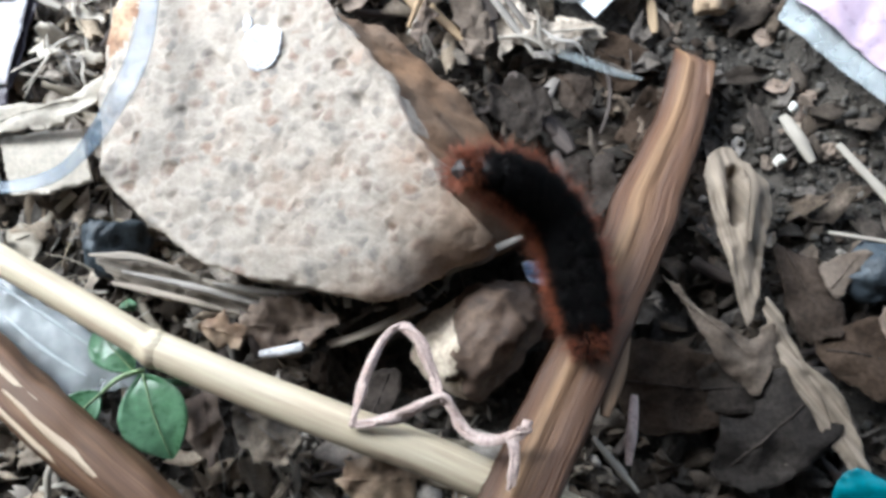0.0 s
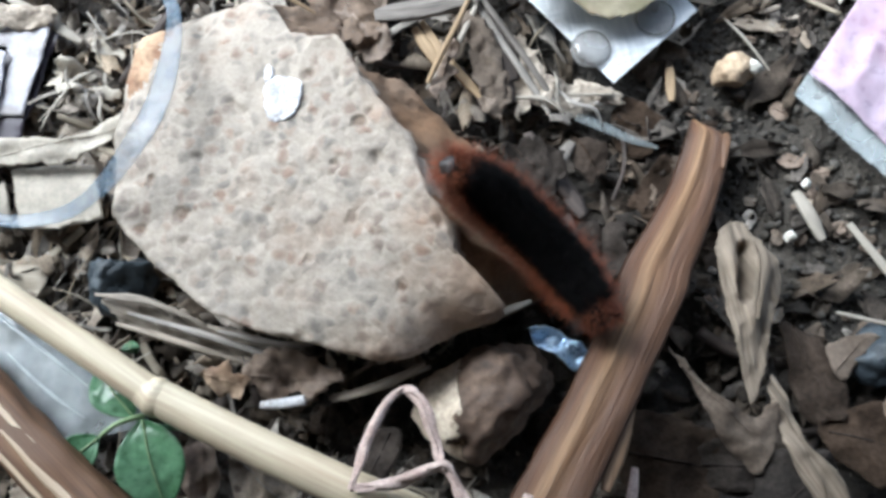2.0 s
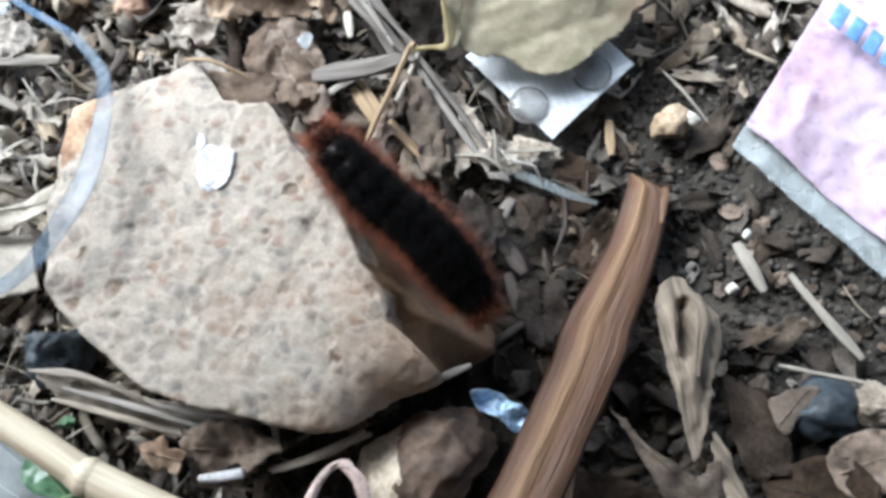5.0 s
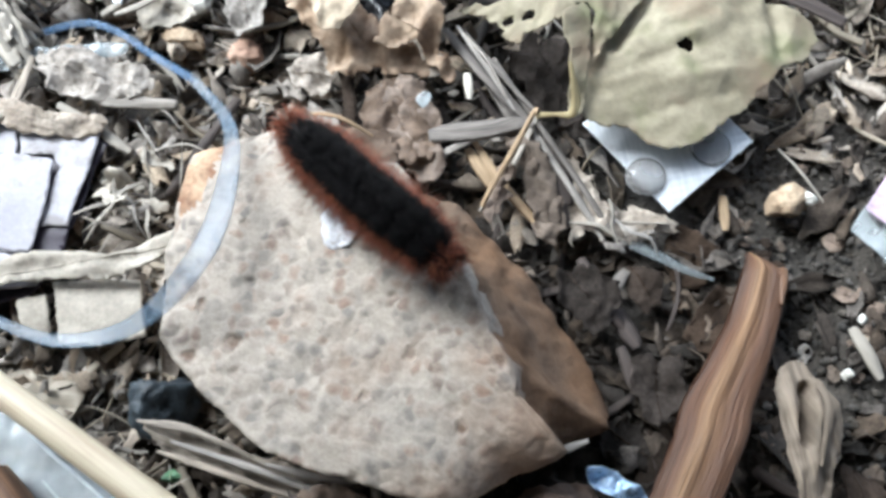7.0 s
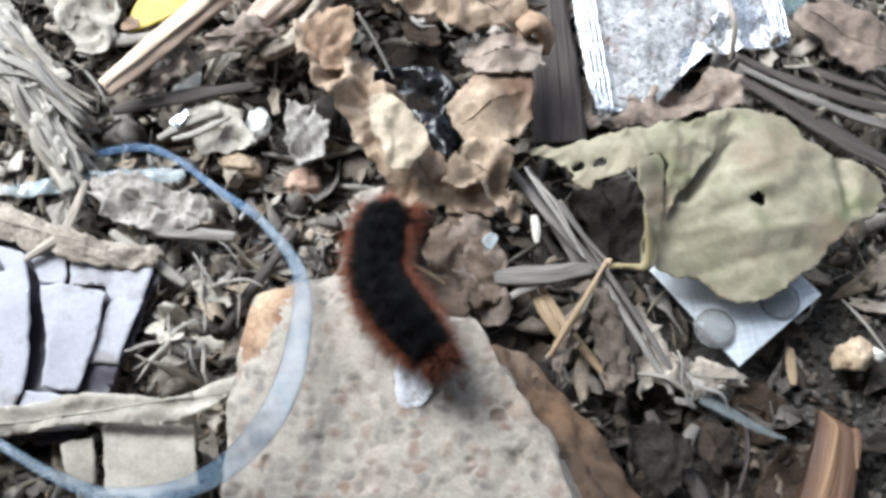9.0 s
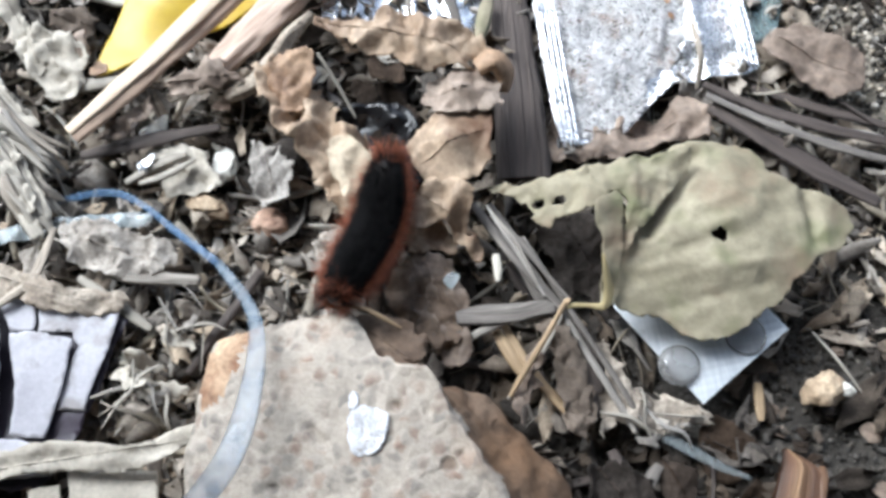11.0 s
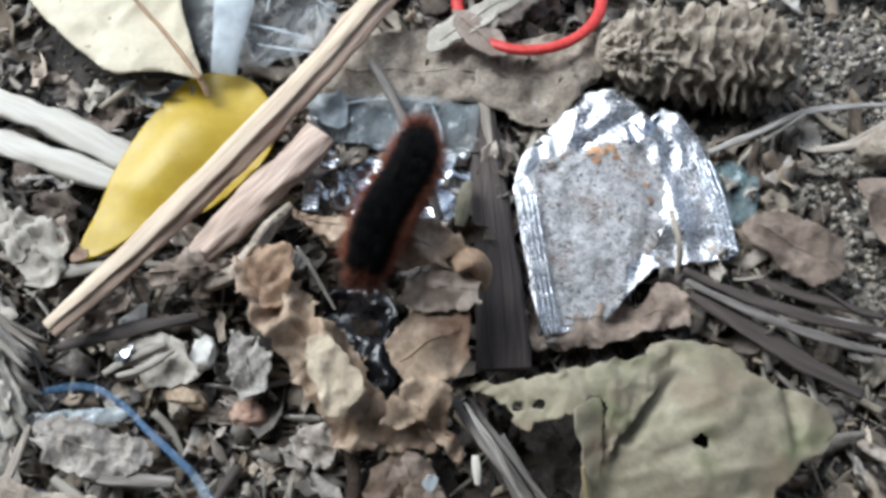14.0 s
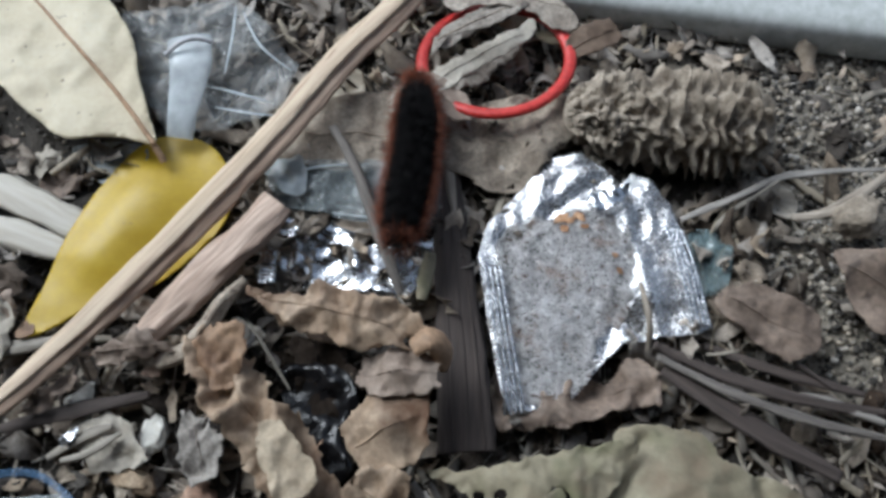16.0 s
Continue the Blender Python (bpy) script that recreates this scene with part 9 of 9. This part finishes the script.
def motions():
    """The caterpillar crawls from the split stick over the stone and on across the leaves."""
    head = [
        (0, -0.0079, 0.0599, 0.0500),
        (0.5, -0.0103, 0.0631, 0.0510),
        (1, -0.0200, 0.0681, 0.0530),
        (1.5, -0.0227, 0.0713, 0.0530),
        (2, -0.0144, 0.0773, 0.0500),
        (2.5, -0.0073, 0.0822, 0.0460),
        (3, -0.0045, 0.0874, 0.0440),
        (3.5, 0.0197, 0.0866, 0.0340),
        (4, -0.0096, 0.1038, 0.0450),
        (6.5, -0.0652, 0.1176, 0.0400),
        (7, -0.0755, 0.1270, 0.0360),
        (7.5, -0.0865, 0.1352, 0.0360),
        (8, -0.0850, 0.1375, 0.0360),
        (8.5, -0.0629, 0.1388, 0.0320),
        (11, -0.0623, 0.1818, 0.0290),
        (11.5, -0.0642, 0.1991, 0.0320),
        (12, -0.0608, 0.2000, 0.0380),
        (12.5, -0.0600, 0.2033, 0.0400),
        (13, -0.0614, 0.2189, 0.0450),
        (13.5, -0.0594, 0.2283, 0.0500),
        (14, -0.0528, 0.2501, 0.0450),
        (14.5, -0.0479, 0.2624, 0.0380),
        (15, -0.0365, 0.2790, 0.0340),
        (15.5, -0.0370, 0.2933, 0.0320),
        (16, -0.0466, 0.3044, 0.0340),
    ]
    neck = [
        (0, 0.0040, 0.0598, 0.0420),
        (0.5, 0.0033, 0.0613, 0.0460),
        (1, -0.0075, 0.0669, 0.0500),
        (1.5, -0.0135, 0.0672, 0.0500),
        (2, -0.0054, 0.0749, 0.0400),
        (2.5, -0.0022, 0.0773, 0.0400),
        (3, -0.0012, 0.0828, 0.0380),
        (3.5, 0.0090, 0.0904, 0.0360),
        (4, -0.0042, 0.0920, 0.0400),
        (6.5, -0.0513, 0.1064, 0.0450),
        (7, -0.0644, 0.1166, 0.0410),
        (7.5, -0.0764, 0.1247, 0.0410),
        (8, -0.0763, 0.1267, 0.0410),
        (8.5, -0.0742, 0.1371, 0.0370),
        (11, -0.0628, 0.1703, 0.0280),
        (11.5, -0.0658, 0.1835, 0.0320),
        (12, -0.0617, 0.1861, 0.0360),
        (12.5, -0.0602, 0.1903, 0.0380),
        (13, -0.0600, 0.2070, 0.0420),
        (13.5, -0.0604, 0.2142, 0.0480),
        (14, -0.0532, 0.2340, 0.0490),
        (14.5, -0.0479, 0.2473, 0.0420),
        (15, -0.0410, 0.2597, 0.0380),
        (15.5, -0.0396, 0.2771, 0.0350),
        (16, -0.0449, 0.2852, 0.0350),
    ]
    middle = [
        (0, 0.0157, 0.0525, 0.0340),
        (0.5, 0.0123, 0.0563, 0.0370),
        (1, 0.0064, 0.0656, 0.0390),
        (1.5, -0.0013, 0.0657, 0.0380),
        (2, 0.0055, 0.0680, 0.0330),
        (2.5, 0.0075, 0.0699, 0.0310),
        (3, 0.0037, 0.0737, 0.0300),
        (3.5, -0.0007, 0.0800, 0.0320),
        (4, 0.0027, 0.0782, 0.0340),
        (6.5, -0.0367, 0.0962, 0.0490),
        (7, -0.0514, 0.1040, 0.0470),
        (7.5, -0.0657, 0.1129, 0.0470),
        (8, -0.0661, 0.1140, 0.0470),
        (8.5, -0.0719, 0.1192, 0.0440),
        (11, -0.0640, 0.1590, 0.0270),
        (11.5, -0.0675, 0.1681, 0.0300),
        (12, -0.0650, 0.1699, 0.0340),
        (12.5, -0.0634, 0.1759, 0.0350),
        (13, -0.0601, 0.1946, 0.0390),
        (13.5, -0.0615, 0.2005, 0.0440),
        (14, -0.0597, 0.2173, 0.0500),
        (14.5, -0.0516, 0.2329, 0.0460),
        (15, -0.0463, 0.2403, 0.0440),
        (15.5, -0.0426, 0.2592, 0.0390),
        (16, -0.0448, 0.2672, 0.0360),
    ]
    hind = [
        (0, 0.0204, 0.0375, 0.0310),
        (0.5, 0.0193, 0.0458, 0.0310),
        (1, 0.0191, 0.0568, 0.0310),
        (1.5, 0.0118, 0.0588, 0.0300),
        (2, 0.0166, 0.0582, 0.0280),
        (2.5, 0.0143, 0.0598, 0.0260),
        (3, 0.0105, 0.0622, 0.0260),
        (3.5, 0.0049, 0.0657, 0.0260),
        (4, 0.0096, 0.0654, 0.0280),
        (6.5, -0.0233, 0.0881, 0.0500),
        (7, -0.0397, 0.0946, 0.0500),
        (7.5, -0.0543, 0.1026, 0.0500),
        (8, -0.0558, 0.1037, 0.0500),
        (8.5, -0.0608, 0.1055, 0.0490),
        (11, -0.0675, 0.1464, 0.0300),
        (11.5, -0.0700, 0.1535, 0.0270),
        (12, -0.0665, 0.1573, 0.0300),
        (12.5, -0.0659, 0.1614, 0.0310),
        (13, -0.0601, 0.1807, 0.0360),
        (13.5, -0.0605, 0.1873, 0.0390),
        (14, -0.0631, 0.2059, 0.0470),
        (14.5, -0.0564, 0.2225, 0.0490),
        (15, -0.0520, 0.2260, 0.0480),
        (15.5, -0.0449, 0.2426, 0.0430),
        (16, -0.0458, 0.2518, 0.0370),
    ]
    tail = [
        (0, 0.0228, 0.0197, 0.0310),
        (0.5, 0.0234, 0.0270, 0.0310),
        (1, 0.0287, 0.0414, 0.0300),
        (1.5, 0.0243, 0.0447, 0.0300),
        (2, 0.0256, 0.0453, 0.0290),
        (2.5, 0.0172, 0.0473, 0.0250),
        (3, 0.0163, 0.0497, 0.0230),
        (3.5, 0.0151, 0.0519, 0.0230),
        (4, 0.0164, 0.0528, 0.0230),
        (6.5, -0.0125, 0.0811, 0.0470),
        (7, -0.0292, 0.0861, 0.0500),
        (7.5, -0.0436, 0.0933, 0.0500),
        (8, -0.0460, 0.0950, 0.0500),
        (8.5, -0.0494, 0.0955, 0.0500),
        (11, -0.0716, 0.1341, 0.0340),
        (11.5, -0.0722, 0.1383, 0.0250),
        (12, -0.0677, 0.1451, 0.0260),
        (12.5, -0.0682, 0.1508, 0.0270),
        (13, -0.0591, 0.1679, 0.0320),
        (13.5, -0.0560, 0.1781, 0.0340),
        (14, -0.0646, 0.1979, 0.0430),
        (14.5, -0.0625, 0.2154, 0.0480),
        (15, -0.0578, 0.2169, 0.0480),
        (15.5, -0.0465, 0.2281, 0.0470),
        (16, -0.0463, 0.2384, 0.0390),
    ]
    middle_rows = [(t, pose(x, y, z)) for t, x, y, z in middle]
    walk(CATERPILLAR, middle_rows)
    lines = []
    for k in range(len(head)):
        here = Vector(middle[k][1:])
        lines.append((head[k][0], spline([tuple(Vector(c[k][1:]) - here) for c in (head, neck, middle, hind, tail)], 45)))
    for n, ring in enumerate(RINGS):
        rows = []
        for t, line in lines:
            far = np.concatenate([[0], np.cumsum(np.linalg.norm(np.diff(line, axis=0), axis=1))])
            s = (n + 0.5) / SEGMENTS * far[-1]
            p = Vector([np.interp(s, far, line[:, c]) for c in range(3)])
            a = Vector([np.interp(max(0, s - 0.003), far, line[:, c]) for c in range(3)])
            b = Vector([np.interp(min(far[-1], s + 0.003), far, line[:, c]) for c in range(3)])
            d = (a - b).normalized()
            side = Vector((0, 0, 1)).cross(d).normalized()
            up = d.cross(side)
            m = Matrix((d, side, up)).transposed().to_4x4()
            m.translation = p
            rows.append((t, m))
        walk(ring, rows)


motions()
